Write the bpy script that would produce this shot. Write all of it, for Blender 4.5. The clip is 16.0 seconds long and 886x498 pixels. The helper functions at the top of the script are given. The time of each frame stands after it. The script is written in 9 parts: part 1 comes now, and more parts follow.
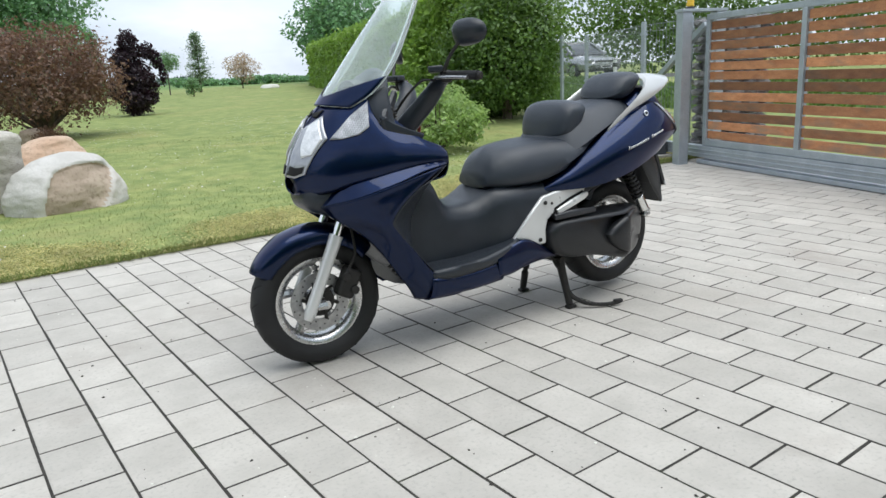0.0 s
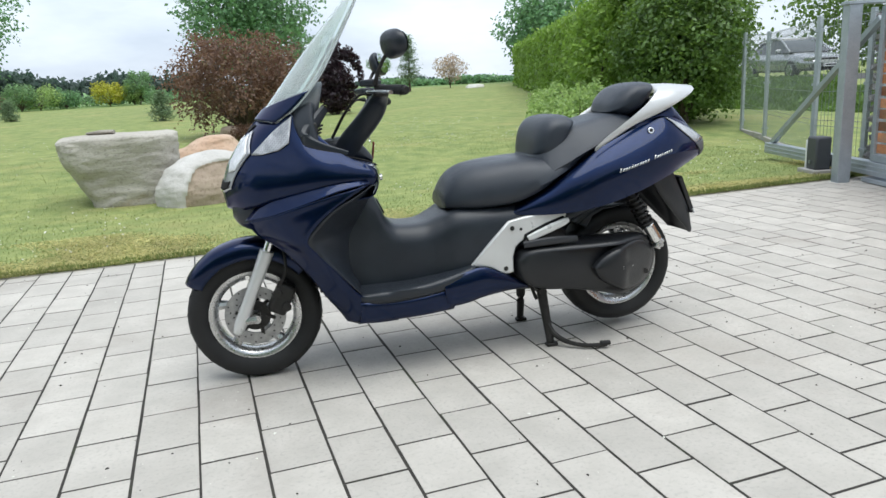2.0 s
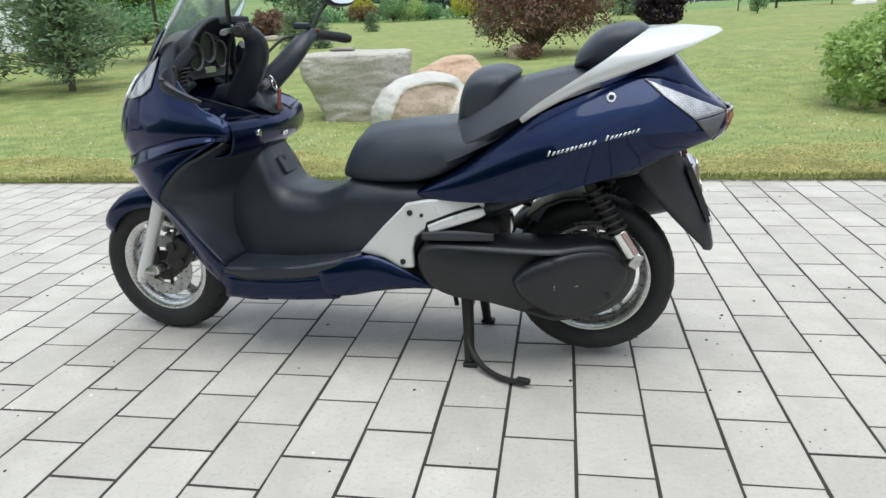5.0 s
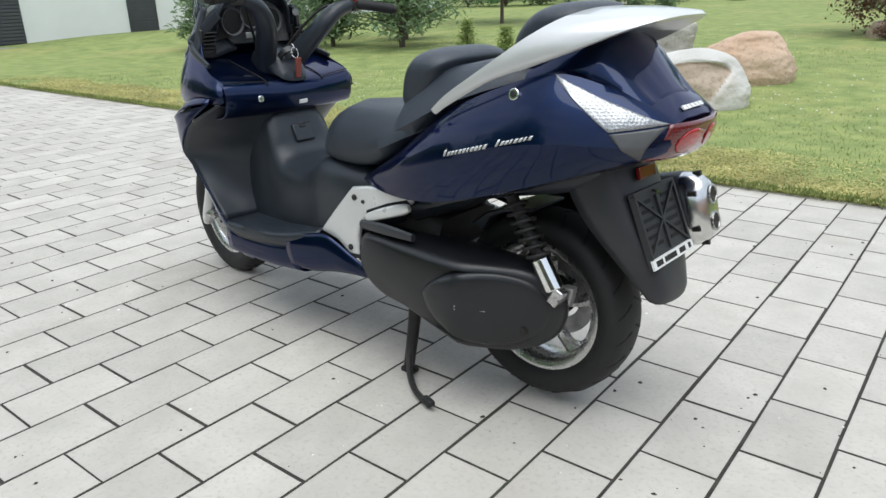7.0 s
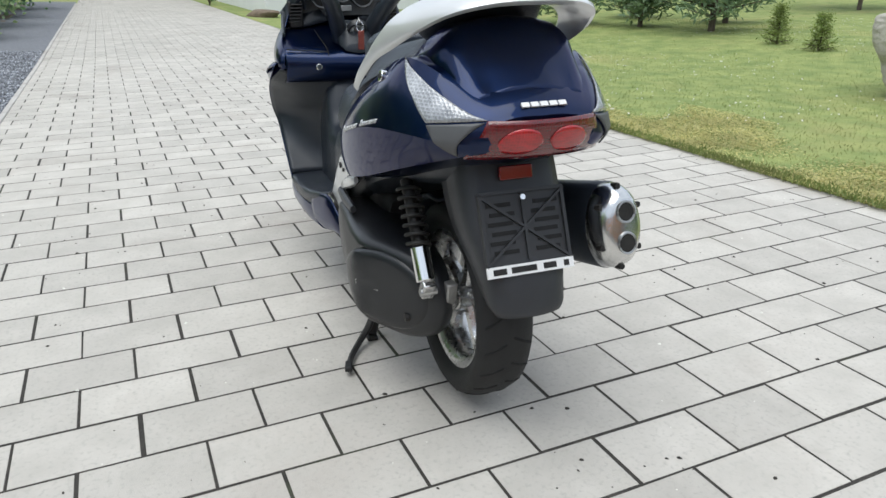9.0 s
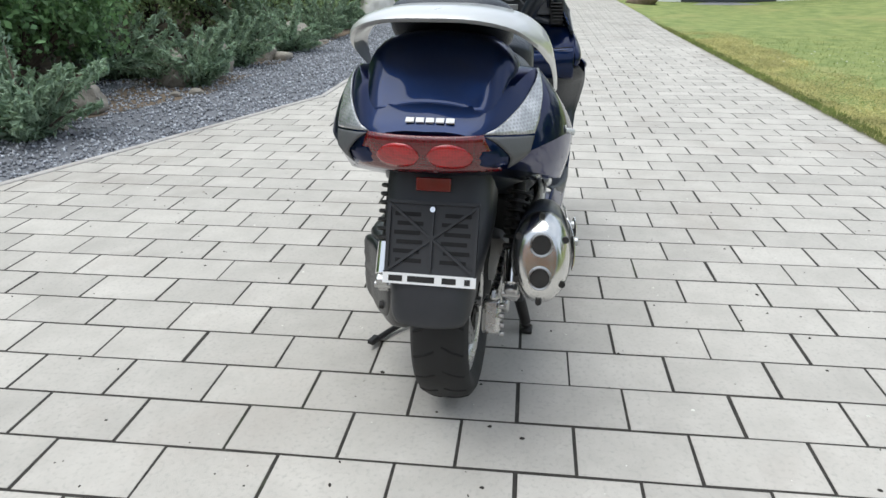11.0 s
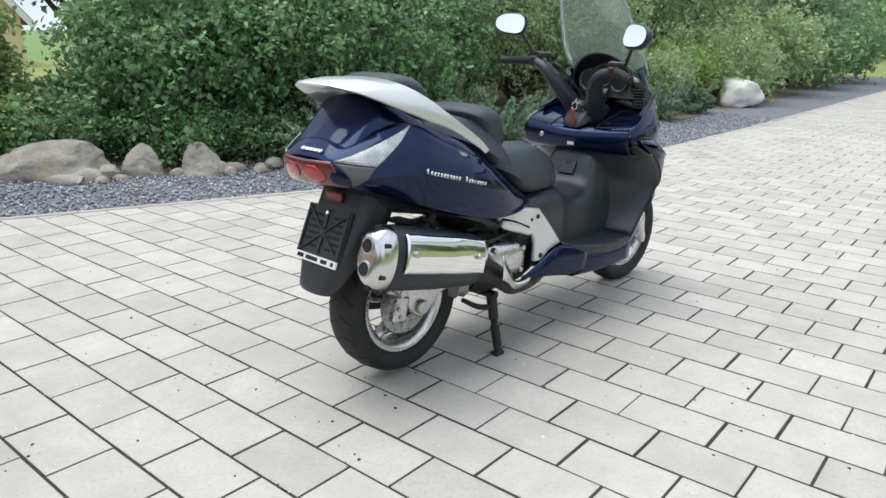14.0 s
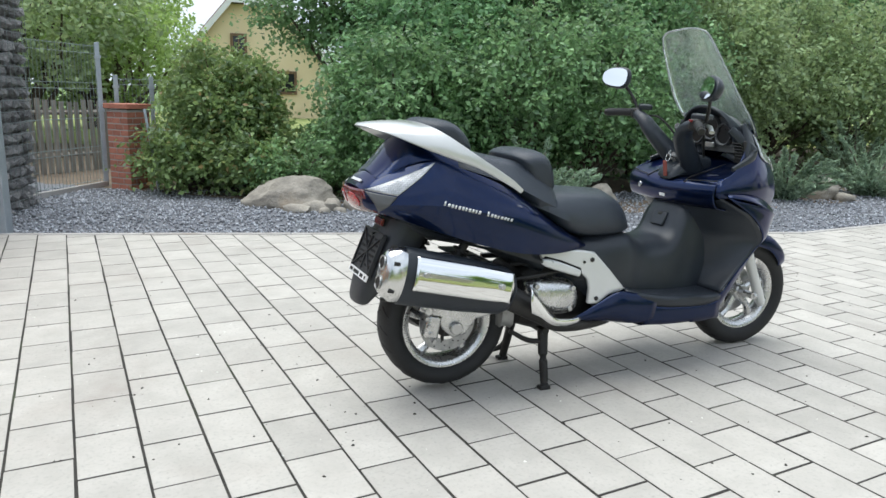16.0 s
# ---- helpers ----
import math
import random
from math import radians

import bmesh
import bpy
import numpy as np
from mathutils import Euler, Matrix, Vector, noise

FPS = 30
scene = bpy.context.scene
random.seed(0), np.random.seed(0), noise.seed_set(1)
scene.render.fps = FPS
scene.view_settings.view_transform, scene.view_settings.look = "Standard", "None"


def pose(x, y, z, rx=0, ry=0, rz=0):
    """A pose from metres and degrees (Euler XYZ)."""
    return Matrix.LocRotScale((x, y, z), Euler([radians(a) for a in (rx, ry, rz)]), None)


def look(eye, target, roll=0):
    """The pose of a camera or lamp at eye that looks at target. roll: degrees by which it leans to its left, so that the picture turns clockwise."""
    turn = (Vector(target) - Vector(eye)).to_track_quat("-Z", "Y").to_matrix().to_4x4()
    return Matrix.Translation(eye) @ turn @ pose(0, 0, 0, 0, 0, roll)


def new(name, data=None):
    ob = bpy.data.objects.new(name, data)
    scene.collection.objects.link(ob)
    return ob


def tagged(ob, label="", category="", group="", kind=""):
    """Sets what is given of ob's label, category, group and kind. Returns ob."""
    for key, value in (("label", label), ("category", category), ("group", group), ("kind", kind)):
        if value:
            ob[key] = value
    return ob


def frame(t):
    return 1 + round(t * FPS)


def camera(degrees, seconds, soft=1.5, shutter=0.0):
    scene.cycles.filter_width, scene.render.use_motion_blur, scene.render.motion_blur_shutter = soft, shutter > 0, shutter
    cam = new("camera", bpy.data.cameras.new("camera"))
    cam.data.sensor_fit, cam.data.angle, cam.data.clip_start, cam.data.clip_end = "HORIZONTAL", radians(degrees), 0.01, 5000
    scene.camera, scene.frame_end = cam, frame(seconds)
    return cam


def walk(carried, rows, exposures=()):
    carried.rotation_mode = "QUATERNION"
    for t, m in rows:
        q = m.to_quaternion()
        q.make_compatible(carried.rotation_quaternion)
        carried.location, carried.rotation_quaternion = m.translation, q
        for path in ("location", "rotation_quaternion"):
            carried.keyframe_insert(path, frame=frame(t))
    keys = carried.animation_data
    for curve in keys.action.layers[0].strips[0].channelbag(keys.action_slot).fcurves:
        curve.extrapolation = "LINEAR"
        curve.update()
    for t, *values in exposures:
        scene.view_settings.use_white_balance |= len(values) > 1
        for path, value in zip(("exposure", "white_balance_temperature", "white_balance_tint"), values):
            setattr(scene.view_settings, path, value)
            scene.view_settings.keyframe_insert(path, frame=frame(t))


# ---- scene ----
cam = camera(64.1, 16.0)
PATH = [
    (0, (-2.925, -2.161, 1.13), (-1.79, -0.588, 0.647), -2.9),
    (0.5, (-2.632, -2.262, 1.136), (-1.546, -0.655, 0.651), -3.2),
    (1, (-2.365, -2.346, 1.138), (-1.403, -0.658, 0.663), -3.3),
    (1.5, (-2.122, -2.401, 1.13), (-1.317, -0.631, 0.662), -3.2),
    (2, (-1.886, -2.481, 1.13), (-1.266, -0.635, 0.674), -3.1),
    (2.5, (-1.636, -2.502, 1.13), (-1.161, -0.613, 0.675), -3.0),
    (3, (-1.384, -2.424, 1.12), (-1.063, -0.507, 0.652), -2.9),
    (3.5, (-1.098, -2.335, 1.119), (-0.954, -0.399, 0.639), -2.8),
    (4, (-0.804, -2.261, 1.125), (-0.902, -0.335, 0.597), -2.6),
    (4.5, (-0.552, -2.144, 1.12), (-0.745, -0.24, 0.54), -2.5),
    (5, (-0.245, -2.021, 1.134), (-0.575, -0.151, 0.505), -2.5),
    (5.2, (-0.121, -1.982, 1.143), (-0.564, -0.14, 0.501), -2.5),
    (7.3, (0.87, -1.252, 1.111), (-0.373, 0.157, 0.428), -1.2),
    (7.5, (0.934, -1.189, 1.108), (-0.353, 0.18, 0.423), -1.1),
    (8, (1.169, -0.939, 1.102), (-0.265, 0.266, 0.402), -0.9),
    (8.5, (1.324, -0.719, 1.096), (-0.251, 0.284, 0.378), -0.6),
    (9, (1.427, -0.518, 1.106), (-0.273, 0.249, 0.384), -0.4),
    (9.5, (1.536, -0.281, 1.124), (-0.264, 0.201, 0.396), -0.3),
    (10, (1.575, -0.042, 1.113), (-0.279, 0.162, 0.389), 0.3),
    (10.2, (1.567, 0.047, 1.12), (-0.286, 0.168, 0.377), -0.1),
    (12.3, (1.809, 1.165, 1.196), (0.066, 0.418, 0.561), 1.7),
    (12.5, (1.833, 1.271, 1.192), (0.112, 0.459, 0.577), 1.6),
    (13, (1.827, 1.482, 1.176), (0.194, 0.489, 0.585), 1.6),
    (13.5, (1.729, 1.699, 1.184), (0.176, 0.58, 0.605), 1.5),
    (14, (1.633, 1.928, 1.191), (0.144, 0.718, 0.628), 1.4),
    (14.5, (1.523, 2.13, 1.202), (0.161, 0.764, 0.672), 1.5),
    (15, (1.356, 2.319, 1.193), (0.118, 0.825, 0.709), 1.4),
    (15.5, (1.221, 2.526, 1.172), (0.131, 0.91, 0.727), 1.3),
    (16, (1.148, 2.68, 1.182), (0.228, 0.957, 0.751), 1.6),
]
walk(cam, [(t, look(eye, goal, roll)) for t, eye, goal, roll in PATH], [(0, 0.70, 6500, 7), (4, 0.82, 6500, 6), (10, 0.69, 6500, 7), (16, 0.92, 6500, 6)])
# ---- world and light ----
world = bpy.data.worlds.new("overcast_sky")
scene.world = world
world.use_nodes = True
wt = world.node_tree
wt.nodes.clear()
w_out = wt.nodes.new("ShaderNodeOutputWorld")
w_bg = wt.nodes.new("ShaderNodeBackground")
w_sky = wt.nodes.new("ShaderNodeTexSky")
w_sky.sky_type = "NISHITA"
w_sky.sun_disc = False
w_sky.sun_elevation = radians(75)
w_sky.sun_rotation = radians(150)
w_sky.air_density, w_sky.dust_density = 1.0, 2.0
w_map = wt.nodes.new("ShaderNodeMapping")
w_map.inputs["Scale"].default_value = (1.0, 1.0, 3.2)
w_tc = wt.nodes.new("ShaderNodeTexCoord")
w_n = wt.nodes.new("ShaderNodeTexNoise")
w_n.inputs["Scale"].default_value = 2.2
w_n.inputs["Detail"].default_value = 7.0
w_n.inputs["Roughness"].default_value = 0.55
w_cr = wt.nodes.new("ShaderNodeValToRGB")
w_cr.color_ramp.elements[0].position, w_cr.color_ramp.elements[0].color = 0.36, (4.0, 4.5, 5.5, 1)
w_cr.color_ramp.elements[1].position, w_cr.color_ramp.elements[1].color = 0.68, (7.0, 7.5, 8.3, 1)
w_mix = wt.nodes.new("ShaderNodeMix")
w_mix.data_type = "RGBA"
w_mix.inputs["Factor"].default_value = 0.86
wt.links.new(w_tc.outputs["Generated"], w_map.inputs["Vector"])
wt.links.new(w_map.outputs["Vector"], w_n.inputs["Vector"])
wt.links.new(w_n.outputs["Fac"], w_cr.inputs["Fac"])
wt.links.new(w_sky.outputs["Color"], w_mix.inputs["A"])
wt.links.new(w_cr.outputs["Color"], w_mix.inputs["B"])
wt.links.new(w_mix.outputs["Result"], w_bg.inputs["Color"])
w_bg.inputs["Strength"].default_value = 0.106
wt.links.new(w_bg.outputs["Background"], w_out.inputs["Surface"])

sun_data = bpy.data.lights.new("sun", "SUN")
sun_data.energy, sun_data.angle, sun_data.color = 1.62, radians(60), (1.0, 0.99, 0.975)
sun = new("sun", sun_data)
sun.matrix_world = look((2, -3, 14), (0, 0, 0))


# ---- materials ----
def surface(name, low, high, scale=6.0, rough=0.6, bump=0.0, bump_scale=60.0, metal=0.0, coat=0.0, ior=1.5,
            fine=None, vary=0.0, stain=None, stain_scale=1.2, stain_at=(0.55, 0.72), world_space=False, rough_vary=0.08, stretch=(1, 1, 1)):
    """A worn painted, stone, plastic or metal surface: two scales of colour noise, stains, roughness noise and a bump."""
    m = bpy.data.materials.new(name)
    m.use_nodes = True
    nt = m.node_tree
    bsdf = nt.nodes["Principled BSDF"]
    bsdf.inputs["Metallic"].default_value = metal
    bsdf.inputs["Coat Weight"].default_value = coat
    bsdf.inputs["Coat Roughness"].default_value = 0.04
    bsdf.inputs["IOR"].default_value = ior
    link = nt.links.new
    if world_space:
        geo = nt.nodes.new("ShaderNodeNewGeometry")
        base_vec = geo.outputs["Position"]
    else:
        tc = nt.nodes.new("ShaderNodeTexCoord")
        base_vec = tc.outputs["Object"]
    mp = nt.nodes.new("ShaderNodeMapping")
    mp.inputs["Scale"].default_value = stretch
    link(base_vec, mp.inputs["Vector"])
    vec = mp.outputs["Vector"]

    def noise_tex(s, detail=5.0, r=0.6):
        n = nt.nodes.new("ShaderNodeTexNoise")
        n.inputs["Scale"].default_value, n.inputs["Detail"].default_value, n.inputs["Roughness"].default_value = s, detail, r
        link(vec, n.inputs["Vector"])
        return n.outputs["Fac"]

    def mix_col(fac, a, b):
        x = nt.nodes.new("ShaderNodeMix")
        x.data_type = "RGBA"
        for slot, val in (("Factor", fac), ("A", a), ("B", b)):
            if isinstance(val, (tuple, list)):
                x.inputs[slot].default_value = (*val, 1)
            elif isinstance(val, float):
                x.inputs[slot].default_value = val
            else:
                link(val, x.inputs[slot])
        return x.outputs["Result"]

    def ramp(fac, a, b):
        r = nt.nodes.new("ShaderNodeMapRange")
        r.inputs["From Min"].default_value, r.inputs["From Max"].default_value = a, b
        link(fac, r.inputs["Value"])
        return r.outputs["Result"]

    col = mix_col(ramp(noise_tex(scale), 0.3, 0.7), low, high)
    if fine:
        col = mix_col(ramp(noise_tex(scale * 14, 3.0), 0.52, 0.75), col, fine)
    if stain:
        col = mix_col(ramp(noise_tex(stain_scale, 6.0, 0.65), *stain_at), col, stain)
    if vary:
        info = nt.nodes.new("ShaderNodeObjectInfo")
        geo2 = nt.nodes.new("ShaderNodeNewGeometry")
        add = nt.nodes.new("ShaderNodeMath")
        add.operation = "ADD"
        link(info.outputs["Random"], add.inputs[0])
        link(geo2.outputs["Random Per Island"], add.inputs[1])
        fr = nt.nodes.new("ShaderNodeMath")
        fr.operation = "FRACT"
        link(add.outputs[0], fr.inputs[0])
        hsv = nt.nodes.new("ShaderNodeHueSaturation")
        mr = nt.nodes.new("ShaderNodeMapRange")
        mr.inputs["To Min"].default_value, mr.inputs["To Max"].default_value = 1 - vary, 1 + vary
        link(fr.outputs[0], mr.inputs["Value"])
        link(mr.outputs["Result"], hsv.inputs["Value"])
        link(col, hsv.inputs["Color"])
        col = hsv.outputs["Color"]
    link(col, bsdf.inputs["Base Color"])
    rr = nt.nodes.new("ShaderNodeMapRange")
    rr.inputs["To Min"].default_value, rr.inputs["To Max"].default_value = max(0.0, rough - rough_vary), min(1.0, rough + rough_vary)
    link(noise_tex(scale * 2.3), rr.inputs["Value"])
    link(rr.outputs["Result"], bsdf.inputs["Roughness"])
    if bump:
        bp = nt.nodes.new("ShaderNodeBump")
        bp.inputs["Strength"].default_value = bump
        bp.inputs["Distance"].default_value = 0.01
        link(noise_tex(bump_scale, 4.0), bp.inputs["Height"])
        link(bp.outputs["Normal"], bsdf.inputs["Normal"])
    return m


def leaf_material(name, low, high, through_col, rough=0.5, brown=None, patch=None, shade=0.3):
    m = bpy.data.materials.new(name)
    m.use_nodes = True
    nt = m.node_tree
    bsdf = nt.nodes["Principled BSDF"]
    out = nt.nodes["Material Output"]
    geo = nt.nodes.new("ShaderNodeNewGeometry")
    cr = nt.nodes.new("ShaderNodeValToRGB")
    cr.color_ramp.elements[0].color, cr.color_ramp.elements[1].color = (*low, 1), (*high, 1)
    if brown:
        e = cr.color_ramp.elements.new(0.93)
        e.color = (*high, 1)
        cr.color_ramp.elements[2].color = (*brown, 1)
    nt.links.new(geo.outputs["Random Per Island"], cr.inputs["Fac"])
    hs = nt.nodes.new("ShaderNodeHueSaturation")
    # Clump-wide noise puts the look of lit and shaded foliage into the colour.
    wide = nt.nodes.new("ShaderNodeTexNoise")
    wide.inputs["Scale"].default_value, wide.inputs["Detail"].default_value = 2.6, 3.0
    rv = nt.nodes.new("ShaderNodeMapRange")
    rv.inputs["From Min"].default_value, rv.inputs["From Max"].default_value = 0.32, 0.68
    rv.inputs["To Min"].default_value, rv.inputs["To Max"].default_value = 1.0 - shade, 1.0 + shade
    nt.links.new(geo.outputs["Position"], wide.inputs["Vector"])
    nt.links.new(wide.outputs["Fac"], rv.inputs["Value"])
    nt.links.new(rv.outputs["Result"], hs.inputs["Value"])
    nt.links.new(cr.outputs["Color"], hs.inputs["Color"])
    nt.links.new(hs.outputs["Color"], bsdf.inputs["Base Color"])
    bsdf.inputs["Roughness"].default_value = rough
    if patch:
        nz = nt.nodes.new("ShaderNodeTexNoise")
        nz.inputs["Scale"].default_value, nz.inputs["Detail"].default_value = 0.75, 5.0
        pr = nt.nodes.new("ShaderNodeMapRange")
        pr.inputs["From Min"].default_value, pr.inputs["From Max"].default_value = 0.48, 0.70
        mc = nt.nodes.new("ShaderNodeMix")
        mc.data_type = "RGBA"
        mc.inputs["B"].default_value = (*patch, 1)
        nt.links.new(geo.outputs["Position"], nz.inputs["Vector"])
        nt.links.new(nz.outputs["Fac"], pr.inputs["Value"])
        nt.links.new(pr.outputs["Result"], mc.inputs["Factor"])
        nt.links.new(hs.outputs["Color"], mc.inputs["A"])
        nt.links.new(mc.outputs["Result"], bsdf.inputs["Base Color"])
    tr = nt.nodes.new("ShaderNodeBsdfTranslucent")
    tr.inputs["Color"].default_value = (*through_col, 1)
    mx = nt.nodes.new("ShaderNodeMixShader")
    mx.inputs["Fac"].default_value = 0.42
    nt.links.new(bsdf.outputs["BSDF"], mx.inputs[1])
    nt.links.new(tr.outputs["BSDF"], mx.inputs[2])
    nt.links.new(mx.outputs["Shader"], out.inputs["Surface"])
    return m


M_TILE = surface("concrete_slab", (0.413, 0.391, 0.354), (0.509, 0.483, 0.440), 5.0, 0.85, 0.3, 300.0, fine=(0.375, 0.358, 0.325), vary=0.085,
                 stain=(0.345, 0.31, 0.275), stain_scale=1.3, stain_at=(0.54, 0.8), world_space=True)
M_JOINT = surface("joint_sand", (0.020, 0.018, 0.016), (0.050, 0.045, 0.038), 18.0, 0.95, 0.6, 160.0, stain=(0.05, 0.065, 0.03), stain_scale=2.0, world_space=True)
M_KERB = surface("kerb_concrete", (0.36, 0.34, 0.32), (0.47, 0.45, 0.43), 4.0, 0.88, 0.3, 150.0, vary=0.06, stain=(0.3, 0.26, 0.22), world_space=True)
M_LAWN = surface("mown_lawn", (0.122, 0.178, 0.046), (0.285, 0.322, 0.106), 3.2, 0.95, 0.9, 55.0, fine=(0.235, 0.27, 0.095),
                 stain=(0.31, 0.295, 0.11), stain_scale=0.6, stain_at=(0.52, 0.74), world_space=True)
M_FIELD = surface("far_field", (0.12, 0.2, 0.05), (0.16, 0.24, 0.07), 0.05, 0.95, 0.2, 3.0, stain=(0.2, 0.22, 0.09), stain_scale=0.02, world_space=True)
M_GRAVEL_BED = surface("gravel_bed", (0.1092, 0.1170, 0.1326), (0.2028, 0.2106, 0.2340), 25.0, 0.9, 1.0, 90.0, fine=(0.2, 0.2, 0.21), world_space=True)
M_GRAVEL = surface("basalt_chips", (0.2062, 0.2189, 0.2474), (0.3965, 0.4124, 0.4441), 30.0, 0.8, 0.3, 200.0, vary=0.55, world_space=True)
M_EARTH = surface("bark_earth", (0.10, 0.075, 0.053), (0.20, 0.15, 0.105), 7.0, 0.95, 0.8, 60.0, fine=(0.27, 0.21, 0.15), world_space=True)
M_BLADE = leaf_material("grass_blade", (0.150, 0.215, 0.058), (0.300, 0.330, 0.122), (0.210, 0.275, 0.070), 0.6, (0.36, 0.31, 0.17), (0.30, 0.245, 0.12), shade=0.4)
M_DRY = leaf_material("dry_blade", (0.37, 0.36, 0.13), (0.66, 0.60, 0.29), (0.54, 0.50, 0.22), 0.7)
M_CLOVER = surface("clover_flower", (0.62, 0.62, 0.56), (0.74, 0.74, 0.68), 50.0, 0.8)
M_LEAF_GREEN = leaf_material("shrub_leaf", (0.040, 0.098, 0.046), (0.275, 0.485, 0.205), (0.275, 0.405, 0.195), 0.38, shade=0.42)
M_LEAF_BAY = leaf_material("bronze_tipped_leaf", (0.065, 0.125, 0.055), (0.265, 0.385, 0.140), (0.29, 0.38, 0.14), 0.4, (0.34, 0.20, 0.085))
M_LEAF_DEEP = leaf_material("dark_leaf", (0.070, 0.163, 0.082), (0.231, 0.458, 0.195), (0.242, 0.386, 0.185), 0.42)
M_LEAF_HAZEL = leaf_material("hazel_leaf", (0.130, 0.205, 0.115), (0.445, 0.590, 0.295), (0.420, 0.505, 0.240), 0.5)
M_LEAF_LIGHT = leaf_material("light_leaf", (0.19, 0.30, 0.105), (0.42, 0.55, 0.19), (0.40, 0.56, 0.17), 0.5)
M_LEAF_HEDGE = leaf_material("hornbeam_leaf", (0.129, 0.232, 0.043), (0.293, 0.429, 0.085), (0.275, 0.448, 0.069), 0.5)
M_LEAF_HORN = leaf_material("dark_hornbeam_leaf", (0.052, 0.107, 0.031), (0.176, 0.293, 0.072), (0.182, 0.299, 0.052), 0.45)
M_LEAF_RED = leaf_material("red_leaf", (0.080, 0.050, 0.040), (0.290, 0.175, 0.120), (0.25, 0.135, 0.085), 0.5, (0.19, 0.19, 0.09))
M_LEAF_PURPLE = leaf_material("purple_leaf", (0.018, 0.013, 0.018), (0.05, 0.032, 0.042), (0.06, 0.02, 0.03), 0.45)
M_LEAF_YELLOW = leaf_material("yellow_leaf", (0.36, 0.35, 0.035), (0.58, 0.56, 0.08), (0.5, 0.5, 0.06), 0.5)
M_LEAF_PINK = leaf_material("variegated_leaf", (0.42, 0.33, 0.24), (0.66, 0.52, 0.42), (0.5, 0.4, 0.3), 0.5)
M_NEEDLE_TIP = leaf_material("young_spruce_needle", (0.11, 0.17, 0.05), (0.34, 0.40, 0.12), (0.28, 0.36, 0.10), 0.6)
M_NEEDLE = leaf_material("pine_needle", (0.120, 0.190, 0.115), (0.285, 0.385, 0.225), (0.220, 0.315, 0.160), 0.6)
M_NEEDLE_BLUE = leaf_material("blue_needle", (0.110, 0.165, 0.154), (0.220, 0.297, 0.275), (0.132, 0.198, 0.165), 0.6)
M_JUNIPER = leaf_material("juniper_needle", (0.146, 0.231, 0.171), (0.446, 0.597, 0.413), (0.265, 0.354, 0.213), 0.6)
# Bluer and paler than near leaves: distance haze is mixed into this colour.
M_WOOD_FAR = leaf_material("far_wood_leaf", (0.065, 0.098, 0.086), (0.105, 0.150, 0.125), (0.080, 0.130, 0.095), 0.7)
M_BARK = surface("bark", (0.06, 0.045, 0.035), (0.14, 0.11, 0.085), 9.0, 0.9, 0.9, 40.0, stretch=(1, 1, 0.25))
M_BOULDER = surface("granite_boulder", (0.37, 0.345, 0.30), (0.50, 0.475, 0.42), 1.6, 0.9, 0.9, 18.0, fine=(0.27, 0.25, 0.22),
                    stain=(0.42, 0.30, 0.19), stain_scale=0.9, stain_at=(0.6, 0.8), stretch=(1, 1, 2.2))
M_BOULDER_CRUST = surface("crusted_boulder", (0.33, 0.255, 0.195), (0.47, 0.385, 0.305), 1.8, 0.9, 0.8, 18.0, fine=(0.25, 0.19, 0.14))
M_CRUST = surface("quartz_crust", (0.46, 0.445, 0.415), (0.60, 0.585, 0.555), 2.6, 0.85, 0.9, 24.0, stain=(0.42, 0.36, 0.3))
M_BOULDER_ORANGE = surface("sandstone_boulder", (0.46, 0.30, 0.20), (0.56, 0.43, 0.33), 1.9, 0.9, 0.8, 18.0, fine=(0.34, 0.24, 0.16))
M_ROCK = surface("field_stone", (0.205, 0.188, 0.160), (0.415, 0.380, 0.325), 4.6, 0.9, 1.0, 30.0, fine=(0.2, 0.18, 0.155), stain=(0.36, 0.27, 0.18), stain_at=(0.58, 0.75), vary=0.15)
M_ROCK_WHITE = surface("white_quartz_rock", (0.58, 0.57, 0.53), (0.72, 0.71, 0.68), 2.4, 0.85, 0.8, 18.0, stain=(0.45, 0.4, 0.34))
M_GALV = surface("galvanised_steel", (0.36, 0.40, 0.44), (0.46, 0.50, 0.54), 6.0, 0.5, 0.1, 120.0, metal=0.55, fine=(0.32, 0.36, 0.4))
M_SLAT = surface("larch_slat", (0.335, 0.130, 0.055), (0.53, 0.245, 0.11), 3.0, 0.6, 0.3, 60.0, fine=(0.24, 0.09, 0.045), vary=0.55, stain=(0.20, 0.15, 0.11), stain_scale=0.9, stain_at=(0.5, 0.75), stretch=(6, 1, 6))
M_GABION = surface("gabion_stone", (0.17, 0.165, 0.165), (0.32, 0.31, 0.31), 5.0, 0.9, 0.7, 40.0, vary=0.35)
M_WIRE = surface("galvanised_wire", (0.22, 0.25, 0.25), (0.3, 0.33, 0.33), 12.0, 0.5, metal=0.6)
M_WIRE_GREEN = surface("grey_green_wire", (0.22, 0.28, 0.27), (0.3, 0.35, 0.34), 12.0, 0.5, metal=0.3)
M_BRICK = surface("clinker_brick", (0.30, 0.10, 0.065), (0.42, 0.165, 0.11), 8.0, 0.8, 0.3, 90.0, vary=0.2)
M_MORTAR = surface("mortar", (0.33, 0.30, 0.27), (0.4, 0.37, 0.34), 14.0, 0.95, 0.4, 90.0)
M_WHITE_WALL = surface("white_render", (0.74, 0.745, 0.75), (0.80, 0.805, 0.81), 0.8, 0.9, 0.15, 120.0, stain=(0.68, 0.68, 0.67), stain_scale=0.3, world_space=True)
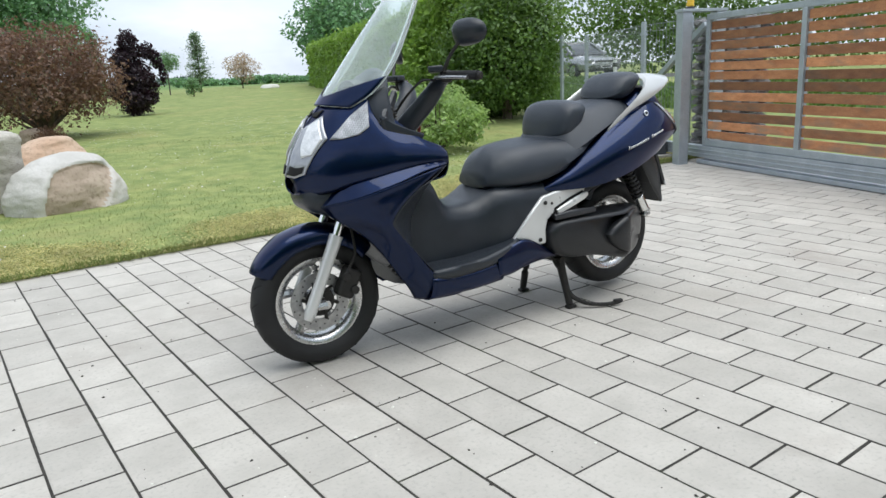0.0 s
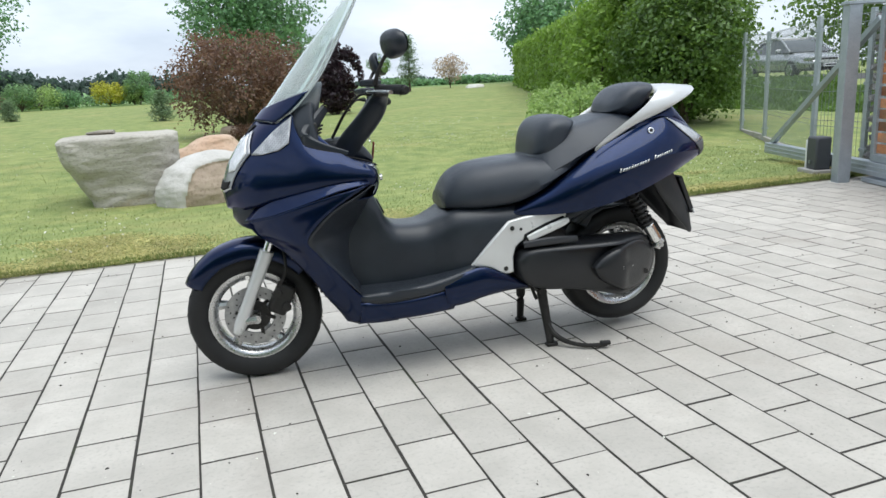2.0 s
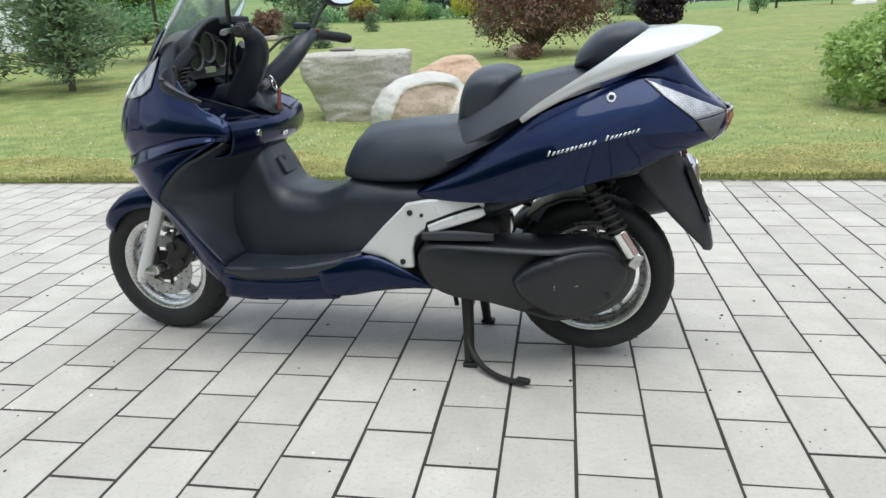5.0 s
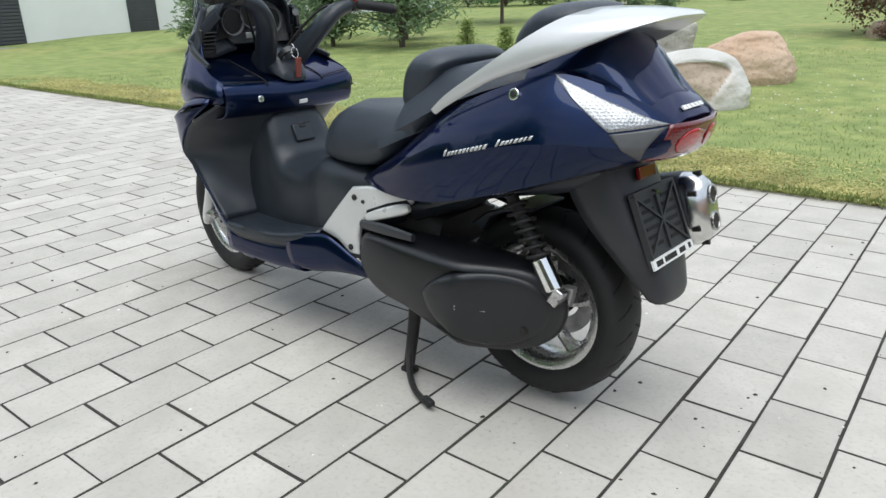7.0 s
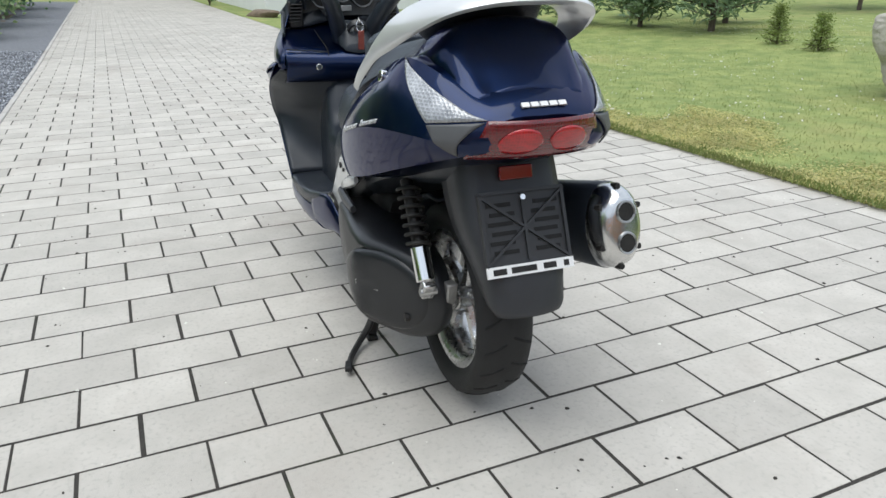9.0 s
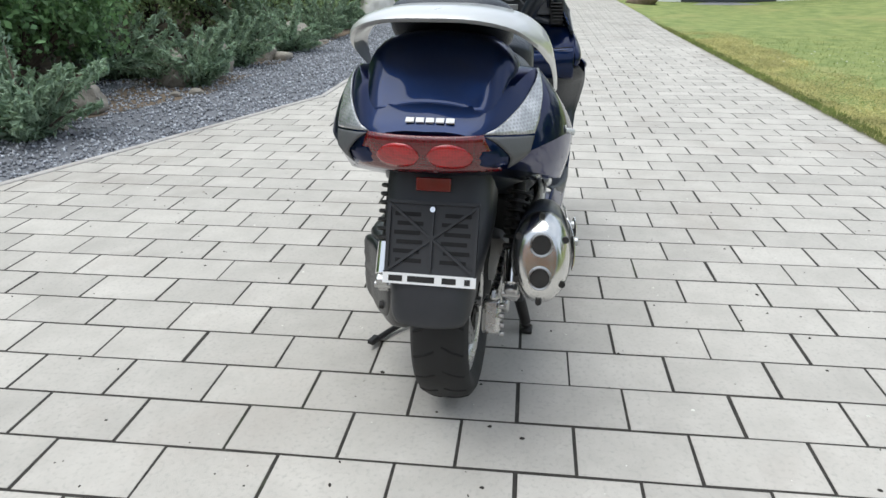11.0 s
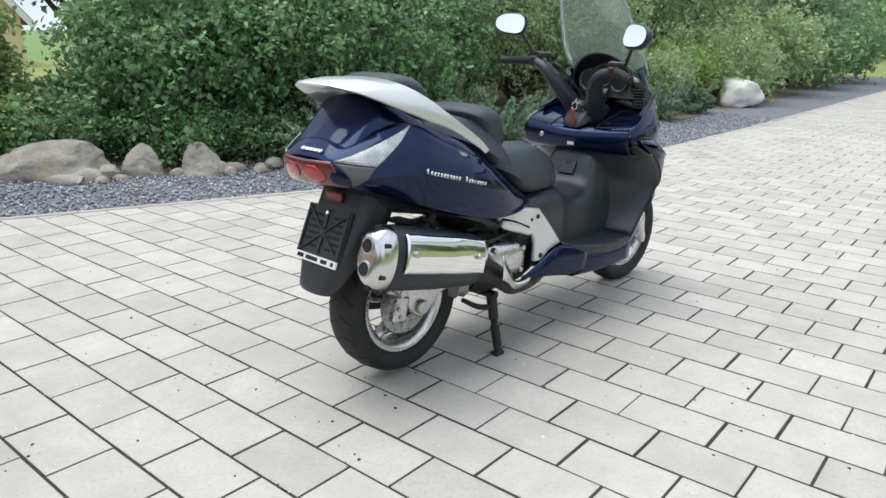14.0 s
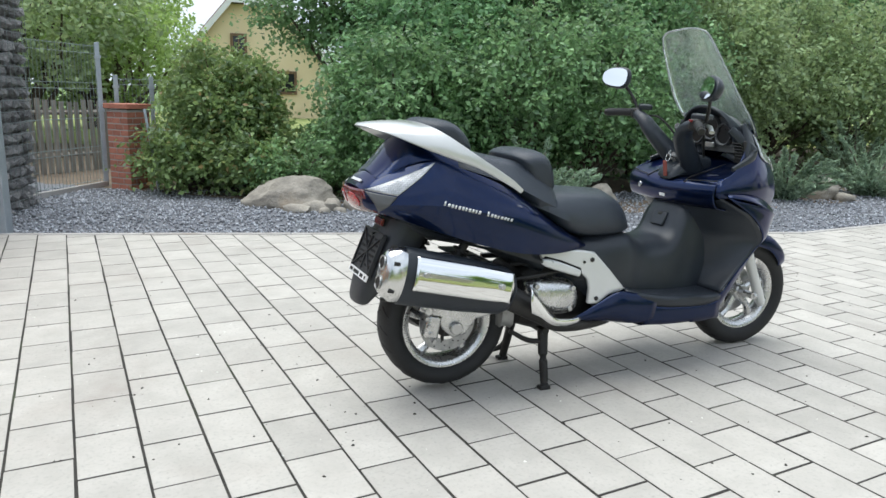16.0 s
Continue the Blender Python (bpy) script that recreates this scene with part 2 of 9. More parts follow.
M_YELLOW_WALL = surface("yellow_render", (0.76, 0.62, 0.40), (0.82, 0.68, 0.47), 0.5, 0.9, 0.15, 60.0, world_space=True)
M_DARK_PANEL = surface("anthracite_panel", (0.055, 0.06, 0.07), (0.075, 0.08, 0.09), 2.0, 0.5, 0.05, 60.0)
M_PLINTH = surface("grey_plinth", (0.20, 0.20, 0.205), (0.27, 0.27, 0.275), 1.5, 0.85, 0.3, 60.0, world_space=True)
M_ROOF = surface("clay_roof_tile", (0.22, 0.07, 0.05), (0.32, 0.11, 0.07), 3.0, 0.8, 0.3, 30.0, vary=0.2)
M_PLANK_GREY = surface("weathered_plank", (0.21, 0.185, 0.16), (0.32, 0.285, 0.25), 4.0, 0.85, 0.4, 50.0, vary=0.2, stretch=(6, 6, 1))
M_TIMBER = surface("brown_trim", (0.13, 0.075, 0.045), (0.2, 0.12, 0.07), 4.0, 0.7, 0.2, 40.0)
M_YELLOW_LAMP = surface("amber_beacon", (0.75, 0.45, 0.03), (0.8, 0.52, 0.05), 6.0, 0.3)


# ---- building helpers ----
def thing(name, label, category, group="", kind="", at=None):
    """An Empty at the base of a thing, which parents its parts."""
    ob = new(name)
    ob.empty_display_size = 0.1
    if at is not None:
        ob.matrix_world = at
    return tagged(ob, label, category, group, kind)


def mesh_from(name, verts, faces, material, parent=None, label="", smooth=False):
    me = bpy.data.meshes.new(name)
    me.from_pydata([tuple(v) for v in verts], [], faces)
    me.materials.append(material)
    if smooth:
        me.shade_smooth()
    me.update()
    ob = new(name, me)
    if parent is not None:
        ob.parent = parent
    return tagged(ob, label)


def part(name, bm, material, parent=None, label="", smooth=True, bevel=0.0, angle=40.0):
    """Links a bmesh as one mesh object under a thing or a part."""
    bmesh.ops.recalc_face_normals(bm, faces=bm.faces[:])
    me = bpy.data.meshes.new(name)
    bm.to_mesh(me)
    bm.free()
    me.materials.append(material)
    ob = new(name, me)
    if smooth:
        me.shade_smooth()
        me.set_sharp_from_angle(angle=radians(angle))
    if parent is not None:
        ob.parent = parent
    if bevel:
        bv = ob.modifiers.new("bevel", "BEVEL")
        bv.width, bv.segments, bv.limit_method, bv.angle_limit = bevel, 2, "ANGLE", radians(35)
    return tagged(ob, label)


def box(bm, centre, size, turn=None):
    m = Matrix.Translation(centre) @ (turn.to_4x4() if turn is not None else Matrix.Identity(4)) @ Matrix.Diagonal((*size, 1))
    return bmesh.ops.create_cube(bm, size=1.0, matrix=m)["verts"]


def rod(bm, a, b, r1, r2=None, n=12, caps=True):
    a, b = Vector(a), Vector(b)
    d = b - a
    m = Matrix.Translation((a + b) / 2) @ d.to_track_quat("Z", "Y").to_matrix().to_4x4()
    return bmesh.ops.create_cone(bm, cap_ends=caps, segments=n, radius1=r1, radius2=r1 if r2 is None else r2, depth=d.length, matrix=m)["verts"]


def smooth_line(points, steps=6):
    """A Catmull-Rom line through the points."""
    p = [Vector(q) for q in points]
    p = [2 * p[0] - p[1]] + p + [2 * p[-1] - p[-2]]
    out = []
    for i in range(1, len(p) - 2):
        for k in range(steps):
            t = k / steps
            a, b, c, d = p[i - 1], p[i], p[i + 1], p[i + 2]
            out.append(0.5 * (2 * b + (c - a) * t + (2 * a - 5 * b + 4 * c - d) * t * t + (3 * b - a - 3 * c + d) * t ** 3))
    out.append(p[-2])
    return out


def tube(bm, points, radii, n=10, steps=5, flat=(1.0, 1.0)):
    """A round or flattened tube along a smooth line; radii at the given points."""
    line = smooth_line(points, steps)
    rad = [radii] * len(points) if isinstance(radii, (int, float)) else list(radii)
    rs = [v.x for v in smooth_line([(r, 0, 0) for r in rad], steps)]
    up = Vector((0.0123, 0.031, 1.0))
    rings = []
    for i, p in enumerate(line):
        d = (line[min(i + 1, len(line) - 1)] - line[max(i - 1, 0)]).normalized()
        if abs(d.dot(up.normalized())) > 0.97:
            side = d.cross(Vector((1, 0.02, 0))).normalized()
        else:
            side = d.cross(up).normalized()
        top = side.cross(d)
        rings.append([bm.verts.new(p + rs[i] * (math.cos(a) * side * flat[0] + math.sin(a) * top * flat[1])) for a in (2 * math.pi * k / n for k in range(n))])
    for r0, r1 in zip(rings, rings[1:]):
        for k in range(n):
            bm.faces.new((r0[k], r0[(k + 1) % n], r1[(k + 1) % n], r1[k]))
    bm.faces.new(rings[0][::-1])
    bm.faces.new(rings[-1])


def lawn_z(y):
    """The lawn rises gently from the kerb, after a shallow dip round the boulders; the fields beyond it lie almost level."""
    y = np.asarray(y, float)
    dip = 0.085 * np.sin(math.pi * np.clip((y - 2.84) / 6.4, 0, 1)) ** 2
    return -dip + 0.018 * np.clip(y - 2.84, 0, 58) + 0.002 * np.maximum(0, y - 60.84)


def terrain(x, y):
    far = math.hypot(x, y)
    swell = 0.0
    if y > 0 and far > 110:
        # the field climbs to a wooded ridge on one side of the garden
        bearing = math.degrees(math.atan2(y, x))
        rise, side = min(1.0, (far - 110) / 270), max(0.0, min(1.0, (bearing - 97) / 18)) * max(0.0, min(1.0, (165 - bearing) / 15))
        swell = 14.5 * rise ** 1.3 * side * side * (3 - 2 * side)
    return float(lawn_z(y)) + 0.010 * max(0.0, -x - 10) + swell


def quads_object(name, centres, normals, sizes, material, parent=None, aspect=0.55, fold=0.25, rng=None, along=None):
    """Many small folded leaves in one mesh: each is its own island of four corners."""
    n = len(centres)
    nrm = normals / np.maximum(np.linalg.norm(normals, axis=1, keepdims=True), 1e-6)
    if along is None:
        along = rng.normal(size=(n, 3))
    tang = along - (along * nrm).sum(1, keepdims=True) * nrm
    tang /= np.maximum(np.linalg.norm(tang, axis=1, keepdims=True), 1e-6)
    side = np.cross(nrm, tang)
    s = sizes[:, None]
    v = np.empty((n, 4, 3))
    v[:, 0] = centres - tang * s * 0.5
    v[:, 1] = centres + side * s * aspect * 0.5 + nrm * s * fold * 0.5
    v[:, 2] = centres + tang * s * 0.5
    v[:, 3] = centres - side * s * aspect * 0.5 + nrm * s * fold * 0.5
    f = np.arange(n * 4).reshape(n, 4)
    tri = np.concatenate([f[:, [0, 1, 2]], f[:, [0, 2, 3]]], 1).reshape(-1, 3)
    me = bpy.data.meshes.new(name)
    me.vertices.add(n * 4)
    me.vertices.foreach_set("co", v.reshape(-1))
    me.loops.add(len(tri) * 3)
    me.loops.foreach_set("vertex_index", tri.reshape(-1).astype(np.int32))
    me.polygons.add(len(tri))
    me.polygons.foreach_set("loop_start", (np.arange(len(tri)) * 3).astype(np.int32))
    me.materials.append(material)
    me.update(calc_edges=True)
    ob = new(name, me)
    if parent is not None:
        ob.parent = parent
    return ob


def blob_points(rng, blobs, n, shell=0.35):
    """Points in and near the skin of several ellipsoids (x, y, z, rx, ry, rz), thinned by lumps so that the outline is uneven."""
    blobs = np.array(blobs, float)
    w = (blobs[:, 3] * blobs[:, 4] * blobs[:, 5]) ** (2 / 3)
    pick = rng.choice(len(blobs), n, p=w / w.sum())
    d = rng.normal(size=(n, 3))
    d /= np.linalg.norm(d, axis=1, keepdims=True)
    lump = 1 + 0.16 * np.sin(d[:, 0] * 7 + pick * 1.7) * np.sin(d[:, 1] * 8 + pick) + 0.12 * np.sin(d[:, 2] * 11 + d[:, 0] * 5 + pick * 2.3)
    r = (1 - shell * rng.random(n) ** 1.6) * lump * (1 + 0.07 * rng.normal(size=n))
    c = blobs[pick, :3] + d * blobs[pick, 3:] * r[:, None]
    return c, d


def limbs(name, parent, base, tips, r0, material=None, bend=0.15, rng=None, fork=0.35):
    """A tapered trunk that splits into limbs."""
    bm = bmesh.new()
    base = Vector(base)
    mean = sum((Vector(t) for t in tips), Vector()) / len(tips)
    crotch = base.lerp(mean, fork)
    crotch.x, crotch.y = base.x + (crotch.x - base.x) * 0.3, base.y + (crotch.y - base.y) * 0.3
    tube(bm, [base - Vector((0, 0, 0.08)), base.lerp(crotch, 0.5) + Vector((rng.normal() * bend * r0, rng.normal() * bend * r0, 0)), crotch], [r0 * 1.25, r0, r0 * 0.85], 9, 4)
    for t in tips:
        t = Vector(t)
        mid = crotch.lerp(t, 0.5) + Vector((rng.normal(), rng.normal(), rng.normal())) * bend * (t - crotch).length * 0.5
        tube(bm, [crotch - Vector((0, 0, r0 * 0.3)), mid, t], [r0 * 0.7, r0 * 0.4, r0 * 0.12], 6, 4)
    return part(name, bm, material or M_BARK, parent)


def broad_tree(name, label, category, x, y, height, width, seed, leaf, n, size, trunk_h=0.3, trunk_r=0.06, blobs=None, z=None, group="", lean=0.0, lumps=9, squash=1.0, shell=0.45, clump=1.0, spray=0):
    """A tree or tall shrub: trunk, limbs, and a crown of many leaves with gaps; with spray, the leaves sit in shoots of that many."""
    rng = np.random.default_rng(seed)
    z = terrain(x, y) if z is None else z
    t = thing(name, label, category, group, at=Matrix.Translation((x, y, z)))
    if blobs is None:
        blobs = []
        ch = height * (1 - trunk_h)
        for k in range(lumps):
            a, q = k * 2.4 + seed, (k + 0.5) / lumps
            zz = height * trunk_h + ch * (0.16 + 0.68 * q)
            spread = width * 0.5 * (0.62 * math.sin(math.pi * (0.16 + 0.72 * q)) ** 0.8)
            rr = width * clump * (0.25 + 0.07 * rng.random()) * (0.75 + 0.45 * math.sin(math.pi * q))
            spread *= 1 + 1.15 * (1 - clump)
            zz += height * 0.05 * (1 - clump) * rng.normal() * 2
            blobs.append((spread * math.cos(a) + lean * zz, spread * math.sin(a), zz, rr, rr, min(rr, ch * 0.3) * squash))
    tips = [(b[0] * 0.85, b[1] * 0.85, b[2]) for b in blobs]
    limbs("trunk", t, (0, 0, 0), tips, trunk_r, rng=rng, fork=max(0.12, trunk_h * 0.8))
    c, d = blob_points(rng, blobs, n // spray if spray else n, shell)
    if spray:
        m = len(c)
        go = d * 0.8 + rng.normal(size=(m, 3)) * 0.55 + np.array([0, 0, 0.25])
        go /= np.linalg.norm(go, axis=1, keepdims=True)
        long = size * (2.2 + 2.6 * rng.random(m) ** 2)
        u = np.tile(np.linspace(-0.55, 1.0, spray), m)[:, None]
        c, d, go, long = (np.repeat(q, spray, axis=0) for q in (c, d, go, long))
        c = c + go * long[:, None] * u + rng.normal(size=c.shape) * size * 0.42 + np.array([0, 0, -0.35]) * (long[:, None] * u.clip(0, 1) ** 2)
    keep = c[:, 2] > 0.03
    c, d = c[keep], d[keep]
    nrm = d * 0.5 + rng.normal(size=c.shape) * 0.6 + np.array([0, 0, 0.5])
    quads_object("crown", c, nrm, size * (0.6 + 0.8 * rng.random(len(c))), leaf, t, rng=rng, aspect=0.6)
    return t


def conifer(name, label, x, y, height, width, seed, leaf, n, size, trunk_h=0.08, category="conifer", tiers=9, droop=0.35, group="", z=None, trunk_r=None):
    """A conifer: a straight trunk, whorls of branches and sprays of needles along them."""
    rng = np.random.default_rng(seed)
    z = terrain(x, y) if z is None else z
    t = thing(name, label, category, group, at=Matrix.Translation((x, y, z)))
    bm = bmesh.new()
    tr = trunk_r or height * 0.018 + 0.012
    tube(bm, [(0, 0, -0.05), (0.01 * height, 0, height * 0.5), (0, 0, height * 0.98)], [tr, tr * 0.6, tr * 0.1], 8, 4)
    cs, al, ns = [], [], []
    per = max(1, n // (tiers * 8))
    for k in range(tiers):
        q = k / tiers
        for j in range(8):
            a = 2 * math.pi * (j + rng.random() * 0.8) / 8 + k
            ln = width * 0.5 * (1 - q) ** 0.85 * (0.75 + 0.5 * rng.random()) + 0.02 * width
            z0 = height * (trunk_h + (1 - trunk_h) * (q + 0.03 * rng.normal()))
            tip = Vector((math.cos(a) * ln, math.sin(a) * ln, z0 + ln * (0.45 - droop * rng.random() * 1.6)))
            rod(bm, (0, 0, z0), tip, tr * 0.28 * (1 - q * 0.7), 0.002, 5, False)
            u = rng.random(per) ** 0.7
            dirv = np.array([tip.x, tip.y, tip.z - z0])
            c = np.array([0, 0, z0]) + u[:, None] * dirv + rng.normal(size=(per, 3)) * size * 0.85 * np.array([1, 1, 0.7])
            cs.append(c)
            al.append(np.tile(dirv / (np.linalg.norm(dirv) + 1e-6), (per, 1)) + rng.normal(size=(per, 3)) * 0.55)
            ns.append(rng.normal(size=(per, 3)) * 0.5 + np.array([0, 0, 0.8]))
    part("trunk", bm, M_BARK, t)
    c = np.concatenate(cs)
    quads_object("needles", c, np.concatenate(ns), size * (0.6 + 0.8 * rng.random(len(c))), leaf, t, rng=rng, aspect=0.28, along=np.concatenate(al))
    return t


def stone(name, label, x, y, size, seed, material, rough=0.12, flat_top=0.0, turn=0.0, detail=4, sink=0.08, z=None, category="boulder", group="", blocky=0.5):
    """A boulder: a squarish lump with facets, cracks and noise, sunk a little into the ground."""
    bm = bmesh.new()
    bmesh.ops.create_icosphere(bm, subdivisions=detail, radius=1.0)
    off = Vector((seed * 3.7, seed * 1.3, seed * 2.1))
    rng = random.Random(seed)
    planes = []
    for _ in range(9):
        nrm = Vector((rng.gauss(0, 1), rng.gauss(0, 1), rng.gauss(0, 0.7))).normalized()
        planes.append((nrm, 0.62 + 0.3 * rng.random()))
    for v in bm.verts:
        p = v.co.copy()
        m = max(abs(p.x), abs(p.y), abs(p.z))
        p = p.lerp(p / max(m, 1e-6) * 0.86, blocky)
        for nrm, dist in planes:
            over = p.dot(nrm) - dist
            if over > 0:
                p -= nrm * over * 0.8
        if flat_top and p.z > flat_top:
            p.z = flat_top + (p.z - flat_top) * 0.25
        k = noise.fractal(p * 1.6 + off, 1.0, 2.1, 5)
        k2 = noise.fractal(p * 5.5 + off, 1.0, 2.0, 3)
        p += v.co.normalized() * (rough * k + rough * 0.3 * k2)
        v.co = Vector((p.x * size[0] / 2, p.y * size[1] / 2, p.z * size[2] / 2))
    low = min(v.co.z for v in bm.verts)
    high = max(v.co.z for v in bm.verts)
    for v in bm.verts:
        v.co.z = (v.co.z - low) * (size[2] + sink) / (high - low) - sink
    z = terrain(x, y) if z is None else z
    at = Matrix.Translation((x, y, z)) @ Matrix.Rotation(radians(turn), 4, "Z")
    ob = part(name, bm, material, None, angle=50)
    ob.matrix_world = at
    return tagged(ob, label, category, group)


def lofted_stone(name, label, at, turn, levels, seed, material, power=2.8, rough=0.03, category="boulder", face=None, face_material=None, facets=0):
    """A boulder raised through level outlines (height, shift, half length, half depth); a face broken away shows its core."""
    off = Vector((seed * 3.1, seed * 1.7, seed * 2.3))
    lv = smooth_line([Vector((h, sx, a)) for h, sx, a, b in levels], 11)
    dp = smooth_line([Vector((h, 0, b)) for h, sx, a, b in levels], 11)
    bm = bmesh.new()
    n, rings = 120, []
    rng = random.Random(seed)
    span = Vector((max(a for h, sx, a, b in levels), max(b for h, sx, a, b in levels), levels[-1][0]))
    cuts = [(Vector((rng.gauss(0, 1), rng.gauss(0, 1), 0.2 + 0.8 * rng.random())).normalized(), 0.74 + 0.2 * rng.random()) for _ in range(facets)]
    for p, q in zip(lv, dp):
        ring = []
        for k in range(n):
            c, d = math.cos(2 * math.pi * k / n), math.sin(2 * math.pi * k / n)
            co = Vector((p.y + p.z * math.copysign(abs(c) ** (2 / power), c), q.z * math.copysign(abs(d) ** (2 / power), d), p.x))
            out = Vector((c, d, 0.35)).normalized()
            g = noise.fractal(co * 2.2 + off, 1.0, 2.1, 4) + 0.45 * noise.fractal(Vector((co.x * 4, co.y * 4, co.z * 11)) + off, 1.0, 2.0, 3)
            for nrm, dist in cuts:
                over = co.x / span.x * nrm.x + co.y / span.y * nrm.y + co.z / span.z * nrm.z - dist
                if over > 0:
                    co -= Vector((nrm.x * span.x, nrm.y * span.y, nrm.z * span.z)) * over * 0.85
            co += out * rough * g
            if face is not None and d < -0.1:
                co.y += 0.06 * face(co, noise.noise(co * 2.6 + off))
            ring.append(bm.verts.new(co))
        rings.append(ring)
    for r0, r1 in zip(rings, rings[1:]):
        for k in range(n):
            bm.faces.new((r0[k], r0[(k + 1) % n], r1[(k + 1) % n], r1[k]))
    bm.faces.new(rings[0][::-1])
    bm.faces.new(rings[-1])
    ob = part(name, bm, material, None, angle=55)
    ob.matrix_world = Matrix.Translation((at[0], at[1], terrain(*at))) @ Matrix.Rotation(radians(turn), 4, "Z")
    if face is not None:
        ob.data.materials.append(face_material)
        for p in ob.data.polygons:
            if p.normal.y < 0.2 and face(p.center, noise.noise(p.center * 2.6 + off)) > 0.5:
                p.material_index = 1
    return tagged(ob, label, category)


# ---- ground ----
EDGE_Y = 2.84


def gravel_edge(x):
    return -1.43 if x < -4.85 else -1.43 - 0.353 * (x + 4.85)


def gate_x(y):
    return 4.06 + 0.351 * (y - 2.60)


def build_ground():
    xs = sorted(set([round(v, 3) for v in np.concatenate([np.linspace(-14, 10, 61), -14 - np.geomspace(0.5, 580, 40), 10 + np.geomspace(0.5, 580, 40)])]))
    ys = sorted(set([round(v, 3) for v in np.concatenate([[EDGE_Y - 0.01, EDGE_Y + 0.012], np.linspace(-9, 16, 80), -9 - np.geomspace(0.5, 560, 34), 16 + np.geomspace(0.5, 560, 44)])]))
    verts, faces = [], []
    for y in ys:
        for x in xs:
            paved = y < EDGE_Y and y > gravel_edge(x) - 9.0 and x < 40
            z = terrain(x, y) - (0.075 if paved else 0.0)
            if y > 4:
                z += 0.03 * noise.noise(Vector((x * 0.22, y * 0.22, 0))) * min(1, (y - 4) / 4)
            if y > 40:
                z += 0.35 * noise.noise(Vector((x * 0.02, y * 0.02, 3))) * min(1, (y - 40) / 60)
            verts.append((x, y, z + (0.012 if y > EDGE_Y else 0)))
    w = len(xs)
    for j in range(len(ys) - 1):
        for i in range(w - 1):
            faces.append((j * w + i, j * w + i + 1, (j + 1) * w + i + 1, (j + 1) * w + i))
    ob = mesh_from("ground", verts, faces, M_LAWN, smooth=True)
    ob.data.materials.append(M_FIELD)
    for p in ob.data.polygons:
        if p.center.y > 47 + 0.12 * p.center.x or p.center.y < -34:
            p.material_index = 1
    return tagged(ob, "mown green lawn with dry patches rising to a field", "ground", kind="structure")


ground = build_ground()


def grass_tufts():
    """Blades along the near lawn, densest by the paving, and white clover heads."""
    rng = np.random.default_rng(5)
    n = 90000
    y = EDGE_Y + 0.0 + 8.5 * rng.random(n) ** 1.7
    x = 5.5 - 24 * rng.random(n) ** 1.35
    near = rng.random(n) < 0.16
    y[near] = EDGE_Y - 0.035 + 0.1 * rng.random(near.sum())
    z = lawn_z(y) + 0.012
    h = 0.012 + 0.02 * rng.random(n) + 0.025 * (y < EDGE_Y + 0.12) * rng.random(n)
    c = np.stack([x, y, z + h * 0.4], 1)
    al = np.stack([rng.normal(size=n) * 0.45, rng.normal(size=n) * 0.45, np.ones(n)], 1)
    nr = np.stack([rng.normal(size=n), rng.normal(size=n), 0.25 * np.ones(n)], 1)
    quads_object("grass", c, nr, h, M_BLADE, None, aspect=0.2, fold=0.1, rng=rng, along=al)
    tagged(bpy.data.objects["grass"], "short grass blades at the edge of the lawn", "grass", kind="stuff")
    n = 2600
    cx, cy = [], []
    while len(cx) < n:
        px, py = rng.uniform(-9, 7), rng.uniform(3.2, 16)
        if noise.noise(Vector((px * 0.45, py * 0.45, 7.0))) + 0.2 * rng.random() > 0.12:
            cx.append(px)
            cy.append(py)
    cx, cy = np.array(cx), np.array(cy)
    cz = lawn_z(cy) + 0.05
    quads_object("clover_flowers", np.stack([cx, cy, cz], 1), np.tile([0, 0, 1.0], (n, 1)) + rng.normal(size=(n, 3)) * 0.5, 0.012 + 0.010 * rng.random(n), M_CLOVER, None, aspect=0.9, rng=rng)
    tagged(bpy.data.objects["clover_flowers"], "white clover heads scattered over the lawn", "flowers", kind="stuff")


grass_tufts()


def dry_grass():
    """Bleached blades in ragged patches along the paving."""
    rng = np.random.default_rng(15)
    n = 300000
    x = 6.5 - 26 * rng.random(n) ** 1.25
    y = EDGE_Y + 1.3 * rng.random(n) ** 1.35
    keep = np.array([noise.noise(Vector((a * 0.9, b * 1.3, 2.0))) + 0.66 - 0.62 * (b - EDGE_Y) > 0.5 * rng.random() for a, b in zip(x, y)])
    x, y = x[keep], y[keep]
    n = len(x)
    h = 0.018 + 0.026 * rng.random(n)
    c = np.stack([x, y, lawn_z(y) + 0.014 + 0.012 * rng.random(n)], 1)
    al = np.stack([rng.normal(size=n), rng.normal(size=n), 0.3 * np.ones(n)], 1)
    nr = np.stack([rng.normal(size=n) * 0.5, rng.normal(size=n) * 0.5, 2.0 * np.ones(n)], 1)
    ob = quads_object("dry_grass", c, nr, h, M_DRY, None, aspect=0.24, fold=0.1, rng=rng, along=al)
    tagged(ob or bpy.data.objects["dry_grass"], "bleached dry grass along the paving edge", "grass", kind="stuff")


dry_grass()


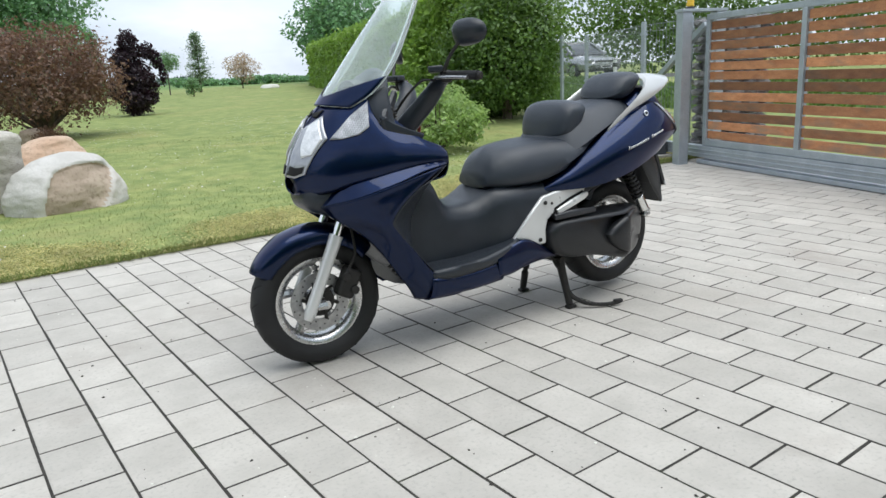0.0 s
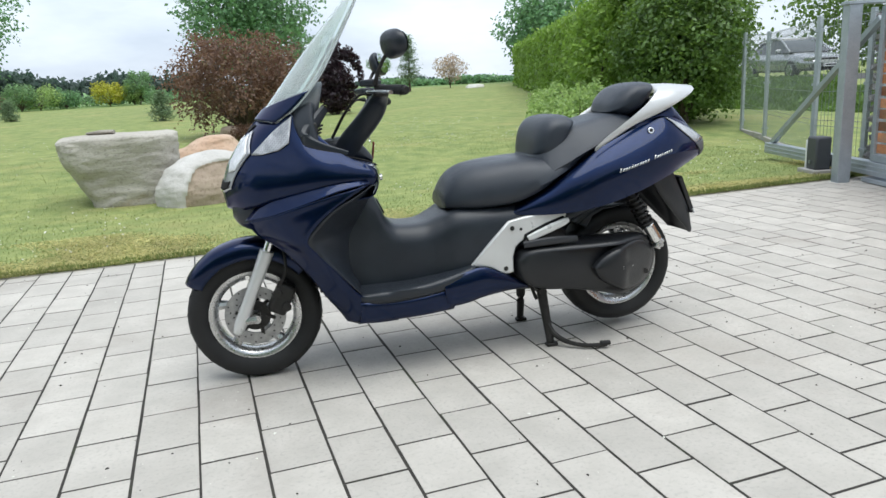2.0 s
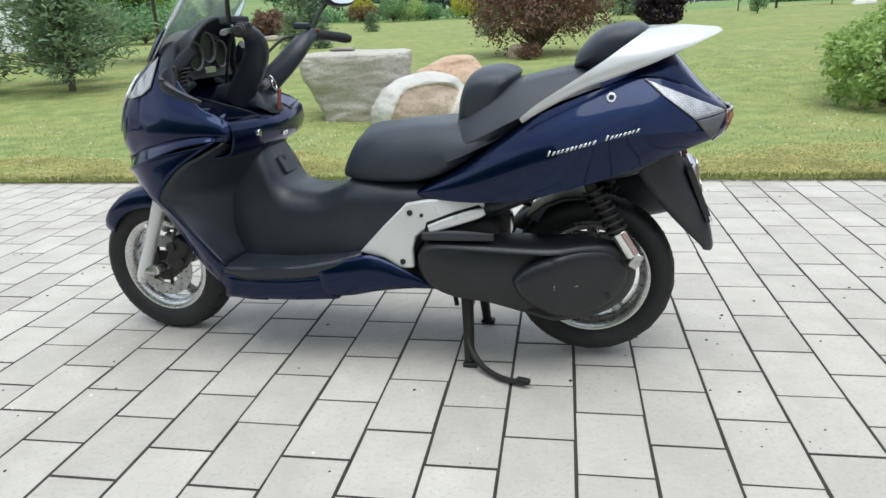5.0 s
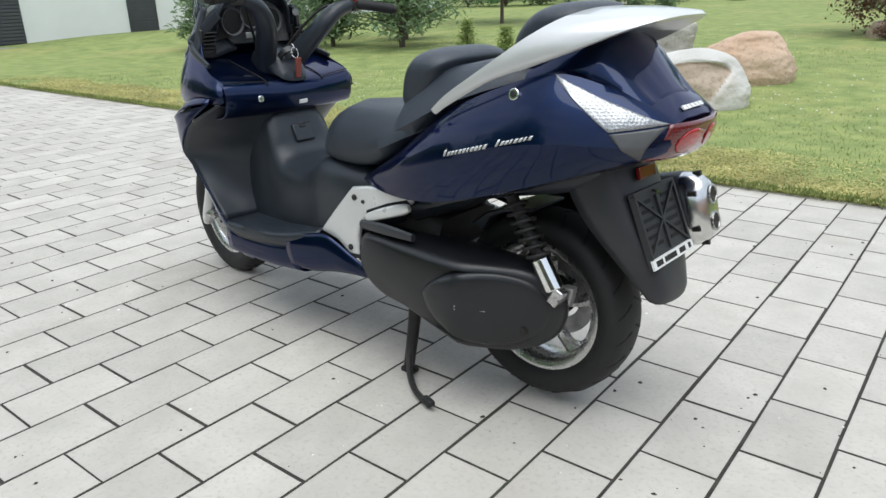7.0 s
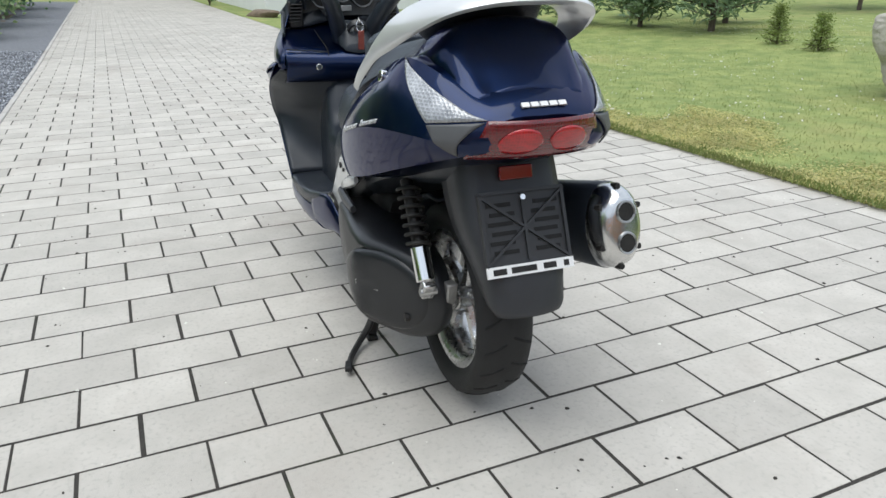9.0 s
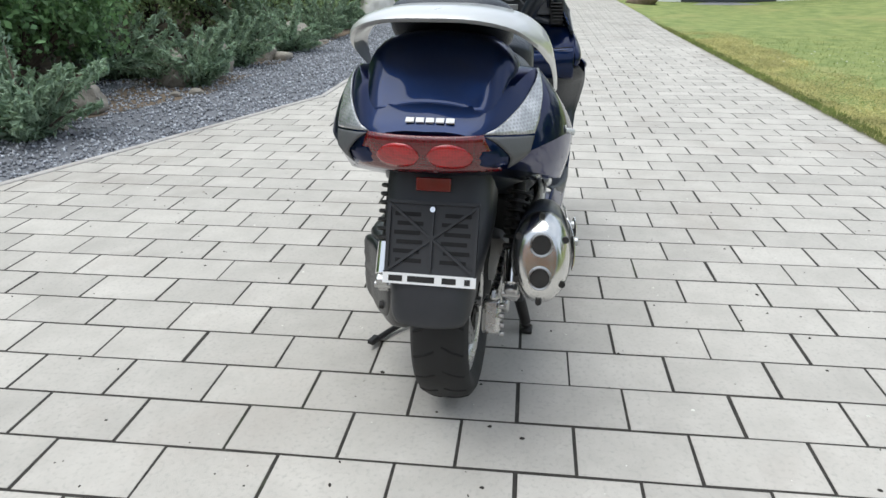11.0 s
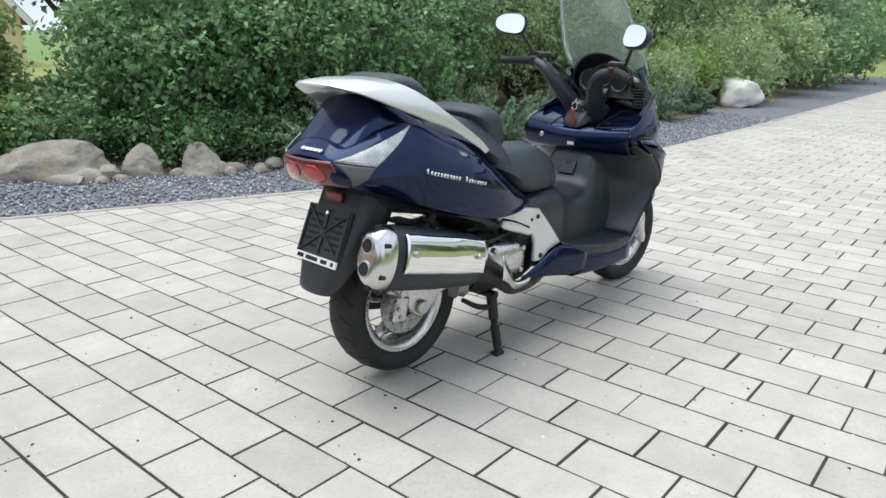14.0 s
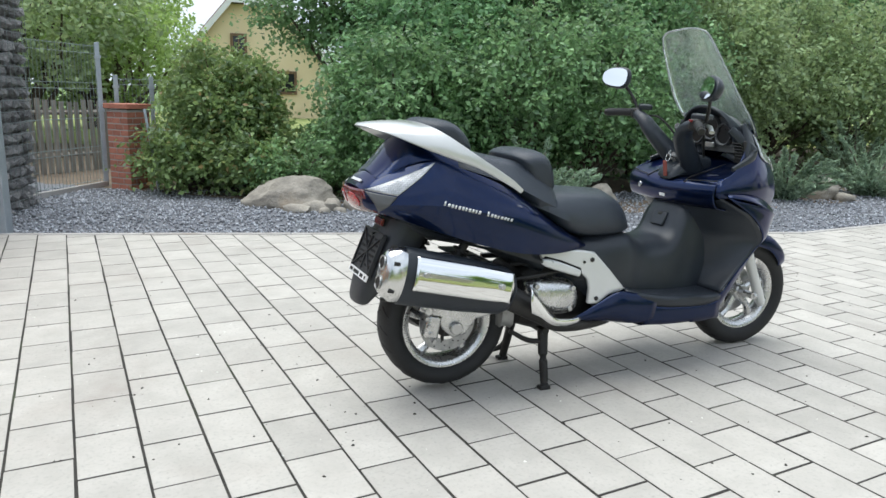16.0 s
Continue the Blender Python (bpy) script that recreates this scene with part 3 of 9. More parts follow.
def paving_litter():
    """Specks of soil, seed husks and chips lying on the slabs."""
    rng = np.random.default_rng(23)
    for name, label, n, size, material in (("soil_specks", "small dark specks of soil lying on the slabs", 900, 0.0048, M_JOINT), ("pale_chips", "tiny pale chips and seed husks on the slabs", 500, 0.0042, M_CLOVER)):
        v, f = [], []
        for _ in range(n):
            x, y = rng.uniform(-7, 3.6), rng.uniform(-2.2, 2.9)
            if y < gravel_edge(x) + 0.05 or x > gate_x(y) - 0.1:
                continue
            r = size * (0.5 + 1.3 * rng.random() ** 2)
            i0, a0, st = len(v), rng.random() * 6, 0.45 + 0.5 * rng.random()
            z = terrain(x, 0) + 0.0012
            for k in range(6):
                a = a0 + math.pi * k / 3
                q = r * (0.7 + 0.5 * rng.random())
                px, py = q * math.cos(a), q * st * math.sin(a)
                v.append((x + px * math.cos(a0) - py * math.sin(a0), y + px * math.sin(a0) + py * math.cos(a0), z - 0.001))
            v.append((x, y, z + r * 0.5))
            f += [(i0 + k, i0 + (k + 1) % 6, i0 + 6) for k in range(6)]
        ob = mesh_from(name, v, f, material)
        tagged(ob, label, "litter", kind="stuff")


paving_litter()


def clip_poly(poly, a, b, c):
    """The part of a polygon where a*x + b*y + c >= 0."""
    out = []
    for (x0, y0), (x1, y1) in zip(poly, poly[1:] + poly[:1]):
        d0, d1 = a * x0 + b * y0 + c, a * x1 + b * y1 + c
        if d0 >= 0:
            out.append((x0, y0))
        if d0 * d1 < 0:
            t = d0 / (d0 - d1)
            out.append((x0 + (x1 - x0) * t, y0 + (y1 - y0) * t))
    return out


def build_paving():
    rng = random.Random(11)
    pave = thing("pavement", "light grey concrete slabs laid in staggered courses with dark joints", "paving", kind="structure")
    # the sand bed that shows in the joints
    bed_v, bed_f = [], []
    xs = np.linspace(-46, 4.6, 120)
    for x in xs:
        bed_v += [(x, gravel_edge(x), terrain(x, 0) - (0.0012 if x > -9.3 else 0.009)), (x, EDGE_Y, terrain(x, 0) - (0.0012 if x > -9.3 else 0.009))]
    for i in range(len(xs) - 1):
        bed_f.append((2 * i, 2 * i + 2, 2 * i + 3, 2 * i + 1))
    mesh_from("joint_bed", bed_v, bed_f, M_JOINT, pave, "dark sand in the joints")
    # one slab, 0.2 by 0.3 m, with a worn chamfer
    g, ch = 0.0046, 0.0010

    def slab_mesh(x0, x1, y0, y1):
        v = []
        for inset, z in ((g, -0.02), (g, -ch), (g + ch, 0.0)):
            v += [(x0 + inset, y0 + inset, z), (x1 - inset, y0 + inset, z), (x1 - inset, y1 - inset, z), (x0 + inset, y1 - inset, z)]
        f = [(8, 9, 10, 11)]
        for r in (0, 4):
            for k in range(4):
                f.append((r + k, r + (k + 1) % 4, r + 4 + (k + 1) % 4, r + 4 + k))
        return v, f

    sv, sf = slab_mesh(-0.1, 0.1, -0.15, 0.15)
    shared = bpy.data.meshes.new("slab")
    shared.from_pydata(sv, [], sf)
    shared.materials.append(M_TILE)
    far_v, far_f, cut_v, cut_f = [], [], [], []
    for k in range(-225, 24):
        x0 = 0.2 * k
        ga, gb = gravel_edge(x0), gravel_edge(x0 + 0.2)
        lo, hi = int(math.floor((min(ga, gb)) / 0.3)) - 1, int(math.ceil(EDGE_Y / 0.3)) + 1
        for j in range(lo, hi):
            y0 = 0.3 * j + (0.15 if k % 2 else 0.0)
            y1 = y0 + 0.3
            if y1 <= max(min(ga, gb), -9) or y0 >= EDGE_Y:
                continue
            xc, yc = x0 + 0.1, y0 + 0.15
            z = terrain(xc, 0) + rng.uniform(-0.0003, 0.0004)
            if y1 > EDGE_Y or y0 < max(ga, gb) or x0 + 0.2 > gate_x(y0):
                poly = [(x0 + g, y0 + g), (x0 + 0.2 - g, y0 + g), (x0 + 0.2 - g, y1 - g), (x0 + g, y1 - g)]
                poly = clip_poly(poly, 0, -1, EDGE_Y)
                s = 0.0 if x0 < -4.85 else -0.353
                if poly:
                    poly = clip_poly(poly, -s, 1, -(gravel_edge(x0) - s * x0))
                if len(poly) >= 3:
                    i0 = len(cut_v)
                    cut_v += [(px, py, z) for px, py in poly] + [(px, py, z - 0.02) for px, py in poly]
                    m = len(poly)
                    cut_f.append(tuple(range(i0, i0 + m)))
                    cut_f += [(i0 + q, i0 + (q + 1) % m, i0 + m + (q + 1) % m, i0 + m + q) for q in range(m)]
                continue
            tilt = Matrix.Rotation(rng.gauss(0, 0.0012), 4, "X") @ Matrix.Rotation(rng.gauss(0, 0.0012), 4, "Y") @ Matrix.Rotation(rng.gauss(0, 0.004), 4, "Z")
            at = Matrix.Translation((xc + rng.gauss(0, 0.0008), yc + rng.gauss(0, 0.0012), z)) @ tilt
            if -2.65 < xc < 1.15 and -2.2 < yc < 2.25:
                ob = new("slab", shared)
                ob.parent = pave
                ob.matrix_basis = at
            else:
                i0 = len(far_v)
                far_v += [tuple(at @ Vector(v)) for v in sv]
                far_f += [tuple(i0 + q for q in f) for f in sf]
    far = mesh_from("slabs_beyond", far_v, far_f, M_TILE, pave)
    tagged(far, "further concrete slabs of the drive", kind="stuff")
    mesh_from("cut_slabs", cut_v, cut_f, M_TILE, pave, "slabs cut along the edges")


def build_kerbs():
    """Concrete edging strips along the lawn and the gravel bed."""
    kerb = thing("kerb", "narrow pale concrete edging of the paving", "kerb", kind="structure")
    rng = random.Random(3)
    runs = [((4.1, EDGE_Y + 0.025), (-19.0, EDGE_Y + 0.025)), ((-4.85, -1.43 - 0.03), (-30.0, -1.43 - 0.03)), ((1.75, gravel_edge(1.75) - 0.03), (-4.85, gravel_edge(-4.85) - 0.03)), ((0.15, -5.5), (-0.5, -4.9))]
    for a, b in runs:
        a, b = Vector(a), Vector(b)
        n = int((b - a).length / 1.0)
        for i in range(n):
            p, q = a.lerp(b, i / n), a.lerp(b, (i + 1) / n)
            bm = bmesh.new()
            c = (p + q) / 2
            d = (q - p)
            zz = [terrain(p.x, 0), terrain(q.x, 0)]
            turn = Matrix.Rotation(math.atan2(d.y, d.x), 3, "Z") @ Matrix.Rotation(-math.atan2(zz[1] - zz[0], d.length), 3, "Y")
            box(bm, (c.x, c.y, sum(zz) / 2 - 0.045 + rng.uniform(0, 0.004)), (d.length - 0.006, 0.05, 0.1), turn)
            bmesh.ops.bevel(bm, geom=bm.edges[:], offset=0.006, segments=1, affect="EDGES")
            part("kerb_stone", bm, M_KERB, kerb, smooth=False)


def build_gravel():
    """The basalt chip bed between the drive and the shrubs."""
    v, f = [], []
    xs = np.linspace(-32, 3.2, 90)
    off = [0.055, 0.5, 1.0, 1.6, 2.4, 4.5]
    for x in xs:
        for o in off:
            y = gravel_edge(x) - o
            v.append((x, y, terrain(x, 0) - 0.02 + 0.03 * min(1, o) + 0.03 * noise.noise(Vector((x * 0.7, y * 0.7, 0))) * min(1, o)))
    m = len(off)
    for i in range(len(xs) - 1):
        for j in range(m - 1):
            f.append((i * m + j, i * m + j + 1, (i + 1) * m + j + 1, (i + 1) * m + j))
    bed = mesh_from("gravel_bed", v, f, M_GRAVEL_BED, smooth=True)
    tagged(bed, "bed of dark grey basalt chips beside the drive", "gravel", kind="structure")
    rng = np.random.default_rng(8)
    n = 26000
    x = 3.0 - 15 * rng.random(n) ** 1.5
    o = 0.06 + 2.6 * rng.random(n) ** 1.1
    y = np.array([gravel_edge(a) for a in x]) - o
    z = np.array([terrain(a, 0) for a in x]) - 0.012 + 0.03 * np.minimum(1, o) + np.array([0.03 * noise.noise(Vector((a * 0.7, b * 0.7, 0))) for a, b in zip(x, y)]) * np.minimum(1, o)
    base = np.array([(0, 0, 1), (1, 0, 0), (-0.5, 0.87, 0), (-0.5, -0.87, 0), (0.1, 0.05, -0.8)])
    faces = np.array([(0, 1, 2), (0, 2, 3), (0, 3, 1), (4, 2, 1), (4, 3, 2), (4, 1, 3)])
    s = (0.007 + 0.013 * rng.random(n))[:, None, None]
    q = rng.normal(size=(n, 3, 3))
    q, _ = np.linalg.qr(q)
    pts = np.einsum("nij,kj->nki", q, base) * s * (0.7 + 0.6 * rng.random((n, 5, 1))) + np.stack([x, y, z], 1)[:, None, :]
    tri = (faces[None] + np.arange(n)[:, None, None] * 5).reshape(-1, 3)
    me = bpy.data.meshes.new("gravel_chips")
    me.vertices.add(n * 5)
    me.vertices.foreach_set("co", pts.reshape(-1))
    me.loops.add(len(tri) * 3)
    me.loops.foreach_set("vertex_index", tri.reshape(-1).astype(np.int32))
    me.polygons.add(len(tri))
    me.polygons.foreach_set("loop_start", (np.arange(len(tri)) * 3).astype(np.int32))
    me.materials.append(M_GRAVEL)
    me.update(calc_edges=True)
    tagged(new("gravel_chips", me), "loose broken basalt chips", "gravel", kind="stuff")


build_gravel()

# ---- garden: boulders ----
lofted_stone("boulder", "large pale granite boulder, flat-topped and undercut, on the lawn", (-2.72, 6.50), -2,
             [(-0.10, 0.14, 0.47, 0.47), (0.04, 0.13, 0.49, 0.49), (0.23, 0.09, 0.55, 0.53), (0.45, 0.04, 0.59, 0.55), (0.62, 0.01, 0.635, 0.56), (0.715, 0.0, 0.64, 0.56), (0.76, 0.0, 0.60, 0.52), (0.775, 0.0, 0.44, 0.39)],
             3, M_BOULDER, 3.6, 0.04)


def broken_face(co, n):
    """The brown core showing inside an arch of pale crust, cut off by a paler wedge at the foot."""
    d = math.hypot((co.x - 0.02) / 0.495, (co.z - 0.08) / 0.415) + 0.12 * n
    wedge = co.z - 0.05 - 1.2 * (co.x - 0.15) + 0.06 * n
    return max(0.0, min(1.0, (1.0 - d) * 9)) * max(0.0, min(1.0, wedge * 14))


lofted_stone("boulder", "brown boulder edged by a thick pale quartz crust on the lawn", (-1.80, 5.93), 24,
             [(-0.10, 0.0, 0.56, 0.44), (0.04, 0.0, 0.58, 0.46), (0.19, 0.01, 0.57, 0.45), (0.36, 0.02, 0.48, 0.38), (0.48, 0.03, 0.35, 0.27), (0.545, 0.03, 0.19, 0.14), (0.56, 0.03, 0.07, 0.05)],
             7, M_CRUST, 2.3, 0.03, face=broken_face, face_material=M_BOULDER_CRUST)
lofted_stone("boulder", "orange sandstone boulder behind the others", (-1.78, 7.55), 15,
             [(-0.06, 0, 0.56, 0.42), (0.10, 0, 0.58, 0.43), (0.30, 0.02, 0.50, 0.38), (0.46, 0.06, 0.34, 0.26), (0.55, 0.10, 0.20, 0.15), (0.57, 0.11, 0.08, 0.06)], 12, M_BOULDER_ORANGE, 2.4, 0.05)
stone("boulder", "dark brown stone under the red-leaved tree", -1.14, 13.40, (0.55, 0.4, 0.3), 15, M_BOULDER_CRUST, 0.12, 0, 0, 4)
stone("boulder", "small dark stone lying flat on the big boulder", -2.92, 6.65, (0.36, 0.18, 0.05), 21, M_ROCK, 0.12, 0, 5, 3, sink=0.01, z=terrain(-2.72, 6.5) + 0.775, category="stone")

# ---- garden: trees and shrubs ----
broad_tree("red_tree", "bushy red-brown leaved tree on the lawn", "tree", -0.80, 14.3, 2.42, 2.55, 1, M_LEAF_RED, 16000, 0.072, 0.06, 0.08, lumps=28, squash=0.9, shell=0.65, clump=0.6, spray=8)
broad_tree("low_bush", "low dark red-brown bush beside the red-leaved tree", "bush", -0.94, 12.87, 0.34, 0.5, 46, M_LEAF_RED, 1400, 0.04, 0.03, 0.02, lumps=9)
broad_tree("tall_tree", "tall loose green tree behind the red tree", "tree", 0.80, 29.59, 6.9, 4.9, 2, M_LEAF_DEEP, 16000, 0.17, 0.2, 0.14, lumps=13)
broad_tree("weeping_tree", "dark purple weeping beech with one arching limb", "tree", 2.5, 20.5, 2.45, 1.75, 3, M_LEAF_PURPLE, 12000, 0.085, 0.03, 0.06,
           blobs=[(0, 0, 0.5, 0.5, 0.5, 0.45), (0.05, 0, 1.1, 0.55, 0.5, 0.45), (-0.12, 0.1, 1.6, 0.42, 0.42, 0.42), (-0.02, 0, 2.1, 0.27, 0.27, 0.36), (0.42, 0, 1.85, 0.26, 0.24, 0.22), (0.72, 0, 1.62, 0.16, 0.16, 0.26), (0.86, 0, 1.2, 0.10, 0.10, 0.34), (-0.45, 0, 0.8, 0.28, 0.28, 0.36), (0.5, 0.1, 0.7, 0.22, 0.22, 0.36)])
for k, (x, y, h, w) in enumerate(((4.13, 39.31, 4.0, 1.6), (5.25, 40.09, 3.6, 1.5), (2.95, 40.44, 3.3, 1.5))):
    conifer("columnar_conifer", "pale green columnar conifer", x, y, h, w, 30 + k, M_NEEDLE, 2600, 0.2, 0.03, tiers=8, group="columnar conifers")
conifer("young_spruce", "slender young larch on the far lawn", 11.07, 40.85, 3.5, 1.5, 40, M_NEEDLE, 2600, 0.16, 0.2, tiers=10)
broad_tree("clipped_bush", "small round clipped bush", "bush", 8.56, 34.31, 0.95, 0.75, 41, M_LEAF_GREEN, 1200, 0.08, 0.1, 0.03, lumps=4)
broad_tree("standard_tree", "small standard tree with a round crown", "tree", 8.61, 38.51, 2.3, 1.25, 42, M_LEAF_GREEN, 1600, 0.1, 0.55, 0.03, lumps=5)
broad_tree("willow_standard", "pinkish white dappled willow with a round crown", "tree", 15.16, 44.76, 2.3, 2.0, 43, M_LEAF_PINK, 2600, 0.11, 0.22, 0.04, lumps=7)
stone("stone_basin", "low pale stone basin on the far lawn", 16.0, 42.3, (1.4, 0.8, 0.25), 44, M_ROCK_WHITE, 0.08, 0, 0, 3, category="basin")
for k, (x, y, h, w, m, lab) in enumerate(((-13.42, 46.13, 1.7, 1.4, M_LEAF_YELLOW, "golden yellow shrub"), (-6.69, 47.27, 1.6, 1.8, M_LEAF_YELLOW, "golden yellow shrub"), (-5.28, 47.44, 1.4, 1.2, M_LEAF_LIGHT, "yellow-green shrub"),
                                          (-10.5, 46.7, 1.4, 2.6, M_LEAF_LIGHT, "wide yellow-green shrub"), (-11.3, 45.6, 1.7, 1.7, M_LEAF_GREEN, "round green shrub"), (-13.4, 46.1, 1.3, 2.0, M_LEAF_RED, "dark red shrub"),
                                          (-4.9, 47.4, 2.4, 1.6, M_LEAF_GREEN, "upright green shrub"), (-9.2, 47.6, 1.2, 1.6, M_LEAF_DEEP, "dark green shrub"), (-16.4, 45.0, 1.2, 2.2, M_LEAF_DEEP, "dark green shrub"),
                                          (-12.0, 26.4, 1.2, 1.2, M_LEAF_RED, "red-leaved shrub in a stone bowl"),
                                          (-18.7, 25.2, 1.6, 2.3, M_NEEDLE, "loose grey-green shrub beside the lawn"), (-17.0, 25.6, 1.5, 2.2, M_LEAF_DEEP, "loose green shrub beside the lawn"), (-15.9, 26.7, 1.25, 1.6, M_NEEDLE, "loose grey-green shrub beside the lawn"))):
    broad_tree("garden_shrub", lab + " at the end of the lawn" if y > 30 else lab, "shrub", x, y, h, w, 60 + k, m, 2200, 0.12, 0.06, 0.04, lumps=14, group="garden shrubs", shell=0.6, clump=0.7)
stone("stone_bowl", "low round stone bowl round the red shrub", -11.6, 25.9, (1.5, 1.2, 0.2), 71, M_ROCK, 0.05, 0, 0, 3, category="basin")
for k, (x, y, h, w, m) in enumerate(((-8.88, 30.82, 0.85, 0.8, M_NEEDLE), (-2.85, 23.57, 1.0, 0.9, M_NEEDLE), (-8.06, 18.60, 1.05, 0.85, M_NEEDLE), (-7.45, 19.38, 0.7, 0.6, M_NEEDLE), (-11.30, 29.99, 2.5, 1.1, M_NEEDLE_BLUE), (-18.9, 36.5, 1.7, 1.3, M_NEEDLE_BLUE), (-17.6, 35.6, 1.3, 1.2, M_NEEDLE_BLUE), (-15.8, 29.0, 2.2, 1.2, M_NEEDLE),
                                     (-11.7, 29.2, 4.3, 1.8, M_NEEDLE), (-17.3, 29.9, 1.5, 1.5, M_NEEDLE_BLUE), (-6.55, 8.6, 0.60, 0.42, M_NEEDLE_TIP), (-5.65, 8.4, 0.52, 0.40, M_NEEDLE_TIP))):
    conifer("little_spruce" if h < 2 else "garden_spruce", ("blue-grey" if m is M_NEEDLE_BLUE else "green") + (" little spruce on the lawn" if h < 2 else " spruce on the lawn"), x, y, h, w, 80 + k, m, 1500 if y < 12 else 1800, 0.05 if y < 12 else 0.07 * (1 + h * 0.5), 0.06, tiers=8, group="lawn spruces")
for k, (x, y, h, w) in enumerate(((-8.68, 9.36, 2.8, 2.1), (-10.39, 9.15, 2.2, 1.15), (-11.71, 8.38, 2.1, 1.15), (-12.82, 7.90, 2.0, 1.1), (-10.04, 11.04, 2.7, 1.5), (-12.16, 10.49, 2.4, 1.3))):
    conifer("young_pine", "bushy young long-needled pine on the lawn", x, y, h, w * 1.12, 100 + k, M_NEEDLE, 5600 if k == 0 else 3600, 0.15, 0.12, "pine", 10, 0.2, "young pines")
broad_tree("lawn_tree", "green tree with a dense round crown on a straight stem", "tree", -10.85, 16.1, 3.9, 3.5, 110, M_LEAF_HEDGE, 19000, 0.11, 0.9, 0.045, spray=7, shell=0.6,
           blobs=[(1.15 * math.cos(0.9 * k), 1.15 * math.sin(0.9 * k), 2.4 + 0.12 * math.sin(2.3 * k), 0.62, 0.62, 0.45) for k in range(7)] + [(0.6 * math.cos(1.3 * k), 0.6 * math.sin(1.3 * k), 3.0, 0.7, 0.7, 0.5) for k in range(5)] + [(0, 0, 3.5, 0.7, 0.7, 0.4), (0, 0, 2.3, 0.7, 0.7, 0.35)])
broad_tree("large_tree", "large broad green tree beyond the garden", "tree", -20.17, 56.69, 11.5, 12.0, 111, M_LEAF_DEEP, 34000, 0.30, 0.12, 0.3, lumps=16)
broad_tree("large_tree", "large dark green tree beyond the garden", "tree", -22.02, 59.04, 12.0, 7.0, 112, M_LEAF_HORN, 22000, 0.30, 0.12, 0.3, lumps=14)
broad_tree("lawn_tree", "dense green tree at the side of the garden", "tree", -21.06, 31.50, 5.8, 4.2, 113, M_LEAF_GREEN, 9000, 0.2, 0.15, 0.12, lumps=10)
broad_tree("large_tree", "far green tree behind the hedge", "tree", 24.11, 46.94, 7.0, 6.5, 114, M_LEAF_DEEP, 8000, 0.34, 0.12, 0.2, lumps=12)


def build_hedge():
    """The clipped hornbeam hedge that runs away across the lawn, and the loose end by the fence."""
    rng = np.random.default_rng(21)
    a, b = np.array([7.0, 9.9]), np.array([19.81, 42.2])
    t = thing("hedge", "tall clipped hornbeam hedge along the lawn", "hedge")
    n = 60000
    q = rng.random(n) ** 1.9
    d = (b - a) / np.linalg.norm(b - a)
    nr = np.array([d[1], -d[0]])
    face = rng.random(n)
    side = np.where(face < 0.62, -0.75 + 0.1 * rng.normal(size=n), rng.uniform(-0.8, 0.8, n))
    ht = np.where(face < 0.62, rng.random(n) * 2.55, 2.45 + 0.12 * rng.normal(size=n))
    end = rng.random(n) < 0.08
    q[end] = 0.002 * rng.normal(size=end.sum())
    side[end] = rng.uniform(-0.8, 0.8, end.sum())
    ht[end] = rng.random(end.sum()) * 2.5
    xy = a + q[:, None] * (b - a) + side[:, None] * nr
    ln = q * np.linalg.norm(b - a)
    bulge = 0.09 * np.sin(ln * 2.1) * np.sin(ht * 3.0 + ln)
    xy += -nr * bulge[:, None]
    z = np.array([terrain(x, y) for x, y in xy]) + np.maximum(0.03, ht)
    c = np.stack([xy[:, 0], xy[:, 1], z], 1)
    nn = np.stack([-nr[0] + 0 * z, -nr[1] + 0 * z, 0.5 + 0 * z], 1) + rng.normal(size=c.shape) * 0.6
    quads_object("crown", c, nn, (0.075 + 0.06 * rng.random(n)) * (1 + ln / 22), M_LEAF_HEDGE, t, rng=rng, aspect=0.6)
    # Plain box in a darker leaf colour, added to fill the hedge's inside.
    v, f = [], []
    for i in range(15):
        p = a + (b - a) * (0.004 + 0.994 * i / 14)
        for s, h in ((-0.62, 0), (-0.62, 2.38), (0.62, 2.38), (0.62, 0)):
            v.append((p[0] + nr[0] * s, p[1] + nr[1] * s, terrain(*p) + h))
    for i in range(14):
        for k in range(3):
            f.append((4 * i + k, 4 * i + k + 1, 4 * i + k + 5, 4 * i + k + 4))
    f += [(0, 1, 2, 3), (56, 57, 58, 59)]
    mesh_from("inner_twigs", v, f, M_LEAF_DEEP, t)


build_hedge()
broad_tree("hedge_shrub", "dense dark green hornbeam at the hedge's end", "shrub", 7.0, 9.1, 3.0, 2.25, 120, M_LEAF_HORN, 30000, 0.085, 0.02, 0.1, lumps=14, squash=1.1)
broad_tree("hedge_shrub", "tall green shrub at the hedge's end", "shrub", 7.9, 10.6, 3.3, 2.3, 121, M_LEAF_HORN, 20000, 0.09, 0.02, 0.1, lumps=12)
broad_tree("hedge_shrub", "tall green shrub in the hedge line", "shrub", 6.9, 11.2, 3.0, 2.0, 122, M_LEAF_HEDGE, 9000, 0.11, 0.02, 0.1, lumps=10)
for k, (x, y, h, w) in enumerate(((3.25, 6.4, 0.95, 1.2), (3.95, 7.7, 1.0, 1.3), (5.5, 11.0, 0.85, 1.2))):
    broad_tree("spirea_bush", "yellow-green feathery bush at the edge of the lawn", "bush", x, y, h, w, 123 + k, M_LEAF_LIGHT, 5200, 0.07, 0.03, 0.03, lumps=30, group="feathery bushes", shell=0.7, clump=0.45)

# far woods and hedges


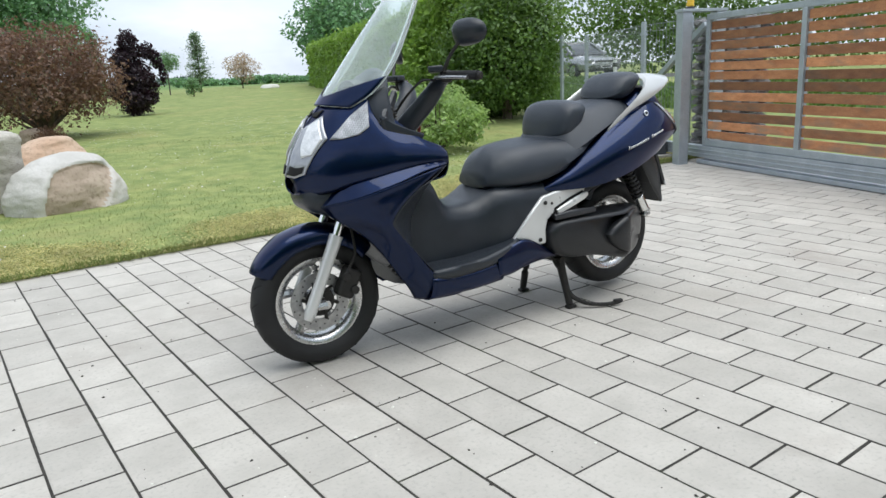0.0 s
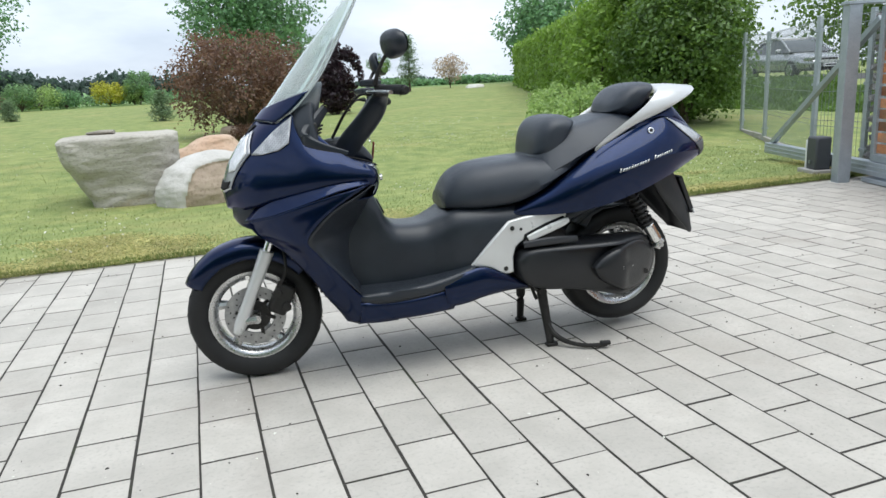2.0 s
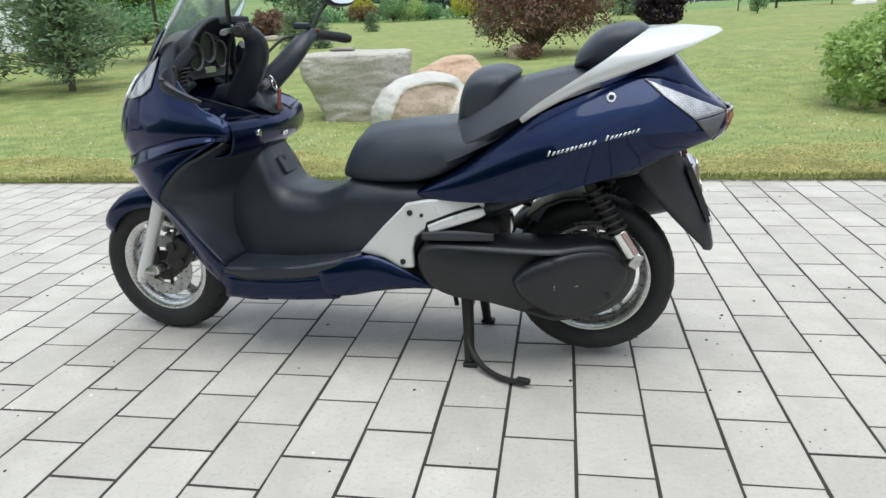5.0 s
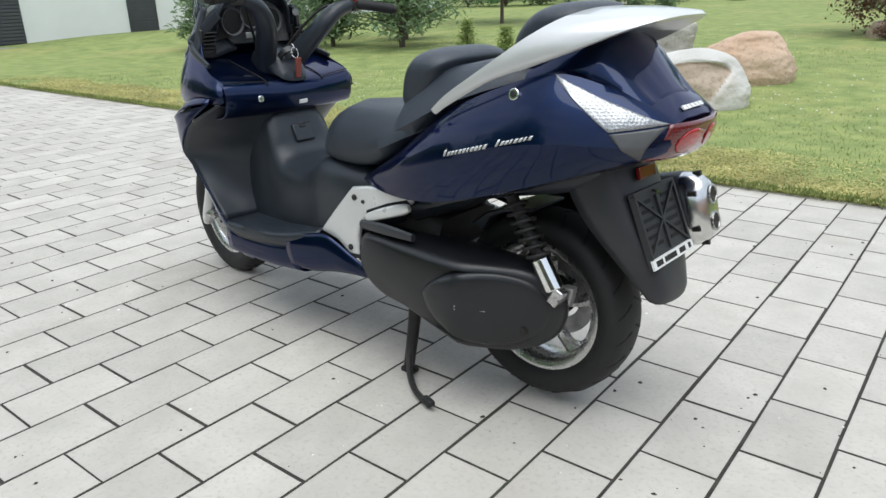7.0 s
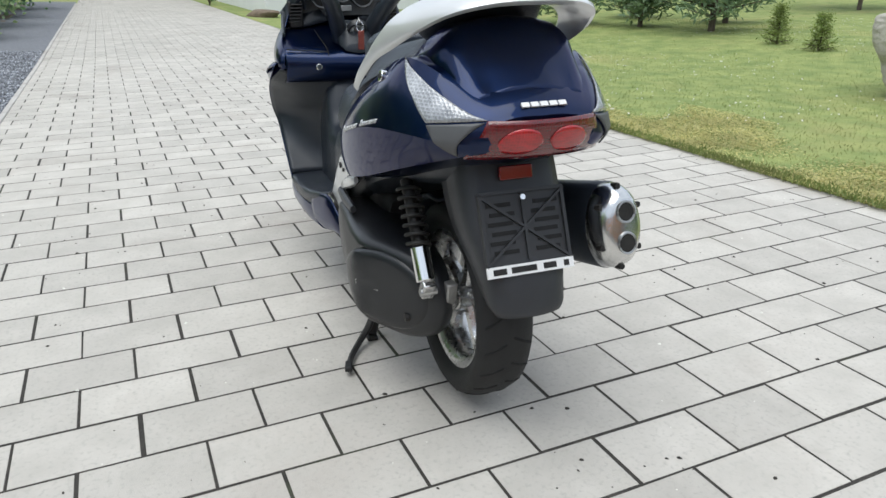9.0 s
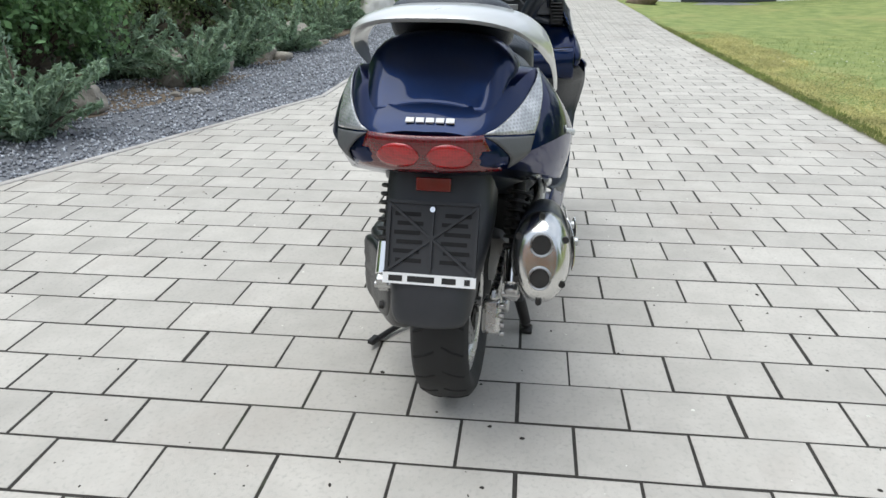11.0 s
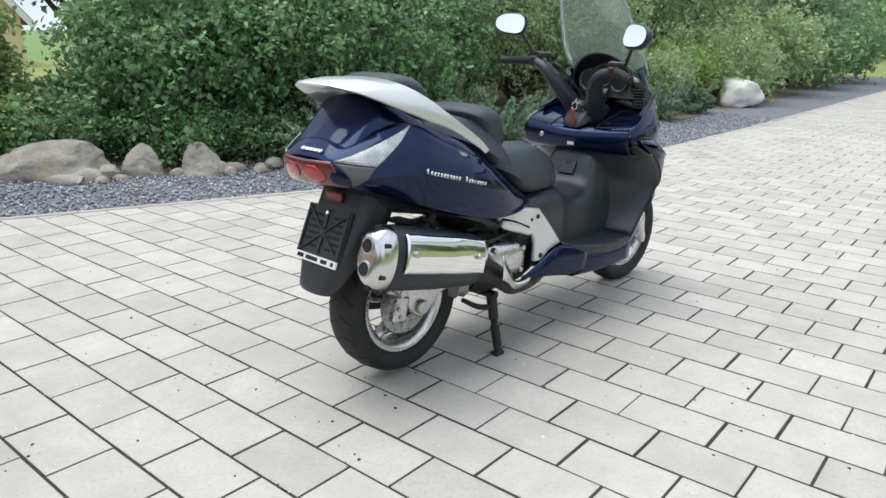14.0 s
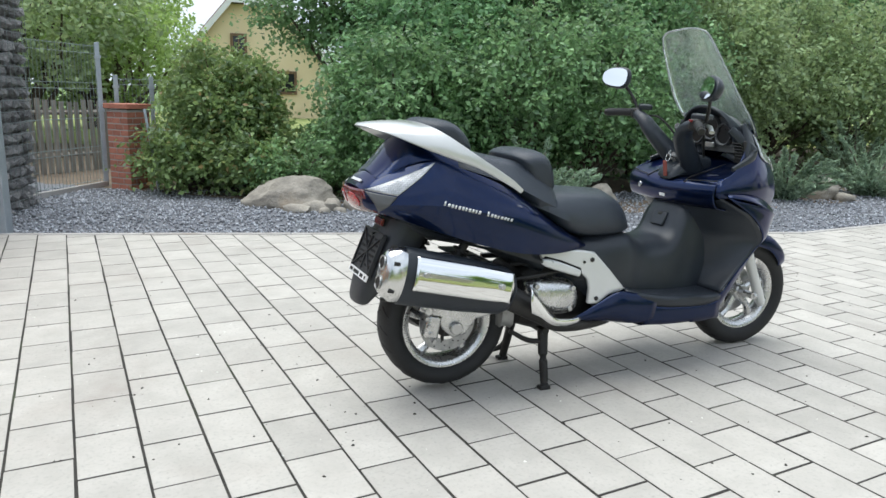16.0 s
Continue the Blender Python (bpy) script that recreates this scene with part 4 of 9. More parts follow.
def far_wood(name, label, pts, height, depth, n, size, material, seed):
    rng = np.random.default_rng(seed)
    pts = np.array(pts, float)
    q = rng.random(n) * (len(pts) - 1)
    i = np.minimum(q.astype(int), len(pts) - 2)
    u = (q - i)[:, None]
    xy = pts[i] * (1 - u) + pts[i + 1] * u + rng.normal(size=(n, 2)) * depth
    top = height * (0.72 + 0.2 * np.sin(q * 9 + seed) + 0.14 * np.sin(q * 31) + 0.08 * rng.normal(size=n))
    z = np.array([terrain(x, y) for x, y in xy]) + top * rng.random(n) ** 0.6
    c = np.stack([xy[:, 0], xy[:, 1], z], 1)
    ob = quads_object(name, c, rng.normal(size=c.shape) + np.array([0, -0.6, 0.5]), size * (0.6 + 0.8 * rng.random(n)), material, None, rng=rng, aspect=0.7)
    if height > 10:
        # the closed canopy behind the single crowns of a far hillside
        v, f = [], []
        m = 160
        for k in range(m + 1):
            g = k / m * (len(pts) - 1)
            a = min(int(g), len(pts) - 2)
            p = pts[a] + (pts[a + 1] - pts[a]) * (g - a)
            h = height * (0.72 + 0.2 * math.sin(g * 9 + seed) + 0.14 * math.sin(g * 31) + 0.03 * noise.noise(Vector((g * 40, 0, 0))))
            base = terrain(*p)
            v += [(p[0] * 0.99, p[1] * 0.99, base - 2), (p[0], p[1], base + h), (p[0] * 1.04, p[1] * 1.04, base + h * 0.8)]
        for k in range(m):
            f += [(3 * k, 3 * k + 3, 3 * k + 4, 3 * k + 1), (3 * k + 1, 3 * k + 4, 3 * k + 5, 3 * k + 2)]
        mesh_from("canopy", v, f, M_CANOPY, ob, smooth=True)
    return tagged(ob, label, "wood", kind="stuff")


# The canopy's colour carries the same bluish distance haze as the crowns.
M_CANOPY = surface("far_canopy", (0.065, 0.098, 0.088), (0.095, 0.135, 0.115), 0.35, 0.95, 0.8, 0.6, world_space=True)


far_wood("far_hedgerow", "low dark hedgerow at the end of the lawn", [(14.36, 57.68), (23.31, 55.47), (35.36, 57.18)], 0.7, 0.5, 5000, 0.3, M_LEAF_DEEP, 1)
far_wood("far_hedgerow", "green hedgerow at the end of the lawn", [(-22.32, 50.54), (-10.82, 50.27), (3.20, 50.94)], 0.85, 0.7, 4500, 0.26, M_LEAF_GREEN, 2)
far_wood("far_hedgerow", "dark mixed shrubs at the side of the garden", [(-43.19, 35.03), (-29.10, 38.70), (-23.55, 40.57)], 2.3, 0.8, 7000, 0.2, M_LEAF_DEEP, 8)
far_wood("far_wood", "dark wooded hill on the horizon", [(-414.23, 249.83), (-231.92, 345.56), (-141.19, 375.43), (-50.75, 393.30), (-0.46, 405.12)], 12.0, 6, 16000, 2.6, M_WOOD_FAR, 3)
far_wood("far_wood", "line of trees on the horizon", [(-0.93, 300.11), (37.30, 309.21), (97.04, 297.80)], 3.0, 3, 2500, 1.4, M_WOOD_FAR, 4)
far_wood("far_wood", "tall trees beyond the neighbouring gardens", [(-34, -14), (-46, -13), (-64, -11), (-90, -10)], 8.0, 1.6, 12000, 0.6, M_LEAF_GREEN, 6)
far_wood("roadside_trees", "tall trees along the road behind the gate", [(28, 25.5), (32, 20), (36, 8), (38, -4), (36, -16)], 7.0, 1.3, 42000, 0.22, M_LEAF_HORN, 5)

# ---- sliding gate, posts, gabions and mesh fence ----
GATE_DIR = Vector((0.351, 1.0, 0)).normalized()
GATE_A = Vector((4.14, 2.60, 0))
GATE_ROT = Matrix.Rotation(math.atan2(GATE_DIR.y, GATE_DIR.x), 3, "Z")


def along_gate(s, off=0.0, z=0.0):
    n = Vector((GATE_DIR.y, -GATE_DIR.x, 0))
    return GATE_A - GATE_DIR * s + n * off + Vector((0, 0, z))


def build_gate():
    gate = thing("sliding_gate", "closed sliding gate of horizontal wooden slats in a galvanised frame", "gate")
    length = 6.75
    rng = random.Random(9)

    def bar(name, s0, s1, z0, z1, thick=0.06, off=0.0, material=M_GALV, parent=gate):
        bm = bmesh.new()
        c = along_gate((s0 + s1) / 2, off, (z0 + z1) / 2)
        box(bm, c, (s1 - s0, thick, z1 - z0), GATE_ROT)
        return part(name, bm, material, parent, smooth=False, bevel=0.004)

    bar("bottom_beam", -2.1, length, 0.075, 0.20, 0.10)
    for z in (0.105, 0.150):
        bar("beam_rib", -2.09, length - 0.01, z, z + 0.016, 0.112)
    bar("ground_rail", 0.05, length, 0.008, 0.05, 0.14)
    bar("bottom_rail", 0.09, length, 0.205, 0.27)
    bar("top_rail", 0.09, length, 1.535, 1.595)
    posts = [0.09, 1.43, 2.77, 4.11, 5.45, length - 0.06]
    for s in posts:
        bar("upright", s, s + 0.06, 0.27, 1.535, 0.064)
    for p, q in zip(posts, posts[1:]):
        for k in range(12):
            z = 0.283 + k * 0.1045
            tw = rng.uniform(-0.004, 0.004)
            bar("slat", p + 0.064, q - 0.004, z + tw, z + 0.083 + tw, 0.022, 0.0, M_SLAT)
    bm = bmesh.new()
    a, b = along_gate(-2.0, 0, 0.2), along_gate(0.05, 0, 1.50)
    d = b - a
    box(bm, (a + b) / 2, (d.length, 0.055, 0.06), d.to_track_quat("X", "Z").to_matrix())
    part("diagonal_brace", bm, M_GALV, gate, smooth=False, bevel=0.004)
    post = thing("gate_post", "square galvanised gate post with a cap", "post")
    for s, off in ((-0.02, 0.20), (-0.02, -0.23)):
        bm = bmesh.new()
        box(bm, along_gate(s, off, 0.805), (0.12, 0.12, 1.65), GATE_ROT)
        part("column", bm, M_GALV, post, smooth=False, bevel=0.006)
    bm = bmesh.new()
    box(bm, along_gate(-0.02, -0.015, 1.645), (0.14, 0.58, 0.03), GATE_ROT)
    part("cap_plate", bm, M_GALV, post, smooth=False, bevel=0.004)
    lamp = thing("warning_lamp", "amber warning lamp on top of the gate post", "lamp")
    bm = bmesh.new()
    rod(bm, along_gate(-0.02, -0.16, 1.66), along_gate(-0.02, -0.16, 1.685), 0.045, 0.045, 16)
    part("base", bm, M_DARK_PANEL, lamp)
    bm = bmesh.new()
    rod(bm, along_gate(-0.02, -0.16, 1.685), along_gate(-0.02, -0.16, 1.775), 0.042, 0.034, 16)
    part("dome", bm, M_YELLOW_LAMP, lamp, bevel=0.01)
    motor = thing("gate_motor", "dark grey gate drive unit beside the post", "gate motor")
    bm = bmesh.new()
    box(bm, along_gate(-0.60, -0.150, 0.22), (0.2, 0.16, 0.34), GATE_ROT)
    part("housing", bm, M_DARK_PANEL, motor, bevel=0.02)
    bm = bmesh.new()
    box(bm, along_gate(-0.72, -0.150, 0.2), (0.03, 0.15, 0.3), GATE_ROT)
    part("cover", bm, M_WHITE_WALL, motor, bevel=0.008)
    bm = bmesh.new()
    rod(bm, along_gate(-0.61, -0.225, 0.13), along_gate(-0.61, -0.242, 0.13), 0.018, 0.018, 12)
    part("lock", bm, M_WIRE, motor)
    bm = bmesh.new()
    box(bm, along_gate(-0.60, -0.150, 0.03), (0.34, 0.26, 0.05), GATE_ROT)
    part("base_plate", bm, M_KERB, motor, smooth=False, bevel=0.005)
    end = thing("gate_end_post", "galvanised post at the closing end of the gate", "post")
    for off in (0.20, -0.22):
        bm = bmesh.new()
        box(bm, along_gate(length + 0.14, off, 0.805), (0.12, 0.12, 1.65), GATE_ROT)
        part("column", bm, M_GALV, end, smooth=False, bevel=0.006)


build_gate()


def gabion(name, s, off, length, depth, height, seed):
    """A wire basket filled with broken stone."""
    g = thing(name, "gabion pillar of broken grey stone in wire mesh", "gabion")
    rng = random.Random(seed)
    c0 = along_gate(s, off, 0)
    protos = []
    for k in range(4):
        bm = bmesh.new()
        bmesh.ops.create_icosphere(bm, subdivisions=1, radius=1.0)
        for v in bm.verts:
            v.co *= 0.75 + 0.4 * rng.random()
        me = bpy.data.meshes.new("stone")
        bm.to_mesh(me)
        bm.free()
        me.materials.append(M_GABION)
        protos.append(me)
    nz = int(height / 0.1)
    for j in range(nz):
        z = (j + 0.5) * height / nz
        for face in range(4):
            ln = length if face % 2 == 0 else depth
            nn = max(2, int(ln / 0.16))
            for i in range(nn):
                q = (i + 0.5 + rng.uniform(-0.2, 0.2)) / nn - 0.5
                lx, ly = ((q * length, -depth / 2 + 0.06), (length / 2 - 0.06, q * depth), (q * length, depth / 2 - 0.06), (-length / 2 + 0.06, q * depth))[face]
                ob = new("stone", rng.choice(protos))
                ob.parent = g
                p = c0 + GATE_ROT @ Vector((lx, ly, 0)) + Vector((0, 0, z))
                ob.matrix_basis = Matrix.Translation(p) @ Euler((rng.uniform(-0.3, 0.3), rng.uniform(-0.3, 0.3), rng.uniform(0, 6)), "XYZ").to_matrix().to_4x4() @ Matrix.Diagonal((0.10, 0.085, 0.055, 1))
    bm = bmesh.new()
    box(bm, c0 + Vector((0, 0, height / 2)), (length - 0.16, depth - 0.16, height - 0.06), GATE_ROT)
    part("core", bm, M_GABION, g, smooth=False)
    bm = bmesh.new()
    hx, hy = length / 2 + 0.012, depth / 2 + 0.012
    loc = lambda x, y, z: c0 + GATE_ROT @ Vector((x, y, 0)) + Vector((0, 0, z))
    for k in range(int(height / 0.1) + 1):
        z = min(height, k * 0.1 + 0.01)
        for a, b in (((-hx, -hy), (hx, -hy)), ((hx, -hy), (hx, hy)), ((hx, hy), (-hx, hy)), ((-hx, hy), (-hx, -hy))):
            rod(bm, loc(*a, z), loc(*b, z), 0.0022, n=4, caps=False)
    for face in range(4):
        ln = 2 * (hx if face % 2 == 0 else hy)
        for i in range(int(ln / 0.1) + 1):
            q = -ln / 2 + i * 0.1
            x, y = ((q, -hy), (hx, q), (q, hy), (-hx, q))[face]
            rod(bm, loc(x, y, 0), loc(x, y, height), 0.0022, n=4, caps=False)
    part("wire_basket", bm, M_WIRE, g, smooth=False)


gabion("gabion_pillar", -0.35, 0.66, 0.75, 0.55, 1.6, 1)
gabion("gabion_pillar", 7.75, 0.28, 1.1, 0.5, 1.95, 2)


def mesh_fence(label, pts, height, material, z0=0.0, step=0.055, base=True):
    """A welded-mesh fence: posts with clips, vertical wires and folded horizontal wires."""
    f = thing("mesh_fence", label, "fence")
    for i, (x, y) in enumerate(pts):
        bm = bmesh.new()
        z = terrain(x, y) + z0
        box(bm, (x, y, z + height / 2), (0.05, 0.05, height + 0.06))
        p = part("post", bm, M_GALV, f, smooth=False, bevel=0.005)
        for k in (0.12, 0.55, 0.92):
            bm = bmesh.new()
            box(bm, (x, y, z + height * k), (0.07, 0.07, 0.03))
            part("clip", bm, M_GALV, p, smooth=False)
    for (x0, y0), (x1, y1) in zip(pts, pts[1:]):
        bm = bmesh.new()
        a, b = Vector((x0, y0, terrain(x0, y0) + z0)), Vector((x1, y1, terrain(x1, y1) + z0))
        n = int((b - a).length / step)
        for k in range(1, n):
            p = a.lerp(b, k / n)
            rod(bm, p + Vector((0, 0, 0.05)), p + Vector((0, 0, height)), 0.0026, n=3, caps=False)
        for h in (0.06, 0.26, 0.3, 0.5, 0.7, 0.74, 0.94, 0.99):
            rod(bm, a + Vector((0, 0, h * height)), b + Vector((0, 0, h * height)), 0.0032, n=4, caps=False)
        part("mesh_panel", bm, material, f, smooth=False)
        if base:
            bm = bmesh.new()
            c = (a + b) / 2
            box(bm, (c.x, c.y, c.z), ((b - a).length, 0.05, 0.14), Matrix.Rotation(math.atan2(b.y - a.y, b.x - a.x), 3, "Z"))
            part("gravel_board", bm, M_KERB, f, smooth=False, bevel=0.005)


mesh_fence("galvanised mesh fence between the gate and the hedge", [(4.85, 3.25), (4.98, 4.05), (6.52, 6.45), (7.1, 7.6)], 1.62, M_WIRE)
mesh_fence("tall grey-green mesh fence beside the gravel bed", [(1.62, -5.35), (0.76, -6.45)], 1.60, M_WIRE_GREEN)
mesh_fence("low grey-green mesh fence behind the brick pillar", [(0.58, -6.62), (0.16, -6.95), (-1.4, -6.9)], 1.25, M_WIRE_GREEN)


def build_plank_fence():
    f = thing("plank_fence", "weathered upright plank fence behind the mesh", "fence")
    rng = random.Random(4)
    a, b = Vector((3.1, -6.6, 0)), Vector((0.55, -8.3, 0))
    turn = Matrix.Rotation(math.atan2(b.y - a.y, b.x - a.x), 3, "Z")
    for k in range(30):
        bm = bmesh.new()
        p = a.lerp(b, k / 29)
        box(bm, (p.x, p.y, 0.48 + rng.uniform(-0.03, 0.03)), (0.062, 0.02, 0.96), turn @ Matrix.Rotation(rng.gauss(0, 0.012), 3, "Y"))
        part("plank", bm, M_PLANK_GREY, f, smooth=False)
    for z in (0.25, 0.8):
        bm = bmesh.new()
        rod(bm, a + Vector((0, -0.04, z)), b + Vector((0, -0.04, z)), 0.03, n=4)
        part("rail", bm, M_PLANK_GREY, f, smooth=False)


build_plank_fence()


def build_brick_pillar():
    pl = thing("brick_pillar", "red brick pillar with a flat brick cap", "pillar", at=Matrix.Translation((0.50, -6.2, 0)) @ Matrix.Rotation(radians(38), 4, "Z") @ Matrix.Diagonal((0.72, 0.72, 0.9, 1)))
    bm = bmesh.new()
    box(bm, (0, 0, 0.5), (0.43, 0.43, 1.0))
    part("mortar_core", bm, M_MORTAR, pl, smooth=False)
    me = bpy.data.meshes.new("brick")
    bm = bmesh.new()
    box(bm, (0, 0, 0), (0.215, 0.105, 0.062))
    bmesh.ops.bevel(bm, geom=bm.edges[:], offset=0.004, segments=1, affect="EDGES")
    bm.to_mesh(me)
    bm.free()
    me.materials.append(M_BRICK)
    for j in range(13):
        z = 0.04 + j * 0.075
        hand = 1 if j % 2 else -1
        for side in range(4):
            r = Matrix.Rotation(side * math.pi / 2, 4, "Z")
            for k in (-0.5, 0.5):
                ob = new("brick", me)
                ob.parent = pl
                ob.matrix_basis = r @ Matrix.Translation((hand * 0.0535 + k * 0.168, -0.167, z)) @ Matrix.Diagonal((0.735, 1, 1, 1))
    bm = bmesh.new()
    box(bm, (0, 0, 1.043), (0.50, 0.50, 0.06))
    part("cap", bm, M_BRICK, pl, "flat red-brown cap slab", smooth=False, bevel=0.006)
    stake = bmesh.new()
    rod(stake, (0.27, -5.66, -0.02), (0.36, -5.80, 0.92), 0.016, 0.016, 8)
    tagged(part("stake", stake, M_GALV), "thin grey metal stake leaning beside the brick pillar", "stake")


build_brick_pillar()

# ---- planting along the gravel bed ----
STONES = ((-3.0, -3.5, 0.45, 0.36, 0.32),
          (-3.9, -3.2, 0.5, 0.36, 0.28), (-5.3, -3.1, 0.55, 0.4, 0.34), (-6.1, -3.05, 0.45, 0.36, 0.4), (-7.2, -3.0, 0.55, 0.36, 0.32), (-8.9, -3.05, 0.6, 0.45, 0.36))
for k, (x, y, a, b, h) in enumerate(STONES):
    stone("border_stone", "rough brown-grey field stone edging the shrub bed", x, y, (a, b, h), 50 + k, M_ROCK, 0.14, 0, 25 * k, 4, category="stone", group="border stones")
lofted_stone("border_stone", "long low wedge-shaped field stone at the edge of the gravel", (-0.84, -4.36), 135, [(-0.06, 0, 0.52, 0.26), (0.06, 0, 0.53, 0.27), (0.15, -0.02, 0.49, 0.25), (0.23, 0.03, 0.40, 0.20), (0.29, 0.10, 0.25, 0.12), (0.315, 0.13, 0.12, 0.05)], 51, M_ROCK, 2.5, 0.035, "stone", facets=9)
lofted_stone("border_stone", "upright pointed field stone at the edge of the gravel", (-1.44, -3.98), 140, [(-0.05, 0, 0.21, 0.17), (0.08, 0, 0.20, 0.16), (0.18, 0.03, 0.16, 0.13), (0.27, 0.06, 0.10, 0.08), (0.30, 0.07, 0.05, 0.04)], 52, M_ROCK, 2.6, 0.03, "stone", facets=9)
lofted_stone("border_stone", "upright rounded field stone at the edge of the gravel", (-1.86, -3.72), 140, [(-0.05, 0, 0.19, 0.16), (0.07, 0, 0.20, 0.16), (0.17, -0.01, 0.17, 0.13), (0.25, -0.03, 0.10, 0.08), (0.28, -0.04, 0.05, 0.04)], 53, M_ROCK, 2.3, 0.03, "stone", facets=9)
for k in range(34):
    r = random.Random(500 + k)
    x = -0.75 - 2.5 * r.random() if k < 24 else -3.4 - 6 * r.random()
    y = (gravel_edge(x) - 1.05 - 0.25 * r.random()) if k < 24 else -2.65 - 0.25 * r.random()
    s = 0.09 + 0.15 * r.random()
    stone("loose_stone", "small flat tan stone in the border", x, y, (s * 1.7, s, s * 0.55), 200 + k, M_ROCK, 0.14, 0, 40 * k, 2, 0.02, category="stone", group="loose border stones")
stone("quartz_boulder", "pale white boulder beside the drive", -13.9, -2.85, (1.6, 0.95, 0.58), 90, M_ROCK_WHITE, 0.1, 0, 15, 4)
bm_bed = bmesh.new()
bed_pts = [(2.7, -7.4), (1.2, -6.7), (0.2, -5.65), (-0.5, -4.92), (-1.2, -4.35), (-2.0, -3.72), (-3.6, -3.05), (-4.8, -2.55), (-8.0, -2.6), (-12.5, -2.65), (-20.0, -2.8), (-30.0, -3.0)]
vs = [bm_bed.verts.new((x, y, terrain(x, 0) + 0.012)) for x, y in bed_pts] + [bm_bed.verts.new((x, y - 6, terrain(x, 0) + 0.05)) for x, y in reversed(bed_pts)]
for i in range(len(bed_pts) - 1):
    bm_bed.faces.new((vs[i], vs[i + 1], vs[-2 - i], vs[-1 - i]))
tagged(part("shrub_bed", bm_bed, M_EARTH), "brown earth and litter under the shrubs", "earth", kind="structure")


def juniper(x, y, h, w, seed):
    """A spreading juniper with arching feathery shoots."""
    rng = np.random.default_rng(seed)
    t = thing("juniper", "blue-green spreading juniper beside the gravel", "juniper", "junipers", at=Matrix.Translation((x, y, terrain(x, 0))))
    bm = bmesh.new()
    cs, al = [], []
    for k in range(34):
        a = 2.39996 * k + rng.random()
        el = 0.25 + 0.85 * rng.random()
        ln = (w * 0.5 + (h - w * 0.5) * max(0, el - 0.5)) * (0.65 + 0.45 * rng.random())
        tip = np.array([math.cos(a) * math.cos(el), math.sin(a) * math.cos(el), math.sin(el)]) * ln
        mid = tip * 0.55 + np.array([0, 0, 0.1 * ln])
        tube(bm, [(0, 0, -0.03), tuple(mid), tuple(tip)], [0.014, 0.008, 0.002], 5, 3)
        n = 190
        u = rng.random(n) ** 0.75
        p = (2 * u * (1 - u))[:, None] * mid * 1.0 + (u * u)[:, None] * tip
        cs.append(p + rng.normal(size=(n, 3)) * 0.035 * (1.25 - u[:, None]) * (w / 1.3))
        al.append(np.tile(tip / ln, (n, 1)) + rng.normal(size=(n, 3)) * 0.5)
    part("trunk", bm, M_BARK, t)
    c = np.concatenate(cs)
    c[:, 2] = np.maximum(c[:, 2], 0.02)
    quads_object("foliage", c, rng.normal(size=c.shape) + np.array([0, 0, 0.6]), 0.05 + 0.05 * rng.random(len(c)), M_JUNIPER, t, rng=rng, aspect=0.26, along=np.concatenate(al))


for k, (x, y, h, w) in enumerate(((-2.95, -3.05, 0.9, 1.3), (-5.3, -2.9, 0.9, 1.35), (-6.6, -3.0, 0.85, 1.3), (-8.1, -2.85, 0.95, 1.3), (-9.9, -2.9, 1.0, 1.4), (-11.5, -2.95, 0.95, 1.2), (-5.6, -3.85, 1.25, 1.4), (-9.7, -4.1, 1.3, 1.5))):
    juniper(x, y, h, w, 300 + k)

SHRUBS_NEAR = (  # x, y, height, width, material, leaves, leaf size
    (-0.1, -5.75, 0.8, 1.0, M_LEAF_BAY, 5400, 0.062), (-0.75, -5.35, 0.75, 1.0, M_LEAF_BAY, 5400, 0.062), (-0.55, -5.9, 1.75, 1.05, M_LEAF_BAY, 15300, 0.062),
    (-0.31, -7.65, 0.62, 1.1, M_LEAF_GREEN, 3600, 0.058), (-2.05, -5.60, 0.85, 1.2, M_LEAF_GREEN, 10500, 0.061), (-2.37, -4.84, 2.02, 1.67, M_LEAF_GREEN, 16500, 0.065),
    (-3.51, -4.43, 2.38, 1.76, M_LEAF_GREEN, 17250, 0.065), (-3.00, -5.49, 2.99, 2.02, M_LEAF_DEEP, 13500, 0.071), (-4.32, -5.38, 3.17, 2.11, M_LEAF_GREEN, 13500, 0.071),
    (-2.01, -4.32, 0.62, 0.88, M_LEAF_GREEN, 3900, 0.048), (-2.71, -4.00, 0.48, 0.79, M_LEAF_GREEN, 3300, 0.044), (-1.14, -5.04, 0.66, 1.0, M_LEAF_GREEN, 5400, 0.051))
